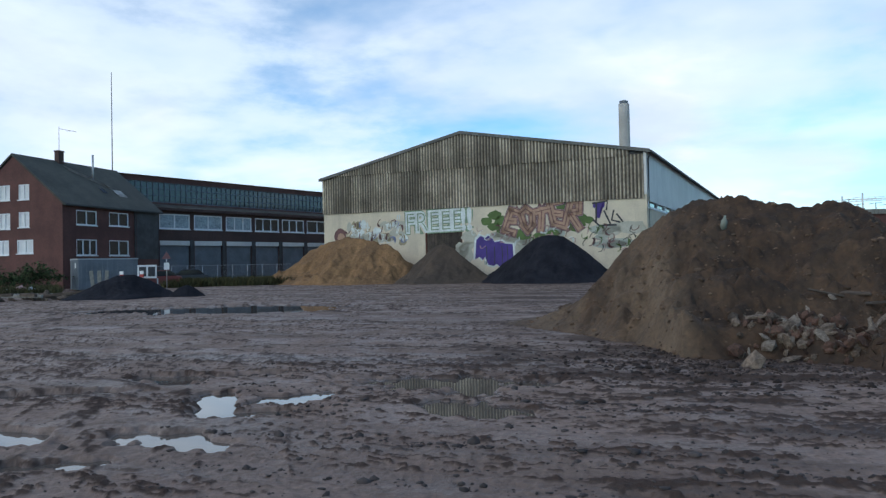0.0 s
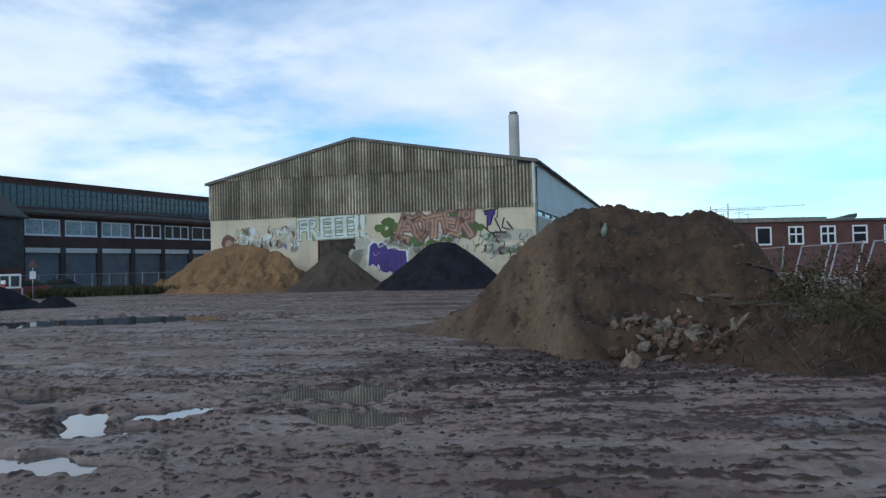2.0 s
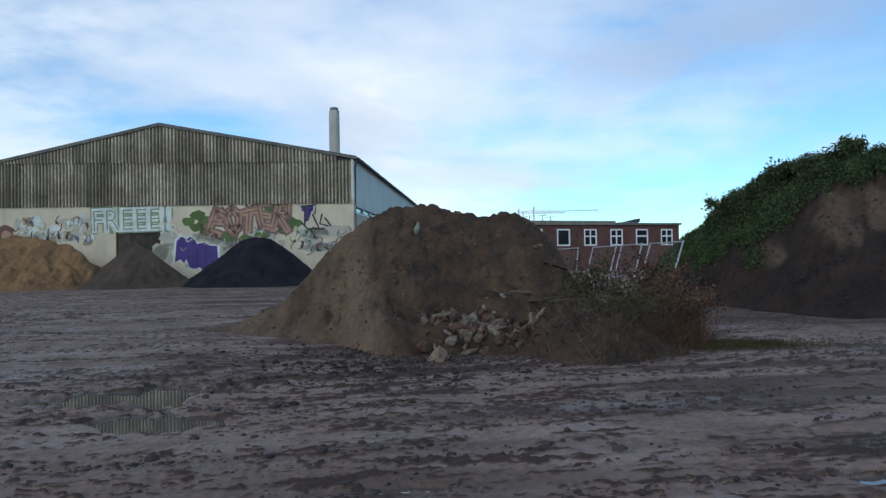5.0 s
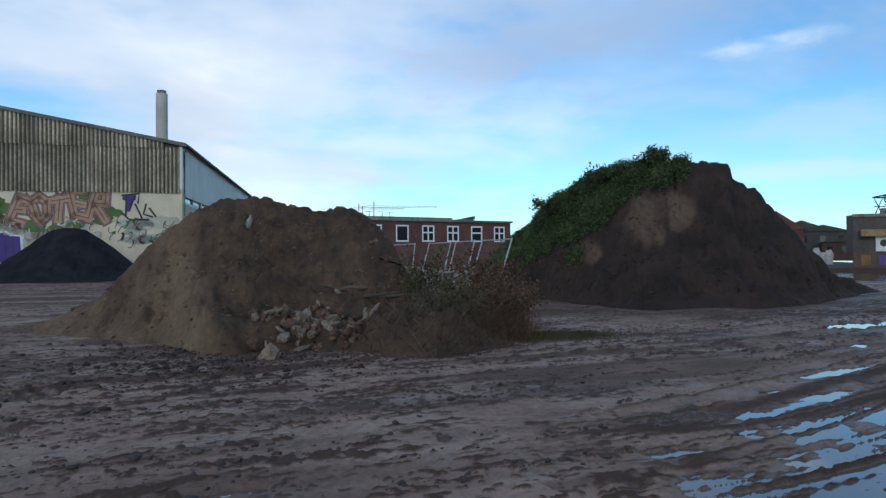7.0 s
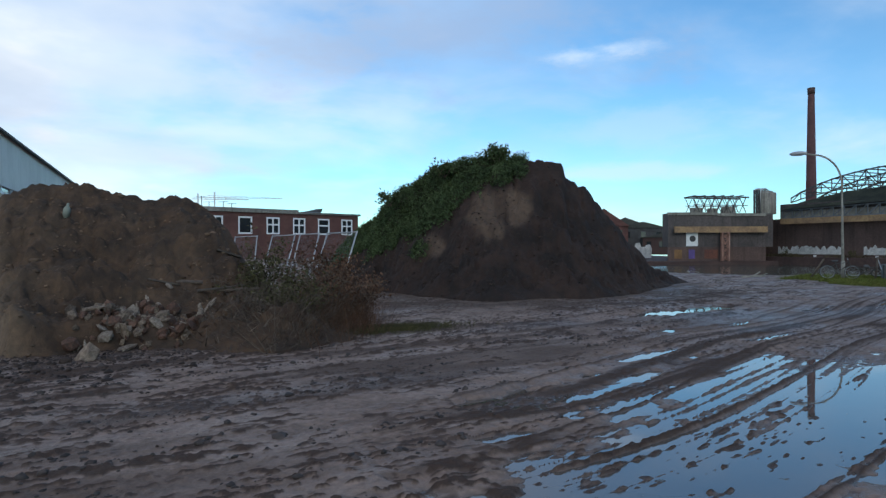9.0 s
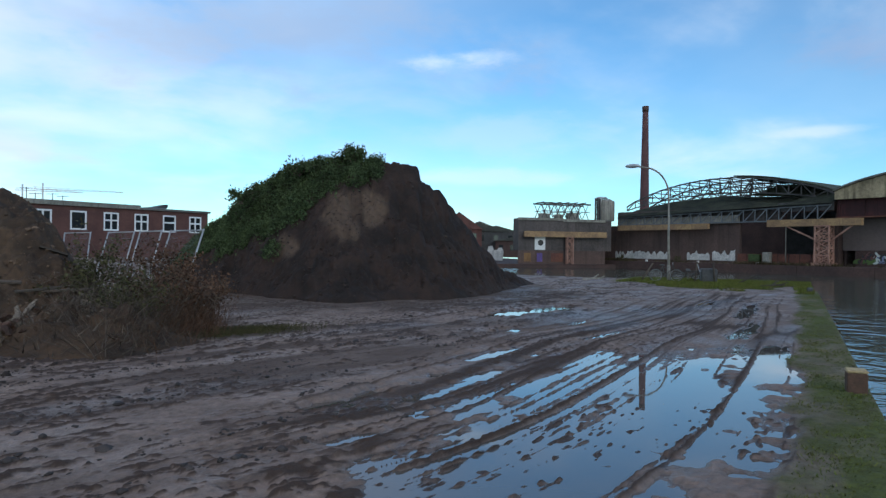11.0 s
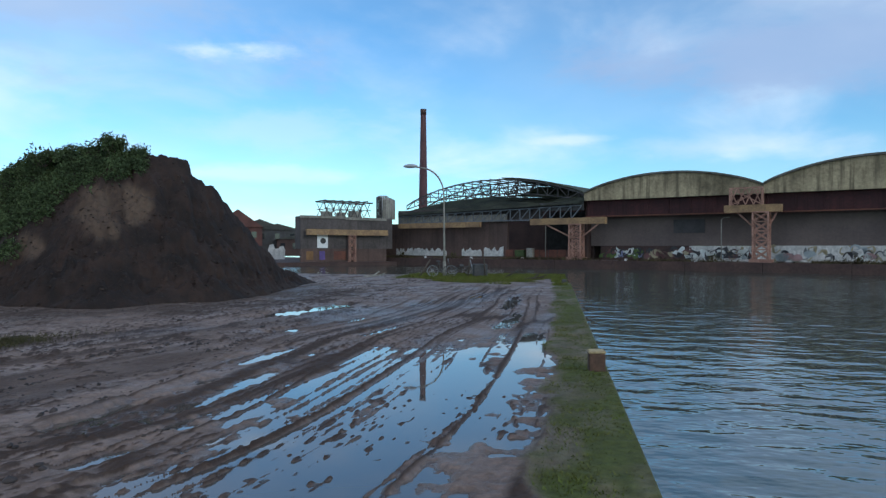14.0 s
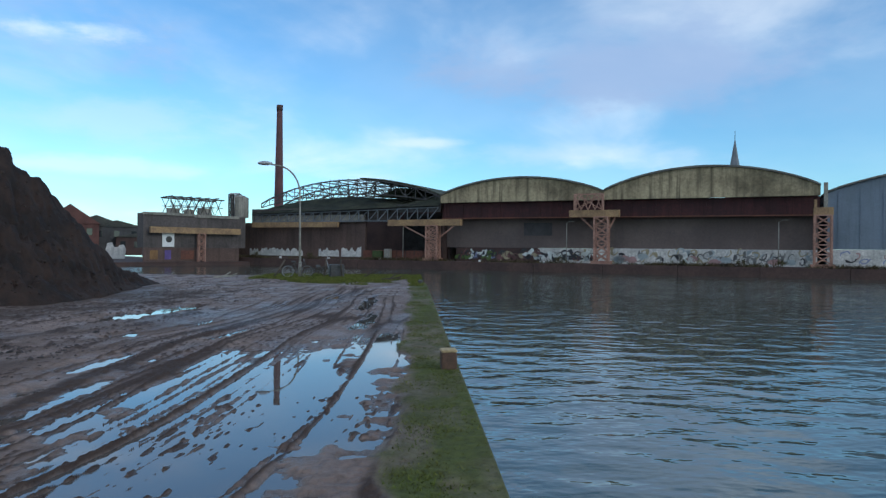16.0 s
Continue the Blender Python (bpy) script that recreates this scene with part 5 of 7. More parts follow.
part("sign_mark", bm, STEEL, sign)
for x0, x1, m_ in ((1.2, 2.2, SAND), (3.1, 3.9, material("violet_paint", (0.14, 0.09, 0.28), (0.10, 0.07, 0.2))), (5.2, 7.0, RUST)):
    part("wall_patch", boxes((x0, x1, 0.17, 0.196, 0.3, 1.5)), m_, works)
part("roof_deck", boxes((0.4, 14.4, 0.36, 2.6, 6.202, 6.35), (3.0, 14.4, 2.6, 9.0, 6.202, 6.35)), ROOF_FIBRE, works)
bm = bmesh.new()
for y in (2.5, 5.5):
    beam(bm, (4.4, y, 8.75), (12.2, y, 8.6), 0.2)
    beam(bm, (4.6, y, 7.6), (12.0, y, 7.5), 0.1)
    for i in range(7):
        xa = 4.6 + 1.05 * i
        beam(bm, (xa, y, 6.5), (xa + 0.9, y, 8.6), 0.08)
        beam(bm, (xa + 0.9, y, 6.5), (xa, y, 8.6), 0.08)
part("rooftop_frame", bm, STEEL, works, "dark steel frame standing on the roof")
for i in range(6):
    part("frame_joist", beam(bmesh.new(), (4.8 + 1.3 * i, 2.2, 8.85), (4.8 + 1.3 * i, 5.8, 8.85), 0.12), STEEL, works)
for x, r, h in ((5.4, 0.9, 0.9), (7.6, 0.7, 0.8), (9.8, 1.0, 1.0)):
    bm = bmesh.new()
    rr = bmesh.ops.create_cone(bm, cap_ends=True, segments=18, radius1=r, radius2=r * 0.92, depth=h)
    bmesh.ops.transform(bm, matrix=Matrix.Translation((x, 3.6, 6.35 + h / 2)), verts=rr["verts"])
    part("roof_tank", bm, CONCRETE, works)
silo = empty("silo", pose(LB0.x, LB0.y, -0.35, 0, 0, l_turn) @ pose(15.3, 4.0, 6.35), "pale cylindrical silo with pipes, standing on the works roof", "silo")
bm = bmesh.new()
bmesh.ops.create_cone(bm, cap_ends=True, segments=24, radius1=1.25, radius2=1.25, depth=2.9)
bmesh.ops.create_cone(bm, cap_ends=True, segments=24, radius1=1.25, radius2=0.6, depth=0.35, matrix=Matrix.Translation((0, 0, 1.63)))
bmesh.ops.transform(bm, matrix=Matrix.Translation((0, 0, 1.45)), verts=bm.verts)
part("tank", bm, CONCRETE, silo)
for x in (-1.9, -1.5, -1.1):
    tube("pipe", ((x, -0.6, 0), (x, -0.6, 3.0), (x + 0.15, -0.6, 3.4), (x + 0.7, -0.5, 3.5), (x + 1.2, -0.3, 3.3), (x + 1.25, -0.2, 2.9)), (0.11,) * 6, GALV, silo, 6)
for x0 in (-2.1, -1.7):
    part("ladder", lattice_tower(bmesh.new(), x0, x0 + 0.35, -0.9, -0.7, 0, 3.3, 6, 0.06), STEEL, silo)


def round_chimney(name, azimuth, distance, z0, z1, r0, r1, mat, label, shift=(0.0, 0.0)):
    p = polar(azimuth, distance) + Vector((*shift, 0))
    c = empty(name, pose(p.x, p.y, 0), label, "chimney")
    n = 12
    tube("shaft", [(0, 0, z0 + (z1 - z0) * i / n) for i in range(n + 1)], [r0 + (r1 - r0) * i / n for i in range(n + 1)], mat, c, 20)
    return c


c = round_chimney("brick_chimney", 78.87, 160.0, 0.0, 34.2, 1.25, 0.62, material("purple_brick", (0.13, 0.062, 0.062), (0.09, 0.045, 0.047), scale=0.4, fine=4.0), "tall tapering dark red brick factory chimney", (0.43, -0.38))
tube("crown_ring", ((0, 0, 33.0), (0, 0, 34.3)), (0.70, 0.74), DARK_BRICK, c, 20)
c = round_chimney("concrete_chimney", 15.25, 130.0, 0.0, 30.4, 1.05, 0.98, material("pale_concrete", (0.46, 0.43, 0.385), (0.39, 0.365, 0.33), scale=0.3, fine=4.0, grain=0.10, bump=0.05), "pale round concrete chimney behind the warehouse")
for dx, dy in ((-0.45, 0), (0.45, 0), (0, -0.45), (0, 0.45)):
    tube("flue", ((dx, dy, 30.2), (dx, dy, 31.0)), (0.36, 0.36), GREY_METAL, c, 10)
p = polar(115.8, 300.0)
spire = empty("church_spire", pose(p.x, p.y, 0), "slender grey church spire behind the halls", "church tower")
part("tower", boxes((-2.6, 2.6, -2.6, 2.6, 0, 33)), DARK_BRICK, spire)
bm = bmesh.new()
bmesh.ops.create_cone(bm, cap_ends=True, segments=8, radius1=2.6, radius2=0.05, depth=15)
bmesh.ops.transform(bm, matrix=Matrix.Translation((0, 0, 40.5)), verts=bm.verts)
part("helm", bm, GREY_METAL, spire)
tube("cross", ((0, 0, 47.5), (0, 0, 51)), (0.12, 0.08), STEEL, spire, 6)

# distant houses past the works
for az_, d_, w_, h_, m_, r_, lab in ((63.9, 150, 10, 6.2, BRICK, 3.8, "distant red brick house with a steep roof"), (65.6, 165, 10, 6.6, DARK_BRICK, 2.0, "distant dark house with a tiled roof"), (67.0, 160, 10, 6.0, STEEL, 1.4, "distant grey house with a tiled roof"), (68.4, 158, 8, 3.8, DARK_BRICK, 0.9, "distant low dark brick house"), (60.5, 170, 12, 4.6, DARK_BRICK, 2.5, "distant dark house behind the heap")):
    p = polar(az_, d_)
    h = empty("far_house", pose(p.x, p.y, -0.3, 0, 0, -az_), lab, "house", "houses along the far bank")
    part("wall", boxes((-w_ / 2, w_ / 2, 0, 9, 0, h_)), m_, h)
    bm = bmesh.new()
    prism(bm, ((-w_ / 2 - 0.3, h_), (w_ / 2 + 0.3, h_), (0, h_ + r_)), -0.3, 9.3)
    part("roof", bm, ROOF_TILE if m_ is not BRICK else BRICK, h)
    for k in range(3):
        x = -w_ / 2 + w_ * (k + 0.5) / 3
        part("window", boxes((x - 0.5, x + 0.5, -0.06, -0.002, h_ - 2.2, h_ - 0.9)), GLASS, h)
for az_, h_ in ((66.75, 2.6), (67.15, 1.9), (67.55, 2.3)):
    p = polar(az_ - 0.15, 118)
    b = empty("covered_boat", pose(p.x, p.y, -0.4, 0, 0, -az_), "white shrink-wrapped boat hull standing on the far shore", "boat", "boats on the far shore")
    bm = bmesh.new()
    prism(bm, ((-0.55, 0), (0.5, 0.0), (0.62, h_ * 0.7), (0.3, h_), (-0.35, h_ * 0.95), (-0.6, h_ * 0.6)), 0, 3)
    part("cover", bm, PLINTH, b)

# red brick office block behind the fence
B0, B1 = polar(31.75, 90.5), polar(43.47, 103.0)
o_turn = math.degrees(math.atan2((B1 - B0).y, (B1 - B0).x))
block = empty("brick_block", pose(B0.x, B0.y, 0, 0, 0, o_turn), "flat-roofed red brick block with white-framed windows", "office block")
OW = [(-0.4 + 4.13 * i, 1.6 + 4.13 * i, 3.35, 5.65) for i in range(-5, 6)]
part("front_wall", wall_mesh(-22, 23.35, -0.3, 6.2, 0, 0.3, OW), BRICK, block)
for i, w in enumerate(OW):
    win = window(block, *w, -0.05, 1, panes=2 if i % 3 else 1, bar=0.2, sill=False)
    if i > 6:
        part("transom", boxes((w[0] + 0.2, w[1] - 0.2, -0.02, 0.045, 4.55, 4.75)), WHITE_FRAME, win)
part("side_wall", boxes((23.05, 23.35, 0.3, 14, -0.3, 6.2), (-22, -21.7, 0.3, 14, -0.3, 6.2), (-21.7, 23.05, 13.7, 14, -0.3, 6.2)), BRICK, block)
part("roof_slab", boxes((-22.3, 12.7, -0.3, 14.3, 6.202, 6.75)), CONCRETE, block)
part("roof_slab", boxes((12.7, 23.6, -0.3, 14.3, 6.202, 6.48)), ROOF_FIBRE, block)
part("roof_hatch", boxes((15.5, 18.0, 2, 4, 6.48, 6.75)), GREY_METAL, block)
bm = bmesh.new()
prism(bm, ((16.0, 6.75), (18.2, 6.75), (18.3, 7.25)), 2, 3.5)
part("roof_vent", bm, STEEL, block)
for x, h in ((0.2, 1.5), (1.2, 0.9), (3.2, 1.0), (4.4, 0.8)):
    tube("aerial", ((x, 3, 6.7), (x, 3, 6.75 + h)), (0.05, 0.04), STEEL, block, 5)
    part("aerial_arm", beam(bmesh.new(), (x - 0.7, 3, 6.6 + h), (x + 0.7, 3, 6.7 + h), 0.05), STEEL, block)
for az0, az1, top in ((31.3, 37.2, 0.0685), (30.2, 34.5, 0.066)):
    d_ = 260.0
    z_ = 1.7 + top * d_
    a_, b_ = polar(az0, d_, z_), polar(az1, d_, z_)
    tc = empty("tower_crane", pose(0, 0, 0), "distant pale tower crane with a long jib", "tower crane", "distant tower cranes")
    jib = part("jib", bmesh.new(), WHITE_PAINT, tc)
    bm = bmesh.new()
    beam(bm, a_, b_, 0.22)
    beam(bm, a_ + Vector((0, 0, 0.7)), b_ + Vector((0, 0, 0.2)), 0.12)
    for k in range(14):
        u_ = a_.lerp(b_, k / 14)
        beam(bm, u_, a_.lerp(b_, (k + 0.5) / 14) + Vector((0, 0, 0.7 - 0.5 * k / 14)), 0.08)
    bm.to_mesh(jib.data)
    bm.free()
    m0 = a_.lerp(b_, 0.1)
    bm = bmesh.new()
    beam(bm, (m0.x, m0.y, 0), (m0.x, m0.y, z_ + 2.0), 0.35)
    part("mast", bm, WHITE_PAINT, tc)


# ---- stockpiles by the warehouse ----
w_dir = (WR - WL).normalized()


def w_place(s, front):
    """A place in the yard: metres along the warehouse front, metres before it."""
    return (WL.x + w_dir.x * s + w_dir.y * front, WL.y + w_dir.y * s - w_dir.x * front)


w_az = math.degrees(math.atan2(-w_dir.y, w_dir.x))
ridge_heap("sand_heap", w_place(5.0, 4.4), w_az,
    ((-10.5, 0.0), (-8.5, 0.5), (-6.0, 1.3), (-3.2, 3.1), (-1.0, 3.75), (0.8, 4.1), (2.4, 3.85), (4.2, 3.55), (5.6, 3.2), (7.4, 1.5), (8.8, 0.2), (9.6, 0.0)), ((-10.5, 0.0), (9.6, 0.0)),
    ((-10.5, -1.0), (-6, -3.0), (-2, -5.4), (3, -5.8), (6.5, -4.4), (9.6, -1.0)), 4.2, SAND, 0.12, 1.5, 101, "large heap of yellow building sand with a dug face", "sand heap", 0.95, gullies=0.6, form=lambda L, D: -0.9 * np.exp(-((L + 1.2) / 1.6) ** 2 - ((D + 2.6) / 1.5) ** 2) + 0.5 * np.exp(-((L - 1.6) / 0.7) ** 2 - ((D + 3.0) / 1.8) ** 2))
ridge_heap("grit_heap", w_place(15.2, 4.0), w_az,
    ((-5.0, 0.0), (-3.6, 0.9), (-2.0, 2.0), (-0.6, 3.0), (0.2, 3.25), (1.0, 2.9), (2.6, 1.7), (4.0, 0.6), (5.2, 0.0)), ((-5.0, 0.0), (5.2, 0.0)),
    ((-5.0, -0.8), (-2.5, -3.8), (0, -4.8), (2.5, -3.8), (5.2, -0.8)), 3.8, GRIT, 0.10, 0.55, 111, "conical heap of grey-brown grit", "gravel heap", 0.95)
ridge_heap("black_heap", w_place(24.4, 3.6), w_az,
    ((-6.2, 0.0), (-4.6, 0.9), (-2.6, 2.35), (-1.0, 3.45), (0.1, 3.7), (1.3, 3.5), (2.6, 2.6), (4.4, 1.1), (6.0, 0.0)), ((-6.2, 0.0), (6.0, 0.0)),
    ((-6.2, -0.8), (-3.0, -4.0), (0, -5.0), (3.0, -4.0), (6.0, -0.8)), 3.5, COAL, 0.10, 0.5, 121, "dark blue-black heap of fine road planings", "gravel heap", 0.95)
p = polar(-25.2, 42.5)
ridge_heap("black_heap", (p.x, p.y), -25.2,
    ((-3.4, 0.0), (-2.4, 0.35), (-1.4, 0.85), (-0.4, 1.3), (0.5, 1.36), (1.4, 1.0), (2.1, 0.55), (2.9, 0.0)), ((-3.4, 0.0), (2.9, 0.0)),
    ((-3.4, -0.5), (0, -2.2), (2.9, -0.5)), 2.2, COAL, 0.08, 0.4, 131, "low black heap of broken asphalt", "asphalt heap", 0.9)
p = polar(-20.75, 42.0)
ridge_heap("black_heap", (p.x, p.y), -20.75,
    ((-1.1, 0.0), (-0.5, 0.5), (0.0, 0.72), (0.4, 0.55), (1.1, 0.0)), ((-1.1, 0.0), (1.1, 0.0)),
    ((-1.1, -0.3), (0, -1.0), (1.1, -0.3)), 1.0, COAL, 0.06, 0.3, 141, "small black heap of broken asphalt", "asphalt heap", 0.9)


# ---- graffiti ----
def paint(name, c1, c2=None):
    return material(name, c1, c2 or tuple(0.75 * v for v in c1), rough=0.7, scale=0.9, fine=7.0, bump=0.0, grain=0.12)


P_WHITE, P_MINT, P_GREEN = paint("white_spray", (0.70, 0.74, 0.70)), paint("mint_spray", (0.24, 0.325, 0.205)), paint("green_spray", (0.10, 0.16, 0.045))
P_PEACH, P_MAROON, P_VIOLET = paint("peach_spray", (0.44, 0.27, 0.18)), paint("maroon_spray", (0.17, 0.085, 0.08)), paint("violet_spray", (0.075, 0.045, 0.22))
P_PALE, P_BLACK, P_BLUE = paint("pale_blue_spray", (0.36, 0.41, 0.42)), paint("black_spray", (0.05, 0.05, 0.055)), paint("blue_spray", (0.25, 0.29, 0.45))
P_PINK, P_OCHRE = paint("pink_spray", (0.42, 0.26, 0.25)), paint("ochre_spray", (0.38, 0.32, 0.20))


def flat_shape(name, pts, mat, parent, layer, y_front=0.0):
    """A painted patch in the wall's plane, a few millimetres proud."""
    bm = bmesh.new()
    y = y_front - 0.004 * layer
    bm.faces.new([bm.verts.new((x, y, z)) for x, z in pts])
    bmesh.ops.triangulate(bm, faces=bm.faces[:])
    return part(name, bm, mat, parent)


def blob(cx, cz, rx, rz, rnd, n=16, wob=0.22):
    return [(cx + rx * (1 + rnd.uniform(-wob, wob)) * math.cos(2 * math.pi * i / n), cz + rz * (1 + rnd.uniform(-wob, wob)) * math.sin(2 * math.pi * i / n)) for i in range(n)]


def stroke(pts, w):
    """The outline of a brush line through pts."""
    a, b = [], []
    for i, (x, z) in enumerate(pts):
        x0, z0 = pts[max(i - 1, 0)]
        x1, z1 = pts[min(i + 1, len(pts) - 1)]
        l = math.hypot(x1 - x0, z1 - z0) or 1
        nx, nz = -(z1 - z0) / l * w / 2, (x1 - x0) / l * w / 2
        a.append((x + nx, z + nz))
        b.append((x - nx, z - nz))
    return a + b[::-1]


def squiggle(cx, cz, sx, sz, rnd, n=7):
    a0 = rnd.uniform(0, 6.28)
    return [(cx + sx * math.cos(a0 + i * rnd.uniform(0.6, 0.9)) * (0.6 + 0.4 * i / n), cz + sz * math.sin(a0 + i * 0.8) * (1 - 0.3 * i / n)) for i in range(n)]


def wall_word(word, x, z, size, width, angle, fat, thin, parent, layer):
    """A lettered word with an outline, on the wall."""
    for mat, off, lay in ((fat, 0.17, layer), (thin, 0.09, layer + 1), (fat, -0.045, layer + 2)):
        cu = bpy.data.curves.new("lettering", "FONT")
        cu.body, cu.size, cu.offset, cu.space_character = word, size, off * size / 1.9, 0.98
        tmp = bpy.data.objects.new("lettering", cu)
        me = bpy.data.meshes.new_from_object(tmp)
        bpy.data.objects.remove(tmp)
        xs = [v.co.x for v in me.vertices]
        k = width / (max(xs) - min(xs))
        me.transform(pose(x, -0.004 * lay, z, 90, 0, 0) @ pose(0, 0, 0, 0, 0, angle) @ Matrix.Diagonal((k, 1, 1, 1)))
        me.materials.append(mat)
        ob = new("lettering", me)
        ob.parent = parent
        ob["label"] = "sprayed word in white and mint capitals"


P_HAZE, P_MIST = paint("faded_spray", (0.46, 0.44, 0.355), (0.40, 0.385, 0.31)), paint("misty_spray", (0.40, 0.425, 0.36), (0.34, 0.36, 0.30))
rnd = random.Random(4)
S = 1.1
# pale haze of old paint along the foot of the wall
for i in range(26):
    cx, cz = rnd.uniform(14.5, 30.2), rnd.uniform(1.3, 4.2)
    flat_shape("spray_patch", blob(cx, cz, rnd.uniform(0.5, 1.4), rnd.uniform(0.3, 0.7), rnd), rnd.choice((P_HAZE, P_MIST, P_HAZE)), warehouse, 1)
wall_word("FREEE!!", 9.35, 4.5, 2.6, 6.8, 1.0, P_MINT, P_WHITE, warehouse, 3)
for i in range(2):
    flat_shape("spray_patch", ((8.45 + 0.22 * i, 5.75), (8.58 + 0.22 * i, 5.8), (8.62 + 0.22 * i, 6.25), (8.48 + 0.22 * i, 6.2)), P_WHITE, warehouse, 3)
# pale wild-style piece
for i in range(34):
    cx, cz = rnd.uniform(2.7, 9.3), rnd.uniform(3.6, 5.6)
    flat_shape("spray_patch", blob(cx, cz, rnd.uniform(0.25, 0.75), rnd.uniform(0.2, 0.5), rnd), rnd.choice((P_WHITE, P_WHITE, P_OCHRE, P_HAZE, P_HAZE)), warehouse, 2 + i % 4)
for i in range(44):
    cx, cz = rnd.uniform(2.8, 9.2), rnd.uniform(3.8, 5.5)
    flat_shape("spray_line", stroke(squiggle(cx, cz, 0.4, 0.4, rnd, 5), 0.07), rnd.choice((P_BLUE, P_WHITE, P_WHITE, P_MAROON, P_OCHRE)), warehouse, 6 + i % 3)
flat_shape("spray_patch", blob(1.95, 4.45, 0.72, 0.75, rnd, 18, 0.05), P_MAROON, warehouse, 2)
flat_shape("spray_patch", blob(2.05, 4.25, 0.45, 0.48, rnd, 14, 0.05), P_PEACH, warehouse, 3)
# leafy piece: green clumps round five peach letters with dark outlines
for cx, cz, r in ((17.6, 5.2, 0.5), (18.4, 5.7, 0.55), (18.3, 4.7, 0.5), (19.0, 5.2, 0.6), (19.1, 4.4, 0.5), (24.6, 6.1, 0.6), (25.3, 5.5, 0.55), (25.9, 5.2, 0.5), (25.6, 4.5, 0.65), (24.9, 6.5, 0.4), (21.0, 3.9, 0.7), (22.4, 3.6, 0.6), (23.6, 3.9, 0.5), (26.6, 4.9, 0.4)):
    flat_shape("spray_patch", blob(cx, cz, r * 1.15, r * 0.72, rnd, 14, 0.15), P_GREEN, warehouse, 2)
# strokes of the five letters, each in a cell 1.4 wide and 2 high
LET = ((((1.15, 1.75), (0.25, 1.85), (0.15, 0.2), (1.1, 0.1)), ((0.2, 1.05), (0.9, 1.05))),
       (((0.3, 0.4), (0.2, 1.4), (0.7, 1.8), (1.15, 1.4), (1.1, 0.5), (0.65, 0.1), (0.3, 0.4)),),
       (((0.0, 1.6), (1.35, 1.85)), ((0.65, 1.7), (0.75, 0.0))),
       (((1.2, 1.9), (0.3, 1.8), (0.25, 0.3), (1.15, 0.2)), ((0.3, 1.0), (1.0, 1.1))),
       (((0.2, -0.05), (0.25, 1.9), (1.1, 1.8), (1.1, 1.15), (0.4, 0.95), (1.5, -0.2)),))
for k, rows in enumerate(LET):
    ox, oz = 19.35 + 1.33 * k, 4.05 + 0.12 * k
    for pts in rows:
        line = [(ox + x + (0.30, -0.12, 0.10, -0.25, 0.2)[k] * (z - 1) + rnd.uniform(-0.1, 0.1), oz + z * (1.0, 1.12, 0.95, 1.1, 1.0)[k] + rnd.uniform(-0.12, 0.12)) for x, z in pts]
        for mat, w, lay in ((P_BLACK, 0.80, 4), (P_PINK, 0.72, 4.5), (P_MAROON, 0.64, 5), (P_PEACH, 0.50, 6), (P_MAROON, 0.07, 7)):
            for a, b in zip(line, line[1:]):
                dx, dz = (b[0] - a[0]), (b[1] - a[1])
                l = math.hypot(dx, dz)
                e = 0.42 * w if w > 0.2 else 0.0
                flat_shape("spray_line", stroke([(a[0] - dx / l * e, a[1] - dz / l * e), (b[0] + dx / l * e, b[1] + dz / l * e)], w), mat, warehouse, lay + 0.07 * k + 0.03 * rows.index(pts))
for cx, cz in ((22.9, 6.35), (20.4, 6.1)):
    flat_shape("spray_patch", ((cx - 0.6, cz - 0.5), (cx - 0.5, cz + 0.2), (cx - 0.15, cz - 0.05), (cx + 0.05, cz + 0.35), (cx + 0.3, cz - 0.05), (cx + 0.65, cz + 0.2), (cx + 0.6, cz - 0.5)), P_MAROON, warehouse, 4)
# tag with violet block and looping lines
flat_shape("spray_patch", ((27.0, 5.9), (27.05, 6.3), (28.0, 6.35), (27.95, 5.85), (27.6, 5.8), (27.55, 5.0), (27.2, 5.0), (27.25, 5.8)), P_VIOLET, warehouse, 3)
for pts in (((26.95, 6.2), (28.2, 6.35), (28.1, 5.6)), ((27.3, 6.2), (27.25, 4.6)), ((27.9, 5.6), (28.4, 4.5), (28.0, 4.4)), ((28.7, 5.6), (28.5, 4.8), (29.2, 4.6)), ((27.0, 4.9), (27.5, 4.4), (28.9, 4.4)), ((28.9, 5.3), (29.4, 4.6))):
    flat_shape("spray_line", stroke(pts, 0.14), P_BLACK, warehouse, 5)
# big violet block letters
VIOLET = ((16.45, 1.9), (16.6, 3.6), (17.0, 3.95), (17.5, 3.75), (17.75, 3.95), (18.2, 3.6), (18.3, 3.35), (19.0, 3.45), (19.3, 3.2), (20.0, 3.15), (20.1, 1.4), (18.7, 1.25), (18.5, 1.45), (18.2, 1.3), (17.7, 1.4), (17.4, 2.1), (17.2, 1.8), (16.9, 2.1))
vx, vz = 18.25, 2.5
flat_shape("spray_patch", [(vx + (x - vx) * 1.10, vz + (z - vz) * 1.13) for x, z in VIOLET], P_WHITE, warehouse, 3)
flat_shape("spray_patch", VIOLET, P_VIOLET, warehouse, 4)
for x in (17.55, 18.3, 19.0, 19.5):
    flat_shape("spray_line", stroke([(x, 1.5), (x + 0.05, 2.2), (x, 3.0)], 0.07), P_BLACK, warehouse, 5)
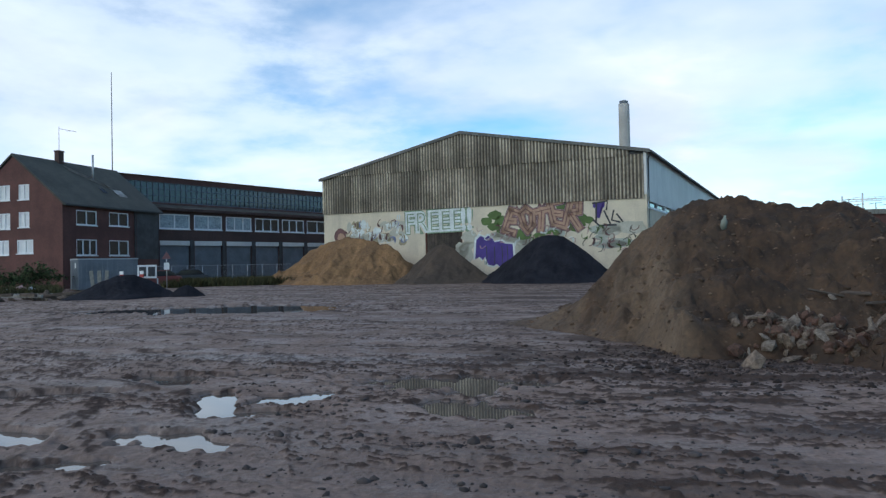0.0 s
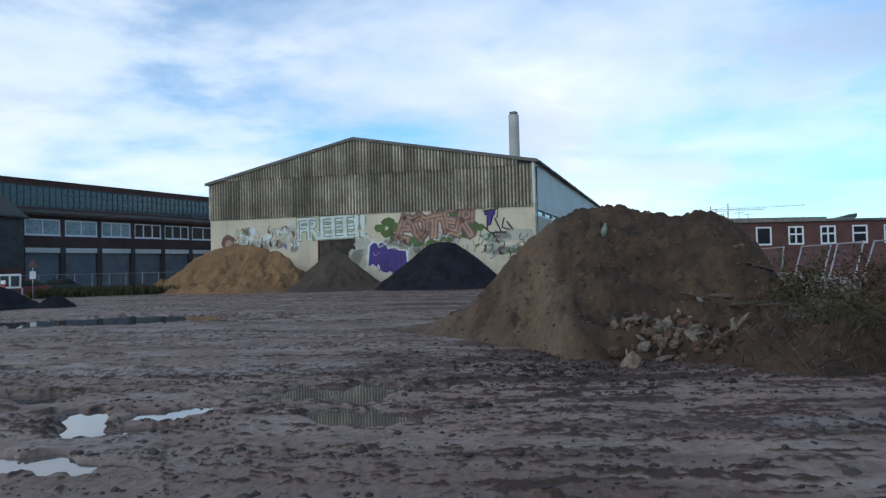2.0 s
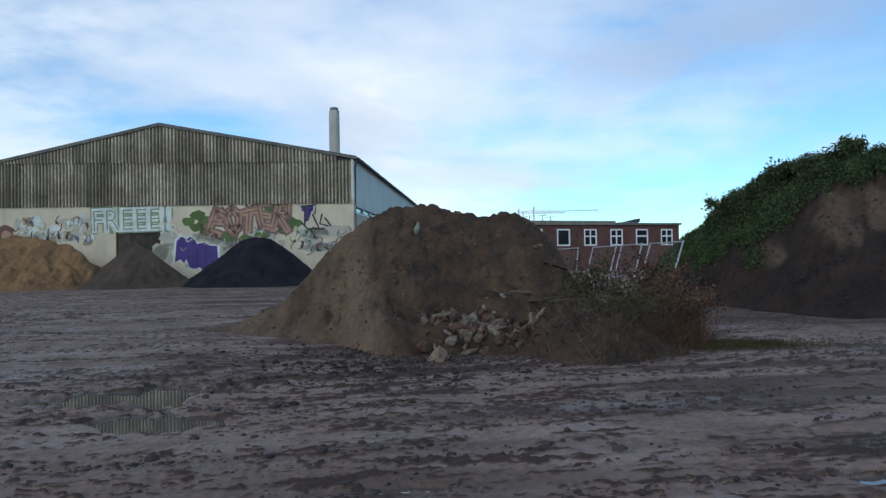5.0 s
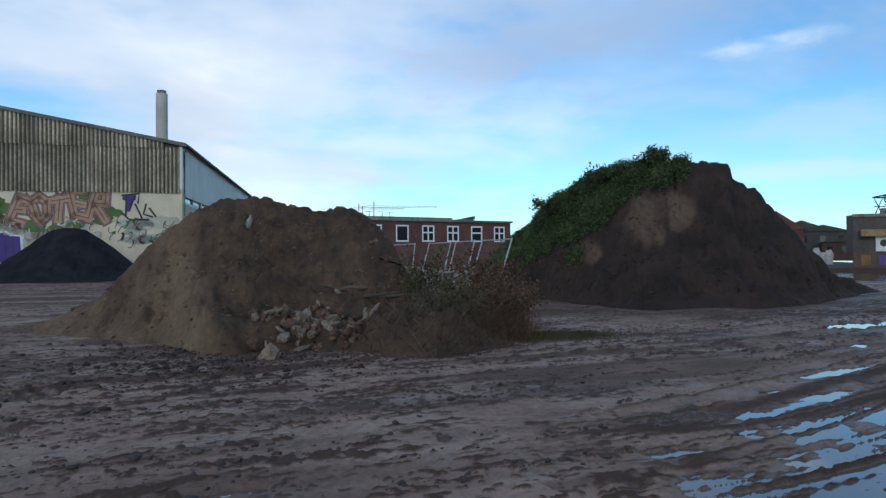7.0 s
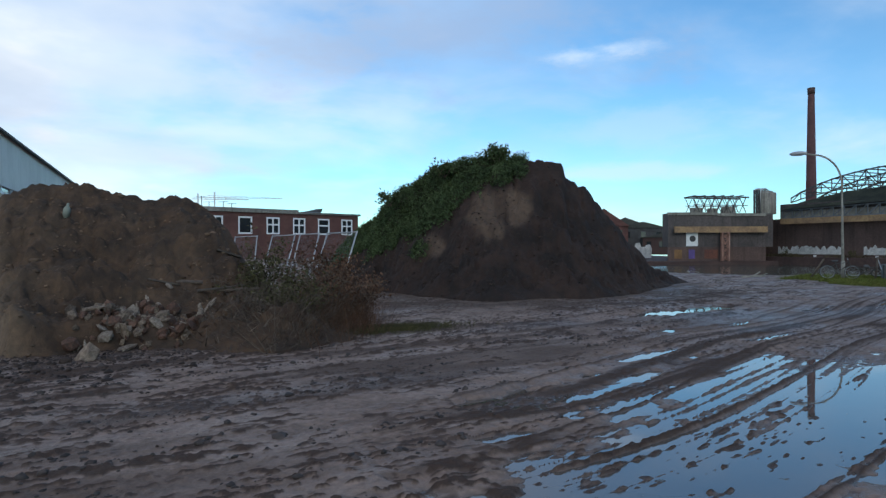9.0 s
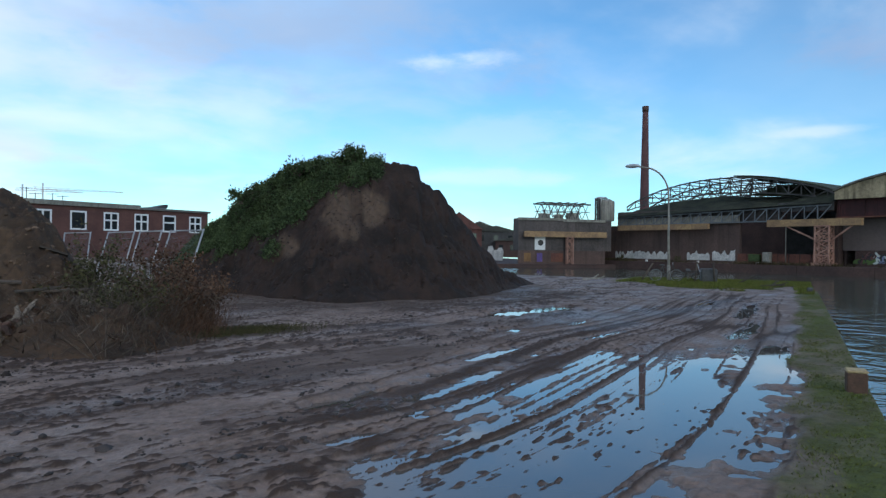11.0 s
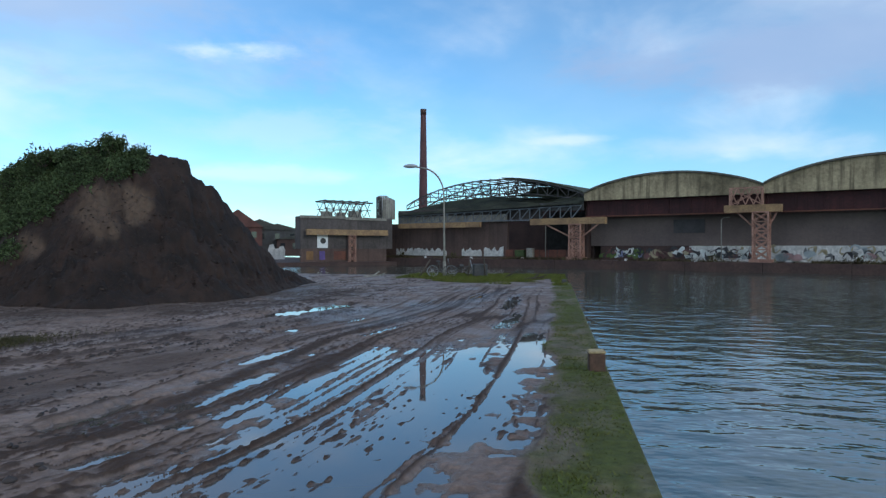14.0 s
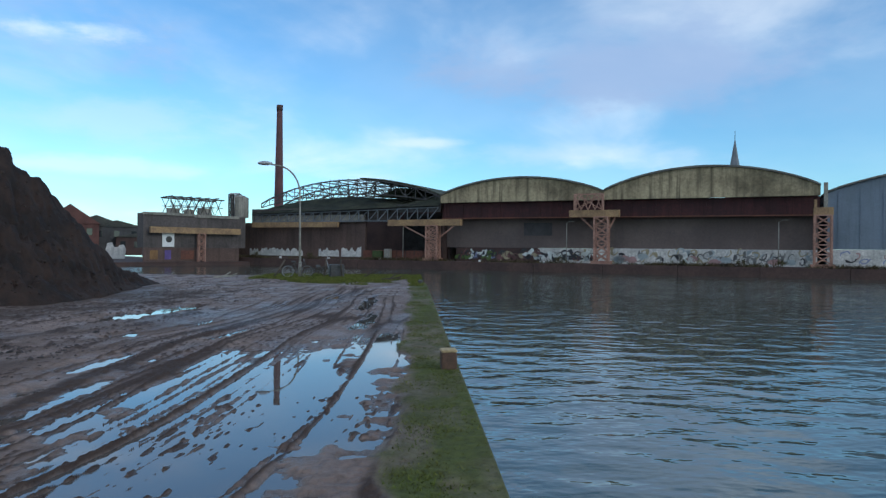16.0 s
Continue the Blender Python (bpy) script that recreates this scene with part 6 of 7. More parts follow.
for i in range(7):
    flat_shape("spray_patch", blob(20.4 + 0.5 * i, 1.9 + 0.15 * i, 0.42, 0.55, rnd), P_WHITE if i % 2 else P_PALE, warehouse, 3)
    flat_shape("spray_line", stroke(squiggle(20.4 + 0.5 * i, 1.9 + 0.15 * i, 0.3, 0.4, rnd, 5), 0.08), P_BLACK, warehouse, 5)
for i in range(34):
    flat_shape("spray_line", stroke(squiggle(rnd.uniform(26.0, 30.6), rnd.uniform(2.2, 4.5), 0.4, 0.35, rnd, 5), 0.06), rnd.choice((P_MAROON, P_BLACK, P_PINK, P_GREEN)), warehouse, 6)
for i in range(36):
    flat_shape("spray_line", stroke(squiggle(rnd.uniform(15.3, 26.0), rnd.uniform(3.0, 4.6), 0.35, 0.3, rnd, 5), 0.06), rnd.choice((P_PINK, P_MAROON, P_WHITE)), warehouse, 6)

# graffiti on the far walls
rnd = random.Random(9)
P_GREY = paint("grey_spray", (0.20, 0.20, 0.195))
for i in range(70):
    x = rnd.uniform(1.9, 20.5)
    dark_side = x < 12.5
    flat_shape("spray_patch", blob(x, 0.85 + rnd.uniform(-0.35, 0.35), rnd.uniform(0.2, 0.75), rnd.uniform(0.2, 0.5), rnd, 11, 0.55), rnd.choice((P_GREEN, P_BLUE, P_BLACK, P_GREEN, P_MAROON, P_WHITE) if x < 7 else (P_OCHRE, P_MAROON, P_BLACK, P_OCHRE, P_WHITE)) if dark_side else rnd.choice((P_PALE, P_WHITE, P_BLACK, P_OCHRE)), hall_a, 1 + i % 8, 1.746)
for i in range(60):
    flat_shape("spray_line", stroke(squiggle(rnd.uniform(0.6, 21.4), rnd.uniform(0.4, 1.5), 0.55, 0.45, rnd, 6), 0.12), rnd.choice((P_GREY, P_BLACK, P_PALE, P_GREY, P_OCHRE)), hall_b, 1 + i % 3, 1.746)
for i in range(40):
    flat_shape("spray_line", stroke(squiggle(rnd.uniform(2.2, 20.3), rnd.uniform(0.4, 1.3), 0.6, 0.4, rnd, 6), rnd.uniform(0.07, 0.16)), rnd.choice((P_BLACK, P_WHITE, P_BLACK, P_MAROON)), hall_a, 9 + i % 3, 1.746)
for i in range(12):
    flat_shape("spray_patch", blob(rnd.uniform(0.6, 21.4), rnd.uniform(0.3, 0.9), 0.6, 0.35, rnd), rnd.choice((P_PALE, P_WHITE, P_PINK)), hall_b, 4, 1.746)
for i in range(14):
    flat_shape("spray_line", stroke(squiggle(rnd.uniform(0.8, 14), rnd.uniform(0.4, 1.4), 0.6, 0.4, rnd, 5), 0.12), rnd.choice((P_BLACK, P_BLUE, P_PINK)), blue_shed, 1 + i % 3, 0.596)


# ---- plants ----
def leaves(name, pts, nrm, size, mat, parent, seed, long=1.5, flat=0.5):
    """Many small leaves at pts, roughly facing nrm, as one mesh."""
    g = np.random.default_rng(seed)
    n = len(pts)
    a = nrm + flat * g.normal(size=(n, 3))
    a /= np.linalg.norm(a, axis=1)[:, None]
    t = np.cross(a, g.normal(size=(n, 3)))
    t /= np.linalg.norm(t, axis=1)[:, None]
    b = np.cross(a, t)
    s = (size * g.uniform(0.6, 1.35, n))[:, None]
    quad = np.stack([pts - t * s * 0.5 * long, pts - b * s * 0.42 + a * s * 0.12, pts + t * s * 0.5 * long, pts + b * s * 0.42 + a * s * 0.12], 1).reshape(-1, 3)
    idx = np.arange(4 * n).reshape(n, 4)
    me = bpy.data.meshes.new(name)
    me.vertices.add(4 * n)
    me.vertices.foreach_set("co", quad.ravel())
    me.loops.add(4 * n)
    me.loops.foreach_set("vertex_index", idx.ravel())
    me.polygons.add(n)
    me.polygons.foreach_set("loop_start", np.arange(0, 4 * n, 4))
    me.update(calc_edges=True)
    me.materials.append(mat)
    ob = new(name, me)
    ob.parent = parent
    return ob


def blades(name, base, height, width, mat, seed, parent=None, lean=0.35):
    """Upright grass or twig blades: one narrow triangle each."""
    g = np.random.default_rng(seed)
    n = len(base)
    ang = g.uniform(0, 2 * math.pi, n)
    side = np.stack([np.cos(ang), np.sin(ang), np.zeros(n)], 1) * (width * g.uniform(0.6, 1.4, n))[:, None]
    h = (height * g.uniform(0.5, 1.3, n))[:, None]
    tip = base + np.concatenate([g.normal(size=(n, 2)) * lean, np.ones((n, 1))], 1) * h
    tri = np.stack([base - side, base + side, tip], 1).reshape(-1, 3)
    me = bpy.data.meshes.new(name)
    me.vertices.add(3 * n)
    me.vertices.foreach_set("co", tri.ravel())
    me.loops.add(3 * n)
    me.loops.foreach_set("vertex_index", np.arange(3 * n))
    me.polygons.add(n)
    me.polygons.foreach_set("loop_start", np.arange(0, 3 * n, 3))
    me.update(calc_edges=True)
    me.materials.append(mat)
    ob = new(name, me)
    ob.parent = parent
    return ob


# brambles over the top and flank of the hill
g = np.random.default_rng(31)
L, D, X, Y, Z = HILL
edge = np.interp(L, (-7.5, -4.3, -2.4, -0.4, 0.9, 1.3), (1.0, 1.65, 2.55, 3.85, 4.2, 9.0)) + 0.3 * vnoise(L * 1.5, D * 1.5, 5) + 0.2 * vnoise(L * 4, D * 4, 6)
dens = smooth01(Z - edge, -0.15, 0.2)
dens = np.maximum(dens, 0.5 * (np.hypot((L + 3.0) / 0.35, (Z - 1.5) / 0.35) < 1))
dens = np.where(D > 4.5, 0.0, dens)
flat = (dens / dens.sum()).ravel()
pick = g.choice(flat.size, 110000, p=flat)
lift = np.abs(g.normal(size=len(pick))) * 0.06 + 0.07 * (1 + vnoise(X.ravel()[pick] * 1.5, Z.ravel()[pick] * 1.5 + Y.ravel()[pick], 12))
pts = np.stack([X.ravel()[pick], Y.ravel()[pick], Z.ravel()[pick] + lift], 1) + g.normal(size=(len(pick), 3)) * 0.07
nrm = np.tile(np.array([-0.55, -0.4, 0.7]), (len(pick), 1))
ivy = leaves("bramble_cover", pts, nrm, 0.055, LEAF, None, 3, flat=0.8)
tagged(ivy, "dense green brambles creeping over the spoil heap", "brambles", kind="stuff")


def shrub(name, base, height, spread, mat, label, seed, leaf=0.06, count=900, stems=16):
    g2 = np.random.default_rng(seed)
    s = empty(name, pose(*base), label, "shrub")
    bm = bmesh.new()
    tips = []
    for i in range(stems):
        ang, r = g2.uniform(0, 6.28), spread * g2.uniform(0.2, 1.0)
        p0 = Vector((g2.normal() * 0.12 * spread, g2.normal() * 0.12 * spread, -0.1))
        p2 = Vector((r * math.cos(ang), r * math.sin(ang), height * g2.uniform(0.55, 1.05) * (1 - 0.35 * r / spread)))
        p1 = p0.lerp(p2, 0.55) + Vector((0, 0, 0.18 * height))
        beam(bm, p0, p1, 0.022, sides=3)
        beam(bm, p1, p2, 0.013, sides=3)
        for k in range(5):
            q = p1.lerp(p2, g2.uniform(0, 1))
            e = q + Vector(g2.normal(size=3)) * 0.2 * spread
            beam(bm, q, e, 0.008, sides=3)
            tips.append((q, e))
        tips.append((p1, p2))
        tips.append((p0, p1))
    count = int(count * 1.1)
    leaf = leaf * 0.7
    part("twig_framework", bm, TWIG, s)
    rows = np.array([list(a.lerp(b, t)) for a, b in (tips[i] for i in g2.integers(0, len(tips), count)) for t in (g2.uniform(0.1, 1.05),)])
    rows = rows + g2.normal(size=rows.shape) * 0.07
    rows = rows[rows[:, 2] > 0.0]
    leaves("foliage", rows, np.tile(np.array([-0.3, -0.3, 0.8]), (len(rows), 1)), leaf, mat, s, seed, long=2.0, flat=1.0)
    return s


TOP = (("dry_shrub", (34.8, 12.6), 0.75, 0.6, TWIG, "tangle of bare grey twigs and dead stalks", 600, 0.05), ("dry_shrub", (36.3, 12.4), 0.9, 0.7, TWIG, "bare grey-brown bush at the edge of the rubble", 800, 0.05),
       ("green_shrub", (38.0, 12.9), 1.05, 0.75, GREEN_WEED, "ragged green and brown bush by the fence", 900, 0.055), ("green_shrub", (39.8, 12.9), 1.5, 0.85, GREEN_WEED, "ragged olive bush by the fence", 900, 0.055),
       ("brown_shrub", (41.6, 13.4), 1.55, 0.9, DRY_LEAF, "rust-brown withered weeds by the fence", 1000, 0.055), ("brown_shrub", (43.4, 14.0), 1.4, 0.9, DRY_LEAF, "rust-brown withered weeds beside the fence post", 900, 0.055),
       ("brown_shrub", (44.6, 15.2), 1.2, 0.8, DRY_LEAF, "low withered weeds at the foot of the spoil heap", 1100, 0.055), ("green_shrub", (37.2, 14.3), 2.0, 1.1, GREEN_WEED, "taller weeds behind the rubble", 1500, 0.06),
       ("dry_shrub", (35.2, 14.6), 1.7, 0.9, TWIG, "withered stalks behind the rubble heap", 900, 0.05), ("brown_shrub", (40.6, 15.5), 2.1, 1.1, DRY_LEAF, "withered weeds growing through the fence", 1500, 0.06),
       ("brown_shrub", (42.6, 16.4), 2.0, 1.1, DRY_LEAF, "withered weeds behind the fence", 1300, 0.06))
for k, (nm, (a_, d_), h_, r_, m_, lab, cnt, lf) in enumerate(TOP):
    p = polar(a_, d_)
    shrub(nm, (p.x, p.y, 0.0), h_, r_, m_, lab, 200 + k, lf, cnt)
p = HILL_C[0] - 0.3, HILL_C[1] + 0.2
shrub("bramble_bush", (HILL_C[0] - 0.2, HILL_C[1] + 0.1, 5.05), 0.62, 0.75, LEAF, "leafy bramble bush on the crest of the spoil heap", 260, 0.10, 800, 12)
shrub("bramble_bush", (HILL_C[0] - 1.4, HILL_C[1] + 1.8, 4.5), 0.5, 0.7, LEAF, "leafy bramble on the crest of the spoil heap", 261, 0.10, 600, 10)
shrub("bramble_bush", (HILL_C[0] - 2.4, HILL_C[1] + 3.9, 3.4), 0.5, 0.7, LEAF, "leafy bramble on the flank of the spoil heap", 262, 0.10, 600, 10)

g = np.random.default_rng(51)
a_, d_ = np.radians(g.normal(41.8, 1.9, 3600)), g.normal(14.2, 1.0, 3600)
tagged(blades("dry_stalks", np.stack([d_ * np.sin(a_), d_ * np.cos(a_), np.zeros(3600)], 1), 0.75, 0.0045, DRY_LEAF, 52, lean=0.7), "tall rust-brown withered stalks along the fence", "weeds", kind="stuff")
a_, d_ = np.radians(g.normal(38.4, 1.3, 2600)), g.normal(13.6, 0.9, 2600)
tagged(blades("dry_stalks", np.stack([d_ * np.sin(a_), d_ * np.cos(a_), np.zeros(2600)], 1), 0.95, 0.006, TWIG, 53, lean=0.9), "bare grey stalks at the edge of the rubble", "weeds", kind="stuff")

L, D, X, Y, Z = MOUND
ok = np.flatnonzero((Z > 0.05).ravel() & (D < 0.3).ravel())
pick = g.choice(ok, 420)
tagged(blades("dead_roots", np.stack([X.ravel()[pick], Y.ravel()[pick], Z.ravel()[pick] - 0.02], 1), 0.22, 0.012, TWIG, 54, lean=1.3), "broken roots and twigs sticking out of the dark mound", "roots", kind="stuff")

# turf on the quay, on the spit and beside the heap
g = np.random.default_rng(41)
qx = 2.5 + 32 * g.uniform(0, 1, 40000) ** 1.7
qy = QUAY_Y + 0.02 + 1.15 * g.uniform(0, 1, len(qx))
keep = turf_mask(qx, qy) * (0.55 + 0.45 * vnoise(qx * 2.2, qy * 2.2, 55)) > g.uniform(0.1, 0.9, len(qx))
qx, qy = qx[keep], qy[keep]
tagged(blades("quay_turf", np.stack([qx, qy, np.full(len(qx), 0.01)], 1), 0.024, 0.006, GRASS, 42, lean=0.8), "short mossy grass along the quay edge", "grass", kind="stuff")
qx, qy = g.uniform(31, 43, 26000), g.uniform(-0.9, 8.4, 26000)
keep = (turf_mask(qx, qy) > 0.5) & (qx < 43.2)
qx, qy = qx[keep], qy[keep]
tagged(blades("spit_grass", np.stack([qx, qy, np.full(len(qx), 0.01)], 1), 0.12, 0.016, GRASS, 43), "rough green grass on the end of the quay", "grass", kind="stuff")
qa, qb = g.normal(0, 0.80, 12000), g.normal(0, 0.32, 12000)
qx, qy = 9.9 + 0.927 * qa + 0.375 * qb, 9.5 + 0.927 * qb - 0.375 * qa
tagged(blades("grass_patch", np.stack([qx, qy, np.full(len(qx), 0.01)], 1), 0.075, 0.007, GREEN_WEED, 44), "patch of fresh grass in front of the weeds", "grass", kind="stuff")
a_, d_ = np.radians(g.uniform(-22.5, -12.5, 9000)), g.uniform(60, 66, 9000)
tagged(blades("weed_strip", np.stack([d_ * np.sin(a_), d_ * np.cos(a_), np.zeros(9000)], 1), 0.7, 0.05, GREEN_WEED, 45), "tall green weeds along the far edge of the yard", "weeds", kind="stuff")
a_, d_ = np.radians(g.uniform(-36, -29.5, 7000)), g.uniform(50, 58, 7000)
tagged(blades("weed_strip", np.stack([d_ * np.sin(a_), d_ * np.cos(a_), np.zeros(7000)], 1), 0.6, 0.05, GREEN_WEED, 46), "tall weeds in front of the brick house", "weeds", kind="stuff")
for k, (a_, d_, h_, r_) in enumerate(((-31.2, 60, 2.3, 1.6), (-30.4, 61, 2.5, 1.7), (-32.4, 59, 1.8, 1.5))):
    p = polar(a_, d_)
    shrub("hedge_bush", (p.x, p.y, 0.0), h_, r_, LEAF, "dark green bush in front of the brick house", 270 + k, 0.16, 900)
for k, s in enumerate((-64, -55, -20, -7, -1, 3)):
    p = bank(s, -2.3)
    shrub("quay_weed", (p.x, p.y, 0.1), 1.1, 0.9, GREEN_WEED, "scrubby weeds growing on the far quay wall", 290 + k, 0.12, 260, 8)

fs = g.uniform(-70, 60, 16000)
fs = fs[vnoise(fs * 0.25, fs * 0, 77) + 0.4 * vnoise(fs * 1.1, fs * 0, 78) > g.uniform(-0.9, 0.5, len(fs))]
fb = g.uniform(-2.85, -1.2, len(fs))
f0 = polar(117.0, 80.0)
u0 = polar(117.0, 1.0)
tagged(blades("quay_fringe", np.stack([f0.x + u0.x * fb - 0.454 * fs, f0.y + u0.y * fb - 0.891 * fs, np.full(len(fs), 0.12)], 1), 0.45, 0.05, DRY_WEED, 48, lean=0.7), "ragged olive and brown weeds along the edge of the far quay", "weeds", kind="stuff")


# ---- rubble on the front heap ----
def heap_z(x, y, pack, centre, azimuth):
    f = (math.sin(radians(azimuth)), math.cos(radians(azimuth)))
    l = (x - centre[0]) * f[1] - (y - centre[1]) * f[0]
    d = (x - centre[0]) * f[0] + (y - centre[1]) * f[1]
    Lg, Dg, Zg = pack[0], pack[1], pack[4]
    i = int(np.clip(round((l - Lg[0, 0]) / (Lg[1, 0] - Lg[0, 0])), 0, Lg.shape[0] - 1))
    j = int(np.clip(round((d - Dg[0, 0]) / (Dg[0, 1] - Dg[0, 0])), 0, Dg.shape[1] - 1))
    return max(float(Zg[i, j]), 0.0)


def stone_mesh(seed, sx, sy, sz, jag=0.34):
    r = random.Random(seed)
    bm = bmesh.new()
    bmesh.ops.create_icosphere(bm, subdivisions=1, radius=0.5)
    for v in bm.verts:
        d = v.co.normalized()
        k = 0.5 * max(abs(d.x), abs(d.y), abs(d.z)) ** -0.75
        v.co = Vector((d.x * k * sx, d.y * k * sy, d.z * k * sz)) * (1 + r.uniform(-jag, jag) * 0.6)
    me = bpy.data.meshes.new("stone")
    bm.to_mesh(me)
    bm.free()
    return me


SHAPES = [stone_mesh(300 + k, *d) for k, d in enumerate(((1, 0.8, 0.6), (1.2, 0.6, 0.5), (0.9, 0.9, 0.75), (1.6, 0.5, 0.35), (1, 0.7, 0.9), (1.4, 0.8, 0.3)))]
STONES = []
for mat in (RUBBLE, RUBBLE_RED):
    row = []
    for me in SHAPES:
        c = me.copy()
        c.materials.append(mat)
        row.append(c)
    STONES.append(row)
PALE_STONE = [me.copy() for me in SHAPES]
for me in PALE_STONE:
    me.materials.append(material("pale_rubble", (0.29, 0.235, 0.185), (0.15, 0.115, 0.088), rough=0.9, scale=6.0, fine=25.0, bump=0.3, vary=0.2))


def put_stone(me, x, y, z, size, r, label, group):
    ob = new("rubble_stone", me)
    ob.matrix_world = Matrix.LocRotScale((x, y, z), Euler((r.uniform(-1.2, 1.2), r.uniform(-1.2, 1.2), r.uniform(0, 6.28))), (size,) * 3)
    return tagged(ob, label, "stone", group)


r = random.Random(17)
for k in range(300):
    l_, d_ = r.gauss(0.8, 0.62), -r.triangular(3.3, 5.1, 4.4)
    if not -0.7 < l_ < 2.6:
        continue
    f = (math.sin(radians(HEAP_AZ)), math.cos(radians(HEAP_AZ)))
    x, y = HEAP_C[0] + l_ * f[1] + d_ * f[0], HEAP_C[1] - l_ * f[0] + d_ * f[1]
    size = min(0.085 + r.expovariate(1 / 0.065), 0.27)
    kind = r.random()
    me = r.choice(PALE_STONE) if kind < 0.13 else r.choice(STONES[1]) if kind < 0.50 else r.choice(STONES[0])
    lab = "pale lump of broken concrete on the earth heap" if kind < 0.13 else "broken red brick on the earth heap" if kind < 0.50 else "rough grey-brown rubble stone on the earth heap"
    put_stone(me, x, y, heap_z(x, y, HEAP, HEAP_C, HEAP_AZ) + size * r.uniform(0.1, 0.6), size, r, lab, "rubble on the earth heap")
# the few large pale ones
for t_az, t_sl, size, m_ in ((29.8, -0.056, 0.22, 0), (30.0, -0.09, 0.17, 2), (32.9, -0.083, 0.34, 5), (28.6, -0.105, 0.30, 3), (26.6, -0.09, 0.26, 1), (25.4, -0.112, 0.3, 5), (30.2, -0.115, 0.15, 0), (27.6, -0.08, 0.2, 1), (28.2, -0.075, 0.22, 3)):
    for step in np.arange(10.0, 17.0, 0.05):
        p = polar(t_az, step, 1.7 + t_sl * step)
        if p.z <= heap_z(p.x, p.y, HEAP, HEAP_C, HEAP_AZ):
            break
    put_stone(PALE_STONE[m_], p.x, p.y, p.z + 0.03, 0.75 * size, r, "large pale block of broken concrete on the earth heap", "rubble on the earth heap")
p = polar(24.4, 11.2)
put_stone(STONES[0][2], p.x, p.y, 0.10, 0.36, r, "large dark earth-covered boulder at the foot of the heap", "rubble on the earth heap")
# loose clods scattered over the heaps and the yard
base_ico = bmesh.new()
bmesh.ops.create_icosphere(base_ico, subdivisions=1, radius=1.0)
ico_v = np.array([v.co[:] for v in base_ico.verts])
ico_f = [[v.index for v in f.verts] for f in base_ico.faces]
base_ico.free()


def clods(name, pts, size, mat, seed, label):
    g2 = np.random.default_rng(seed)
    n = len(pts)
    s = size * (0.4 + g2.exponential(0.5, n))
    v = ico_v[None] * (1 + 0.25 * g2.normal(size=(n, len(ico_v), 1))) * np.stack([s, s * g2.uniform(0.6, 1, n), s * g2.uniform(0.4, 0.8, n)], 1)[:, None, :] + pts[:, None, :]
    f = (np.array(ico_f)[None] + (np.arange(n) * len(ico_v))[:, None, None]).reshape(-1, 3)
    me = bpy.data.meshes.new(name)
    me.vertices.add(n * len(ico_v))
    me.vertices.foreach_set("co", v.ravel())
    me.loops.add(f.size)
    me.loops.foreach_set("vertex_index", f.ravel())
    me.polygons.add(len(f))
    me.polygons.foreach_set("loop_start", np.arange(0, f.size, 3))
    me.update(calc_edges=True)
    me.materials.append(mat)
    return tagged(new(name, me), label, "clods", kind="stuff")


CLOD_SOIL = material("loose_soil", (0.150, 0.095, 0.060), (0.080, 0.050, 0.032), rough=0.95, scale=3.0, fine=20.0, bump=0.3, island=0.4)
CLOD_MUD = material("mud_clods", (0.062, 0.046, 0.040), (0.038, 0.029, 0.026), rough=0.7, scale=3.0, fine=20.0, bump=0.3, island=0.35)
CLOD_DARK = material("dark_clods", (0.046, 0.030, 0.023), (0.026, 0.018, 0.015), rough=0.95, scale=3.0, fine=20.0, bump=0.3, island=0.35)
g = np.random.default_rng(61)
L, D, X, Y, Z = HEAP
ok = np.flatnonzero((Z > 0.05).ravel() & (D < 0.6).ravel())
pick = g.choice(ok, 2200)
clods("soil_clods", np.stack([X.ravel()[pick], Y.ravel()[pick], Z.ravel()[pick]], 1), 0.026, CLOD_SOIL, 62, "loose clods and pebbles on the brown earth heap")
a_, d_ = np.radians(g.normal(21, 7, 2600)), g.normal(11.8, 1.4, 2600)
px, py = d_ * np.sin(a_), d_ * np.cos(a_)
clods("soil_clods", np.stack([px, py, mud_height(px, py)], 1), 0.024, CLOD_DARK, 63, "loose clods of earth spilled before the heap")
L, D, X, Y, Z = HILL
ok = np.flatnonzero((Z > 0.05).ravel() & (D < 0.6).ravel())
pick = g.choice(ok, 4500)
clods("soil_clods", np.stack([X.ravel()[pick], Y.ravel()[pick], Z.ravel()[pick]], 1), 0.026, CLOD_DARK, 64, "loose clods and stones on the dark spoil heap")
# rows of clods thrown up along the wheel tracks
u_ = g.uniform(-3, 12, 8000)
row_ = g.integers(0, 26, 8000)
va_ = 1.2 + 0.36 * row_ + 0.05 * g.normal(size=8000)
py = va_ + 0.28 * np.logaddexp(0, (6.5 - u_) * 1.1) / 1.1
keep = (vnoise(u_ * 0.55, row_ * 7.7, 97) > 0.12) & (hollow(u_, py) > -0.01) & (np.hypot(u_, py) > 3.2) & (py < 11.5)
px, py = u_[keep], py[keep]
clods("track_clods", np.stack([px, py, mud_height(px, py)], 1), 0.022, CLOD_MUD, 66, "rows of dark mud clods thrown up beside wheel tracks")
a_, d_ = np.radians(g.uniform(-42, 92, 9000)), 3.2 + 24 * g.uniform(0, 1, 9000) ** 1.6
px, py = d_ * np.sin(a_), d_ * np.cos(a_)
keep = (py > 0.2) & (fbm(px * 0.6, py * 1.1, 19, 3) > -0.1) & (hollow(px, py) > -0.01)
px, py = px[keep], py[keep]
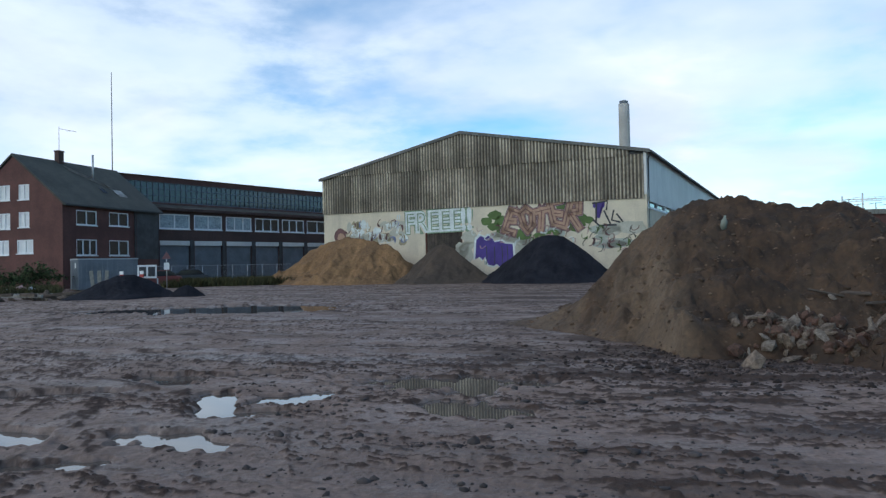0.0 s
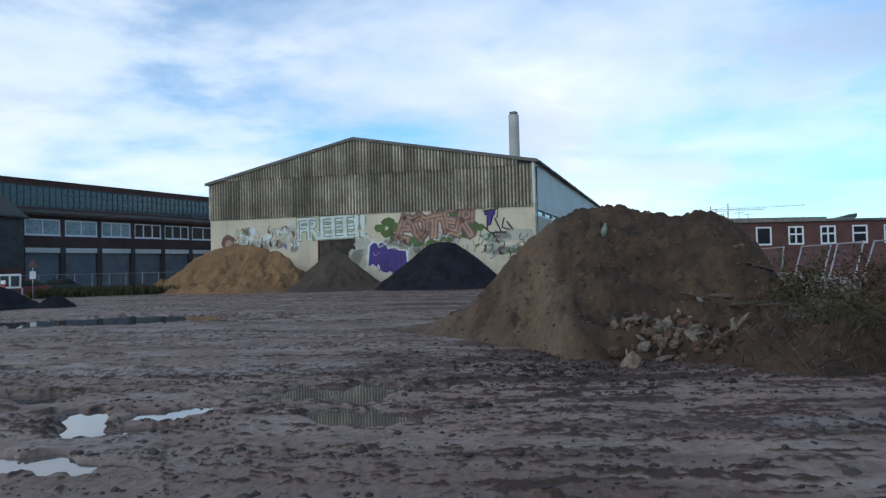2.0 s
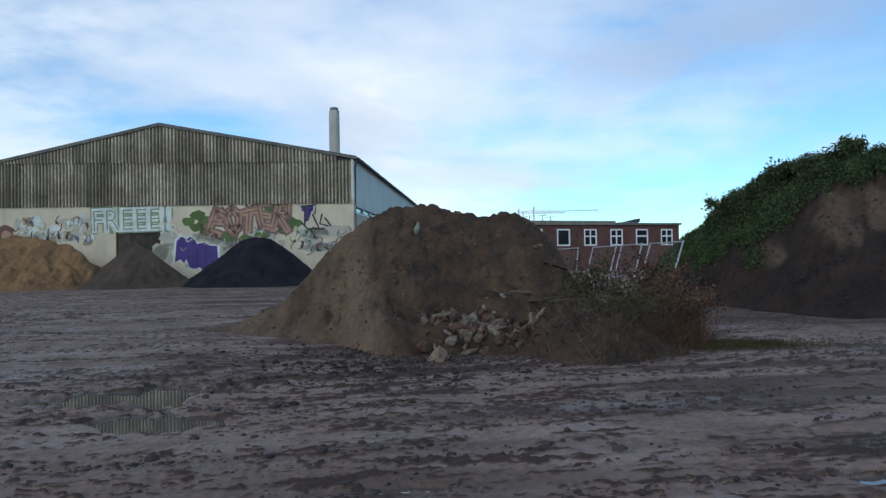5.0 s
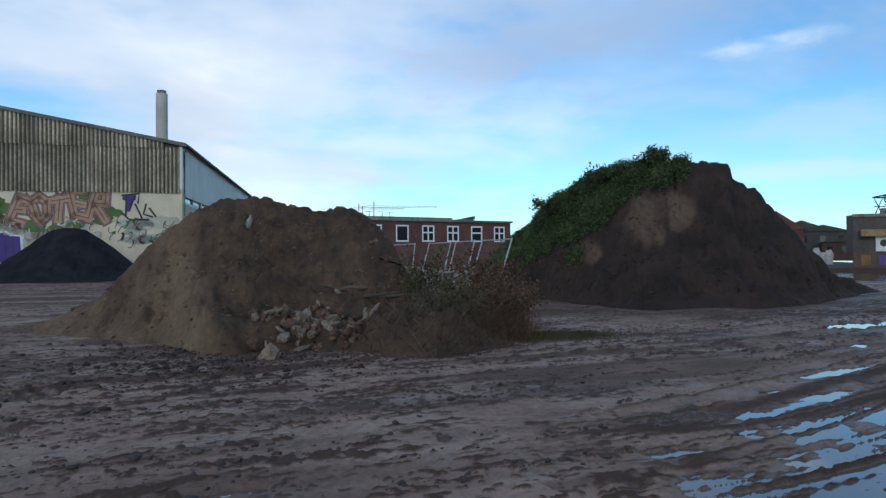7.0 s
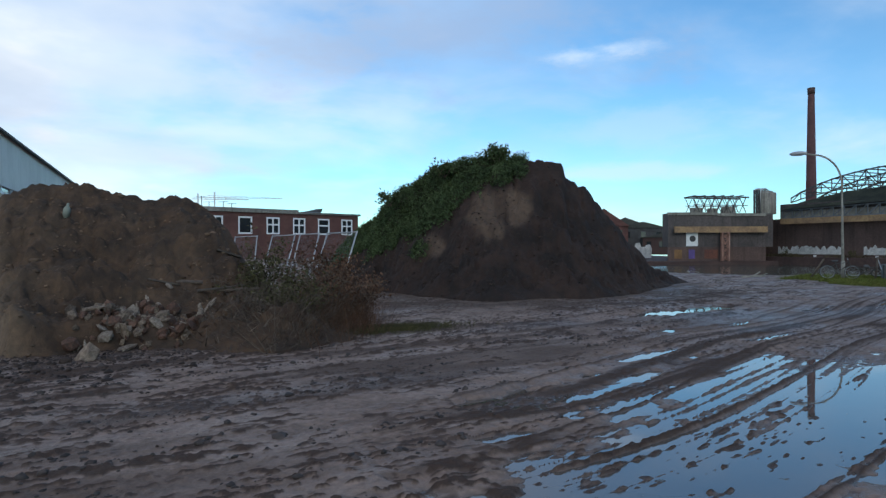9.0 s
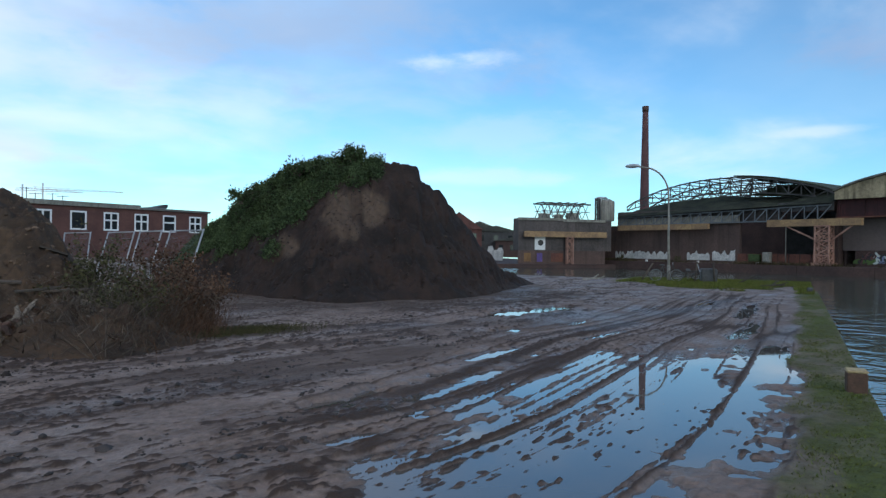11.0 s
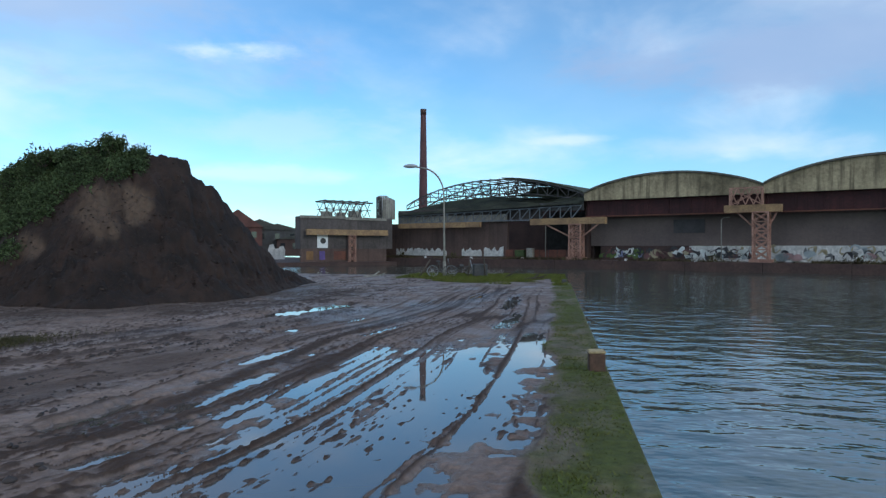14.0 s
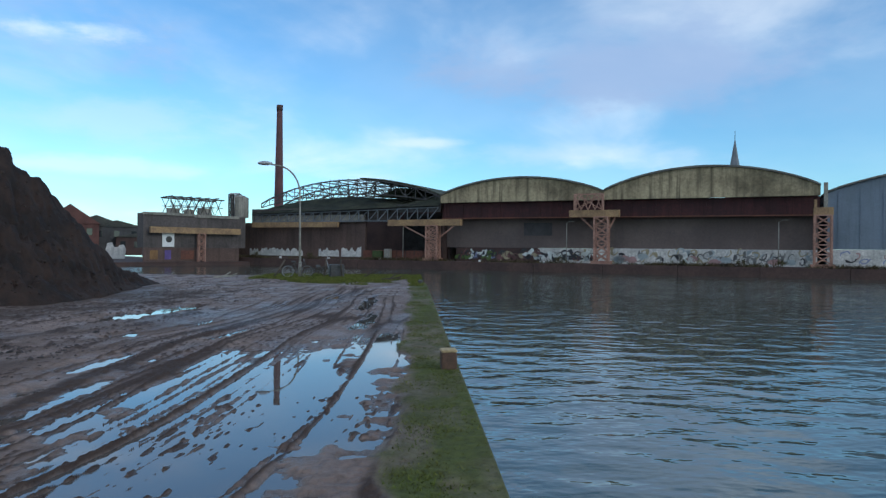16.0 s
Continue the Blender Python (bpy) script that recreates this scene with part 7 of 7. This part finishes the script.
clods("mud_clods", np.stack([px, py, mud_height(px, py)], 1), 0.016, CLOD_MUD, 65, "small clods of mud and gravel on the yard")
# broken planks and rags in the rubble
for k, (a_, s_, ln, mat, lab) in enumerate(((34.2, -0.012, 0.5, WOOD_DARK, "broken brown plank sticking out of the earth"), (33.7, -0.06, 0.9, WOOD_DARK, "weathered plank lying in the rubble"), (31.0, -0.05, 0.7, TWIG, "grey broken plank in the rubble"), (29.4, -0.05, 0.6, WOOD_DARK, "dark plank in the rubble"), (35.0, -0.062, 0.8, TWIG, "bleached plank at the edge of the rubble"))):
    for step in np.arange(10.0, 17.0, 0.05):
        p = polar(a_, step, 1.7 + s_ * step)
        if p.z <= heap_z(p.x, p.y, HEAP, HEAP_C, HEAP_AZ) + 0.02:
            break
    pl = part("plank", boxes((-ln / 2, ln / 2, -0.06, 0.06, -0.015, 0.02), bevel=0.004), mat)
    pl.matrix_world = pose(p.x, p.y, p.z + 0.02, r.uniform(-20, 20), r.uniform(-25, 25), r.uniform(-60, 20))
    tagged(pl, lab, "plank", "broken planks in the rubble")
for a_, s_, hgt, lab in ((22.55, 0.0405, 0.26, "pale green bottle stuck in the earth heap"),):
    for step in np.arange(10.0, 19.0, 0.03):
        p = polar(a_, step, 1.7 + s_ * step)
        if p.z <= heap_z(p.x, p.y, HEAP, HEAP_C, HEAP_AZ):
            break
    b = tube("bottle", ((0, 0, -0.05), (0, 0, hgt * 0.5), (0, 0, hgt * 0.65), (0, 0, hgt * 0.75), (0, 0, hgt)), (0.07, 0.07, 0.05, 0.028, 0.025), paint("pale_glass_green", (0.24, 0.26, 0.21)))
    b.matrix_world = pose(p.x, p.y, p.z, 12, 0, 30)
    tagged(b, lab, "litter")


# ---- leaning site fence ----
def fence_panel(a, b, tilt, label):
    """A wire panel between two feet a and b, whose top leans sideways by tilt."""
    a, b = Vector(a), Vector(b)
    f = empty("site_fence", Matrix.Translation(a), label, "fence", "leaning site fence panels")
    w = b - a
    up = Vector((tilt[0], tilt[1], 2.15))
    tube("post", (Vector((0, 0, 0)), up), (0.028, 0.028), GALV, f, 6)
    tube("post", (w, w + up), (0.028, 0.028), GALV, f, 6)
    tube("top_rail", (up * 0.985, w + up * 0.985), (0.022, 0.022), GALV, f, 6)
    tube("bottom_rail", (up * 0.08, w + up * 0.08), (0.022, 0.022), GALV, f, 6)
    bm = bmesh.new()
    n = int(w.length / 0.11)
    for i in range(1, n):
        p = w * (i / n)
        beam(bm, p + up * 0.08, p + up * 0.985, 0.0035, sides=3)
    for j in range(1, 9):
        beam(bm, up * (0.08 + 0.9 * j / 9), w + up * (0.08 + 0.9 * j / 9), 0.0035, sides=3)
    part("wire_mesh", bm, GREY_METAL, f)
    part("foot", boxes((-0.11, 0.11, -0.3, 0.3, -0.02, 0.13), bevel=0.02), CONCRETE, f)
    return f


F4, F3, F2, F1, F0 = polar(42.35, 20.2), polar(40.0, 22.6), polar(38.1, 25.2), polar(35.9, 28.5), polar(33.6, 32.0)
fence_panel(F3, F4, (0.45, -0.45), "leaning galvanised mesh fence panel among weeds")
fence_panel(F2, F3 + Vector((-0.12, 0.1, 0)), (0.4, -0.35), "leaning galvanised mesh fence panel among weeds")
fence_panel(F1, F2 + Vector((-0.12, 0.15, 0)), (0.45, -0.3), "sagging galvanised mesh fence panel behind the earth heap")
fence_panel(F0, F1 + Vector((-0.2, 0.2, 0)), (0.2, -0.1), "galvanised mesh fence panel behind the earth heap")

# ---- street lamp, bicycles and quay furniture ----
lp = polar(80.68, 39.0) + Vector((0.43, -0.38, 0))
lamp = empty("street_lamp", pose(lp.x, lp.y, 0), "slim grey street lamp with a curved arm, peeling paint", "street lamp")
arc = [(0, 0.02, 0), (0.02, 0.06, 2.4), (0.03, 0.08, 4.7)]
for i in range(1, 9):
    t_ = i / 8 * math.pi / 2 * 0.95
    arc.append((0.03, 0.08 + 1.35 * (1 - math.cos(t_)), 4.7 + 1.6 * math.sin(t_)))
arc.append((0.03, 1.75, 6.38))
tube("pole", arc, [0.075, 0.06] + [0.045] * (len(arc) - 2), CONCRETE, lamp, 8)
bm = bmesh.new()
bmesh.ops.create_uvsphere(bm, u_segments=12, v_segments=8, radius=0.5)
bmesh.ops.transform(bm, matrix=Matrix.Translation((0.03, 2.05, 6.42)) @ Matrix.Diagonal((0.28, 0.85, 0.24, 1)), verts=bm.verts)
part("lamp_head", bm, GALV, lamp, "grey oval lamp head", smooth=True)
tube("door_band", ((0.0, 0.02, 0.0), (0.0, 0.03, 0.9)), (0.10, 0.09), CONCRETE, lamp, 8)


def ring(name, radius, thick, mat, parent, at_):
    bm = bmesh.new()
    n, m = 20, 6
    vs = [[bm.verts.new((at_[0] + (radius + thick * math.cos(2 * math.pi * j / m)) * math.cos(2 * math.pi * i / n), at_[1] + thick * math.sin(2 * math.pi * j / m), at_[2] + (radius + thick * math.cos(2 * math.pi * j / m)) * math.sin(2 * math.pi * i / n))) for j in range(m)] for i in range(n)]
    for i in range(n):
        for j in range(m):
            bm.faces.new((vs[i][j], vs[(i + 1) % n][j], vs[(i + 1) % n][(j + 1) % m], vs[i][(j + 1) % m]))
    return part(name, bm, mat, parent)


def bicycle(m, label):
    b = empty("bicycle", m, label, "bicycle", "bicycles at the lamp post")
    for x in (-0.53, 0.53):
        w = ring("wheel", 0.33, 0.022, STEEL, b, (x, 0, 0.35))
        ring("rim", 0.305, 0.012, GALV, w, (x, 0, 0.35))
        bm = bmesh.new()
        for k in range(8):
            a = math.pi * k / 8
            beam(bm, (x + 0.3 * math.cos(a), 0, 0.35 + 0.3 * math.sin(a)), (x - 0.3 * math.cos(a), 0, 0.35 - 0.3 * math.sin(a)), 0.006, sides=3)
        part("spokes", bm, GALV, w)
    bm = bmesh.new()
    for p, q in (((-0.53, 0, 0.35), (-0.05, 0, 0.33)), ((-0.53, 0, 0.35), (-0.2, 0, 0.78)), ((-0.2, 0, 0.85), (-0.05, 0, 0.33)), ((-0.05, 0, 0.33), (0.38, 0, 0.78)), ((-0.2, 0, 0.76), (0.38, 0, 0.84)), ((0.36, 0, 0.95), (0.53, 0, 0.35))):
        beam(bm, p, q, 0.034, sides=6)
    part("frame", bm, STEEL, b)
    part("handlebar", beam(beam(bmesh.new(), (0.34, -0.28, 1.02), (0.34, 0.28, 1.02), 0.03, sides=6), (0.35, 0, 0.93), (0.34, 0, 1.03), 0.03, sides=6), GALV, b)
    part("saddle", boxes((-0.34, -0.08, -0.08, 0.08, 0.86, 0.93), bevel=0.025), STEEL, b)
    return b


bicycle(pose(38.6, 6.05, 0.02, 8, 0, -82), "old dark bicycle leaning beside the street lamp")
bicycle(pose(39.3, 5.1, 0.16, 55, 0, -60), "fallen bicycle lying in the grass by the street lamp")
for k, (x, y, dx, dy, h) in enumerate(((38.9, 4.6, 0.1, -0.1, 1.15), (38.9, 3.6, 0.05, 0.1, 1.1), (38.6, 7.4, 0.3, -0.6, 1.0), (38.9, 2.6, 0.2, -0.9, 0.45))):
    st = tube("wooden_stake", ((x, y, -0.05), (x + dx, y + dy, h)), (0.05, 0.045), WOOD_DARK, None, 6)
    tagged(st, "crooked dark wooden stake in the grass", "stake", "stakes near the lamp post")
part_x = part("sheet_bin", boxes((-0.55, 0.55, -0.4, 0.4, 0, 0.75), bevel=0.04), STEEL)
part_x.matrix_world = pose(39.6, 4.0, 0.0, 0, 0, 12)
tagged(part_x, "dark rusted metal crate in the grass", "crate")
for x, y, lab in ((36.0, 0.7, "dark fallen branch lying in the grass"), (37.0, 9.6, "pale plank lying at the muddy edge")):
    b = part("branch", beam(beam(beam(bmesh.new(), (-0.6, 0, 0.06), (0.5, 0.1, 0.14), 0.08), (-0.1, 0, 0.1), (0.3, 0.3, 0.32), 0.05), (0.1, 0.05, 0.1), (0.6, -0.15, 0.26), 0.04), WOOD_DARK if x < 36.5 else CONCRETE)
    b.matrix_world = pose(x, y, 0.02, 0, 0, -70)
    tagged(b, lab, "branch")

BOLLARD_WOOD = material("wet_brown_timber", (0.11, 0.062, 0.042), (0.07, 0.042, 0.03), scale=5.0, fine=22.0, bump=0.3)
stub = empty("mooring_bollard", pose(10.0, -0.90, 0.0, 0, 0, 4), "short square timber bollard with a worn yellow top", "bollard")
part("post", boxes((-0.11, 0.11, -0.11, 0.11, -0.05, 0.245), bevel=0.012), BOLLARD_WOOD, stub)
part("cap", boxes((-0.115, 0.115, -0.115, 0.115, 0.247, 0.285), bevel=0.012), material("worn_yellow_wood", (0.50, 0.38, 0.20), (0.36, 0.27, 0.15), scale=6.0, fine=30.0), stub, "worn yellow end grain")
stub2 = empty("mooring_bollard", pose(32.7, -0.75, 0.0), "small dark bollard at the quay corner", "bollard")
part("post", boxes((-0.16, 0.16, -0.12, 0.12, -0.05, 0.22), bevel=0.05), STEEL, stub2)


# ---- far left of the yard ----
cp = polar(-28.3, 60.0)
cont = empty("site_container", pose(cp.x, cp.y, 0.0, 0, 0, 40), "grey steel site container with a flat roof", "container")
part("body", boxes((0, 4.4, 0, 2.8, 0.1, 2.45)), GREY_METAL, cont)
part("roof_rim", boxes((-0.04, 4.44, -0.04, 2.84, 2.452, 2.55)), GALV, cont)
for i in range(11):
    part("rib", boxes((0.2 + 0.38 * i, 0.32 + 0.38 * i, -0.035, -0.002, 0.15, 2.4)), GREY_METAL, cont)
for i in range(6):
    part("rib", boxes((-0.035, -0.002, 0.2 + 0.38 * i, 0.32 + 0.38 * i, 0.15, 2.4)), GREY_METAL, cont)
part("paper_notice", boxes((-0.05, -0.037, 0.6, 1.0, 1.8, 2.2)), WHITE_PAINT, cont)
for k, a_ in enumerate((-27.3, -26.9, -26.5)):
    p = polar(a_, 55.0)
    bd = part("barrier_board", boxes((-0.12, 0.12, -0.03, 0.03, 0, 1.6), bevel=0.01), CONCRETE)
    bd.matrix_world = pose(p.x, p.y, 0, 6, 5 * (k - 1), 20)
    tagged(bd, "pale upright barrier board leaning by the container", "barrier", "barrier boards")
for k, a_ in enumerate((-25.4, -24.0)):
    p = polar(a_, 54.0)
    bd = empty("warning_barrier", pose(p.x, p.y, 0, 0, 0, -20), "red and white striped warning board on a post", "barrier", "warning boards")
    part("post", boxes((-0.03, 0.03, 0.032, 0.08, 0, 1.5)), GALV, bd)
    for j in range(4):
        part("stripe", boxes((-0.17, 0.17, -0.02, 0.03, 0.55 + 0.24 * j, 0.79 + 0.24 * j)), (paint("signal_red", (0.40, 0.06, 0.05)), WHITE_PAINT)[j % 2], bd)
bp = polar(-23.6, 58.0)
board = empty("notice_board", pose(bp.x, bp.y, 0, 0, 0, 18), "white-framed site notice board with dark panels", "notice board")
part("frame", boxes((-0.7, 0.7, -0.05, 0.05, 0.9, 1.95), bevel=0.02), WHITE_PAINT, board)
part("panel", boxes((-0.58, -0.07, -0.07, -0.052, 1.05, 1.8)), P_BLACK, board)
part("panel", boxes((0.07, 0.58, -0.07, -0.052, 1.05, 1.8)), P_BLACK, board)
part("leg", boxes((-0.8, -0.7, -0.04, 0.04, 0, 0.9)), GALV, board)
part("leg", boxes((0.7, 0.8, -0.04, 0.04, 0, 0.9)), GALV, board)
sp = polar(-22.2, 58.0)
sg = empty("warning_sign", pose(sp.x, sp.y, 0, 0, 0, 20), "triangular red-edged warning sign on a post", "road sign")
tube("post", ((0, 0, 0), (0, 0, 3.0)), (0.035, 0.035), GALV, sg, 6)
bm = bmesh.new()
prism(bm, ((-0.35, 2.4), (0.35, 2.4), (0, 3.0)), -0.06, -0.04)
part("sign_plate", bm, paint("faded_red", (0.2, 0.09, 0.09)), sg)
part("small_plate", boxes((-0.2, 0.2, -0.06, -0.04, 1.55, 2.1)), WHITE_PAINT, sg)


def car(m, paint_mat, label):
    c = empty("parked_car", m, label, "car", "parked cars")
    bm = bmesh.new()
    prism(bm, ((-2.1, 0.35), (2.1, 0.35), (2.12, 0.72), (1.9, 0.88), (0.95, 0.96), (-1.7, 1.0), (-2.1, 0.9)), -0.85, 0.85)
    bmesh.ops.bevel(bm, geom=bm.edges[:], offset=0.05, segments=2, affect="EDGES")
    part("body", bm, paint_mat, c)
    bm = bmesh.new()
    prism(bm, ((0.95, 0.94), (0.3, 1.42), (-1.2, 1.45), (-1.75, 0.98)), -0.72, 0.72)
    bmesh.ops.bevel(bm, geom=bm.edges[:], offset=0.05, segments=2, affect="EDGES")
    part("cabin_glass", bm, GLASS, c)
    part("roof", boxes((-1.15, 0.25, -0.66, 0.66, 1.44, 1.5), bevel=0.02), paint_mat, c)
    for x in (-1.35, 1.3):
        for y in (-0.8, 0.8):
            bm = bmesh.new()
            bmesh.ops.create_cone(bm, cap_ends=True, segments=18, radius1=0.31, radius2=0.31, depth=0.2, matrix=pose(x, y, 0.31, 90, 0, 0))
            part("wheel", bm, STEEL, c)
    for y in (-0.6, 0.6):
        part("headlight", boxes((2.08, 2.14, y - 0.16, y + 0.16, 0.62, 0.78)), WHITE_PAINT, c)
    return c


p = polar(-20.9, 68.0)
car(pose(p.x, p.y, 0, 0, 0, -155), glossy("dark_car_paint", (0.03, 0.035, 0.05), 0.3), "dark parked car at the edge of the yard")
p = polar(-23.0, 63.0)
car(pose(p.x, p.y, 0, 0, 0, -160), glossy("red_car_paint", (0.16, 0.03, 0.03), 0.35), "dark red parked car at the edge of the yard")
# low mesh fence before the depot
for i in range(9):
    a0, a1 = -23.0 + 1.15 * i, -23.0 + 1.15 * (i + 1)
    p0, p1 = polar(a0, 70.0 + 1.0 * i), polar(a1, 71.0 + 1.0 * i)
    fp = empty("depot_fence", pose(p0.x, p0.y, 0), "thin grey mesh fence panel before the depot", "fence", "depot fence panels")
    w = p1 - p0
    tube("post", ((0, 0, 0), (0, 0, 1.9)), (0.04, 0.04), GALV, fp, 6)
    tube("rail", ((0, 0, 1.85), (w.x, w.y, 1.85)), (0.025, 0.025), GALV, fp, 6)
    bm = bmesh.new()
    for j in range(1, 12):
        beam(bm, (w.x * j / 12, w.y * j / 12, 0.1), (w.x * j / 12, w.y * j / 12, 1.85), 0.012, sides=3)
    part("wire_mesh", bm, GALV, fp)
# timber and broken concrete at the left
r = random.Random(23)
for k in range(9):
    p = polar(r.uniform(-34, -28.5), r.uniform(42, 46))
    ln = r.uniform(1.2, 3.2)
    b = part("timber_beam", boxes((-ln / 2, ln / 2, -0.08, 0.08, -0.08, 0.08), bevel=0.015), r.choice((WOOD_DARK, CONCRETE, TWIG)))
    b.matrix_world = pose(p.x, p.y, 0.2 + 0.1 * (k % 3), 0, r.uniform(-6, 8), r.uniform(-30, 50))
    tagged(b, "weathered beam in a pile of demolition waste", "beam", "demolition waste")
for k in range(26):
    p = polar(r.uniform(-35, -29), r.uniform(42.5, 46))
    s_ = r.uniform(0.25, 0.6)
    put_stone(r.choice(STONES[0]), p.x, p.y, s_ * 0.22, s_, r, "broken concrete lump in a pile of demolition waste", "demolition waste")
for k, (a_, d_, s_) in enumerate(((-31.3, 52, 0.6), (-31.9, 53, 0.7), (-32.8, 52, 0.5))):
    p = polar(a_, d_)
    b = new("rubbish_bag", stone_mesh(500 + k, 1, 0.8, 1.2, 0.12))
    b.data.materials.append((P_PALE, P_PINK, P_PALE)[k])
    b.matrix_world = Matrix.LocRotScale((p.x, p.y, 0.5 * s_), None, (s_,) * 3)
    tagged(b, "crumpled pale rubbish sack among weeds", "sack", "rubbish sacks")
ap = polar(-25.95, 120.0)
mast = empty("radio_mast", pose(ap.x, ap.y, 0), "tall thin radio mast behind the depot", "mast")
tube("mast_tube", ((0, 0, 0), (0, 0, 18), (0, 0, 33.2)), (0.11, 0.09, 0.05), STEEL, mast, 6)
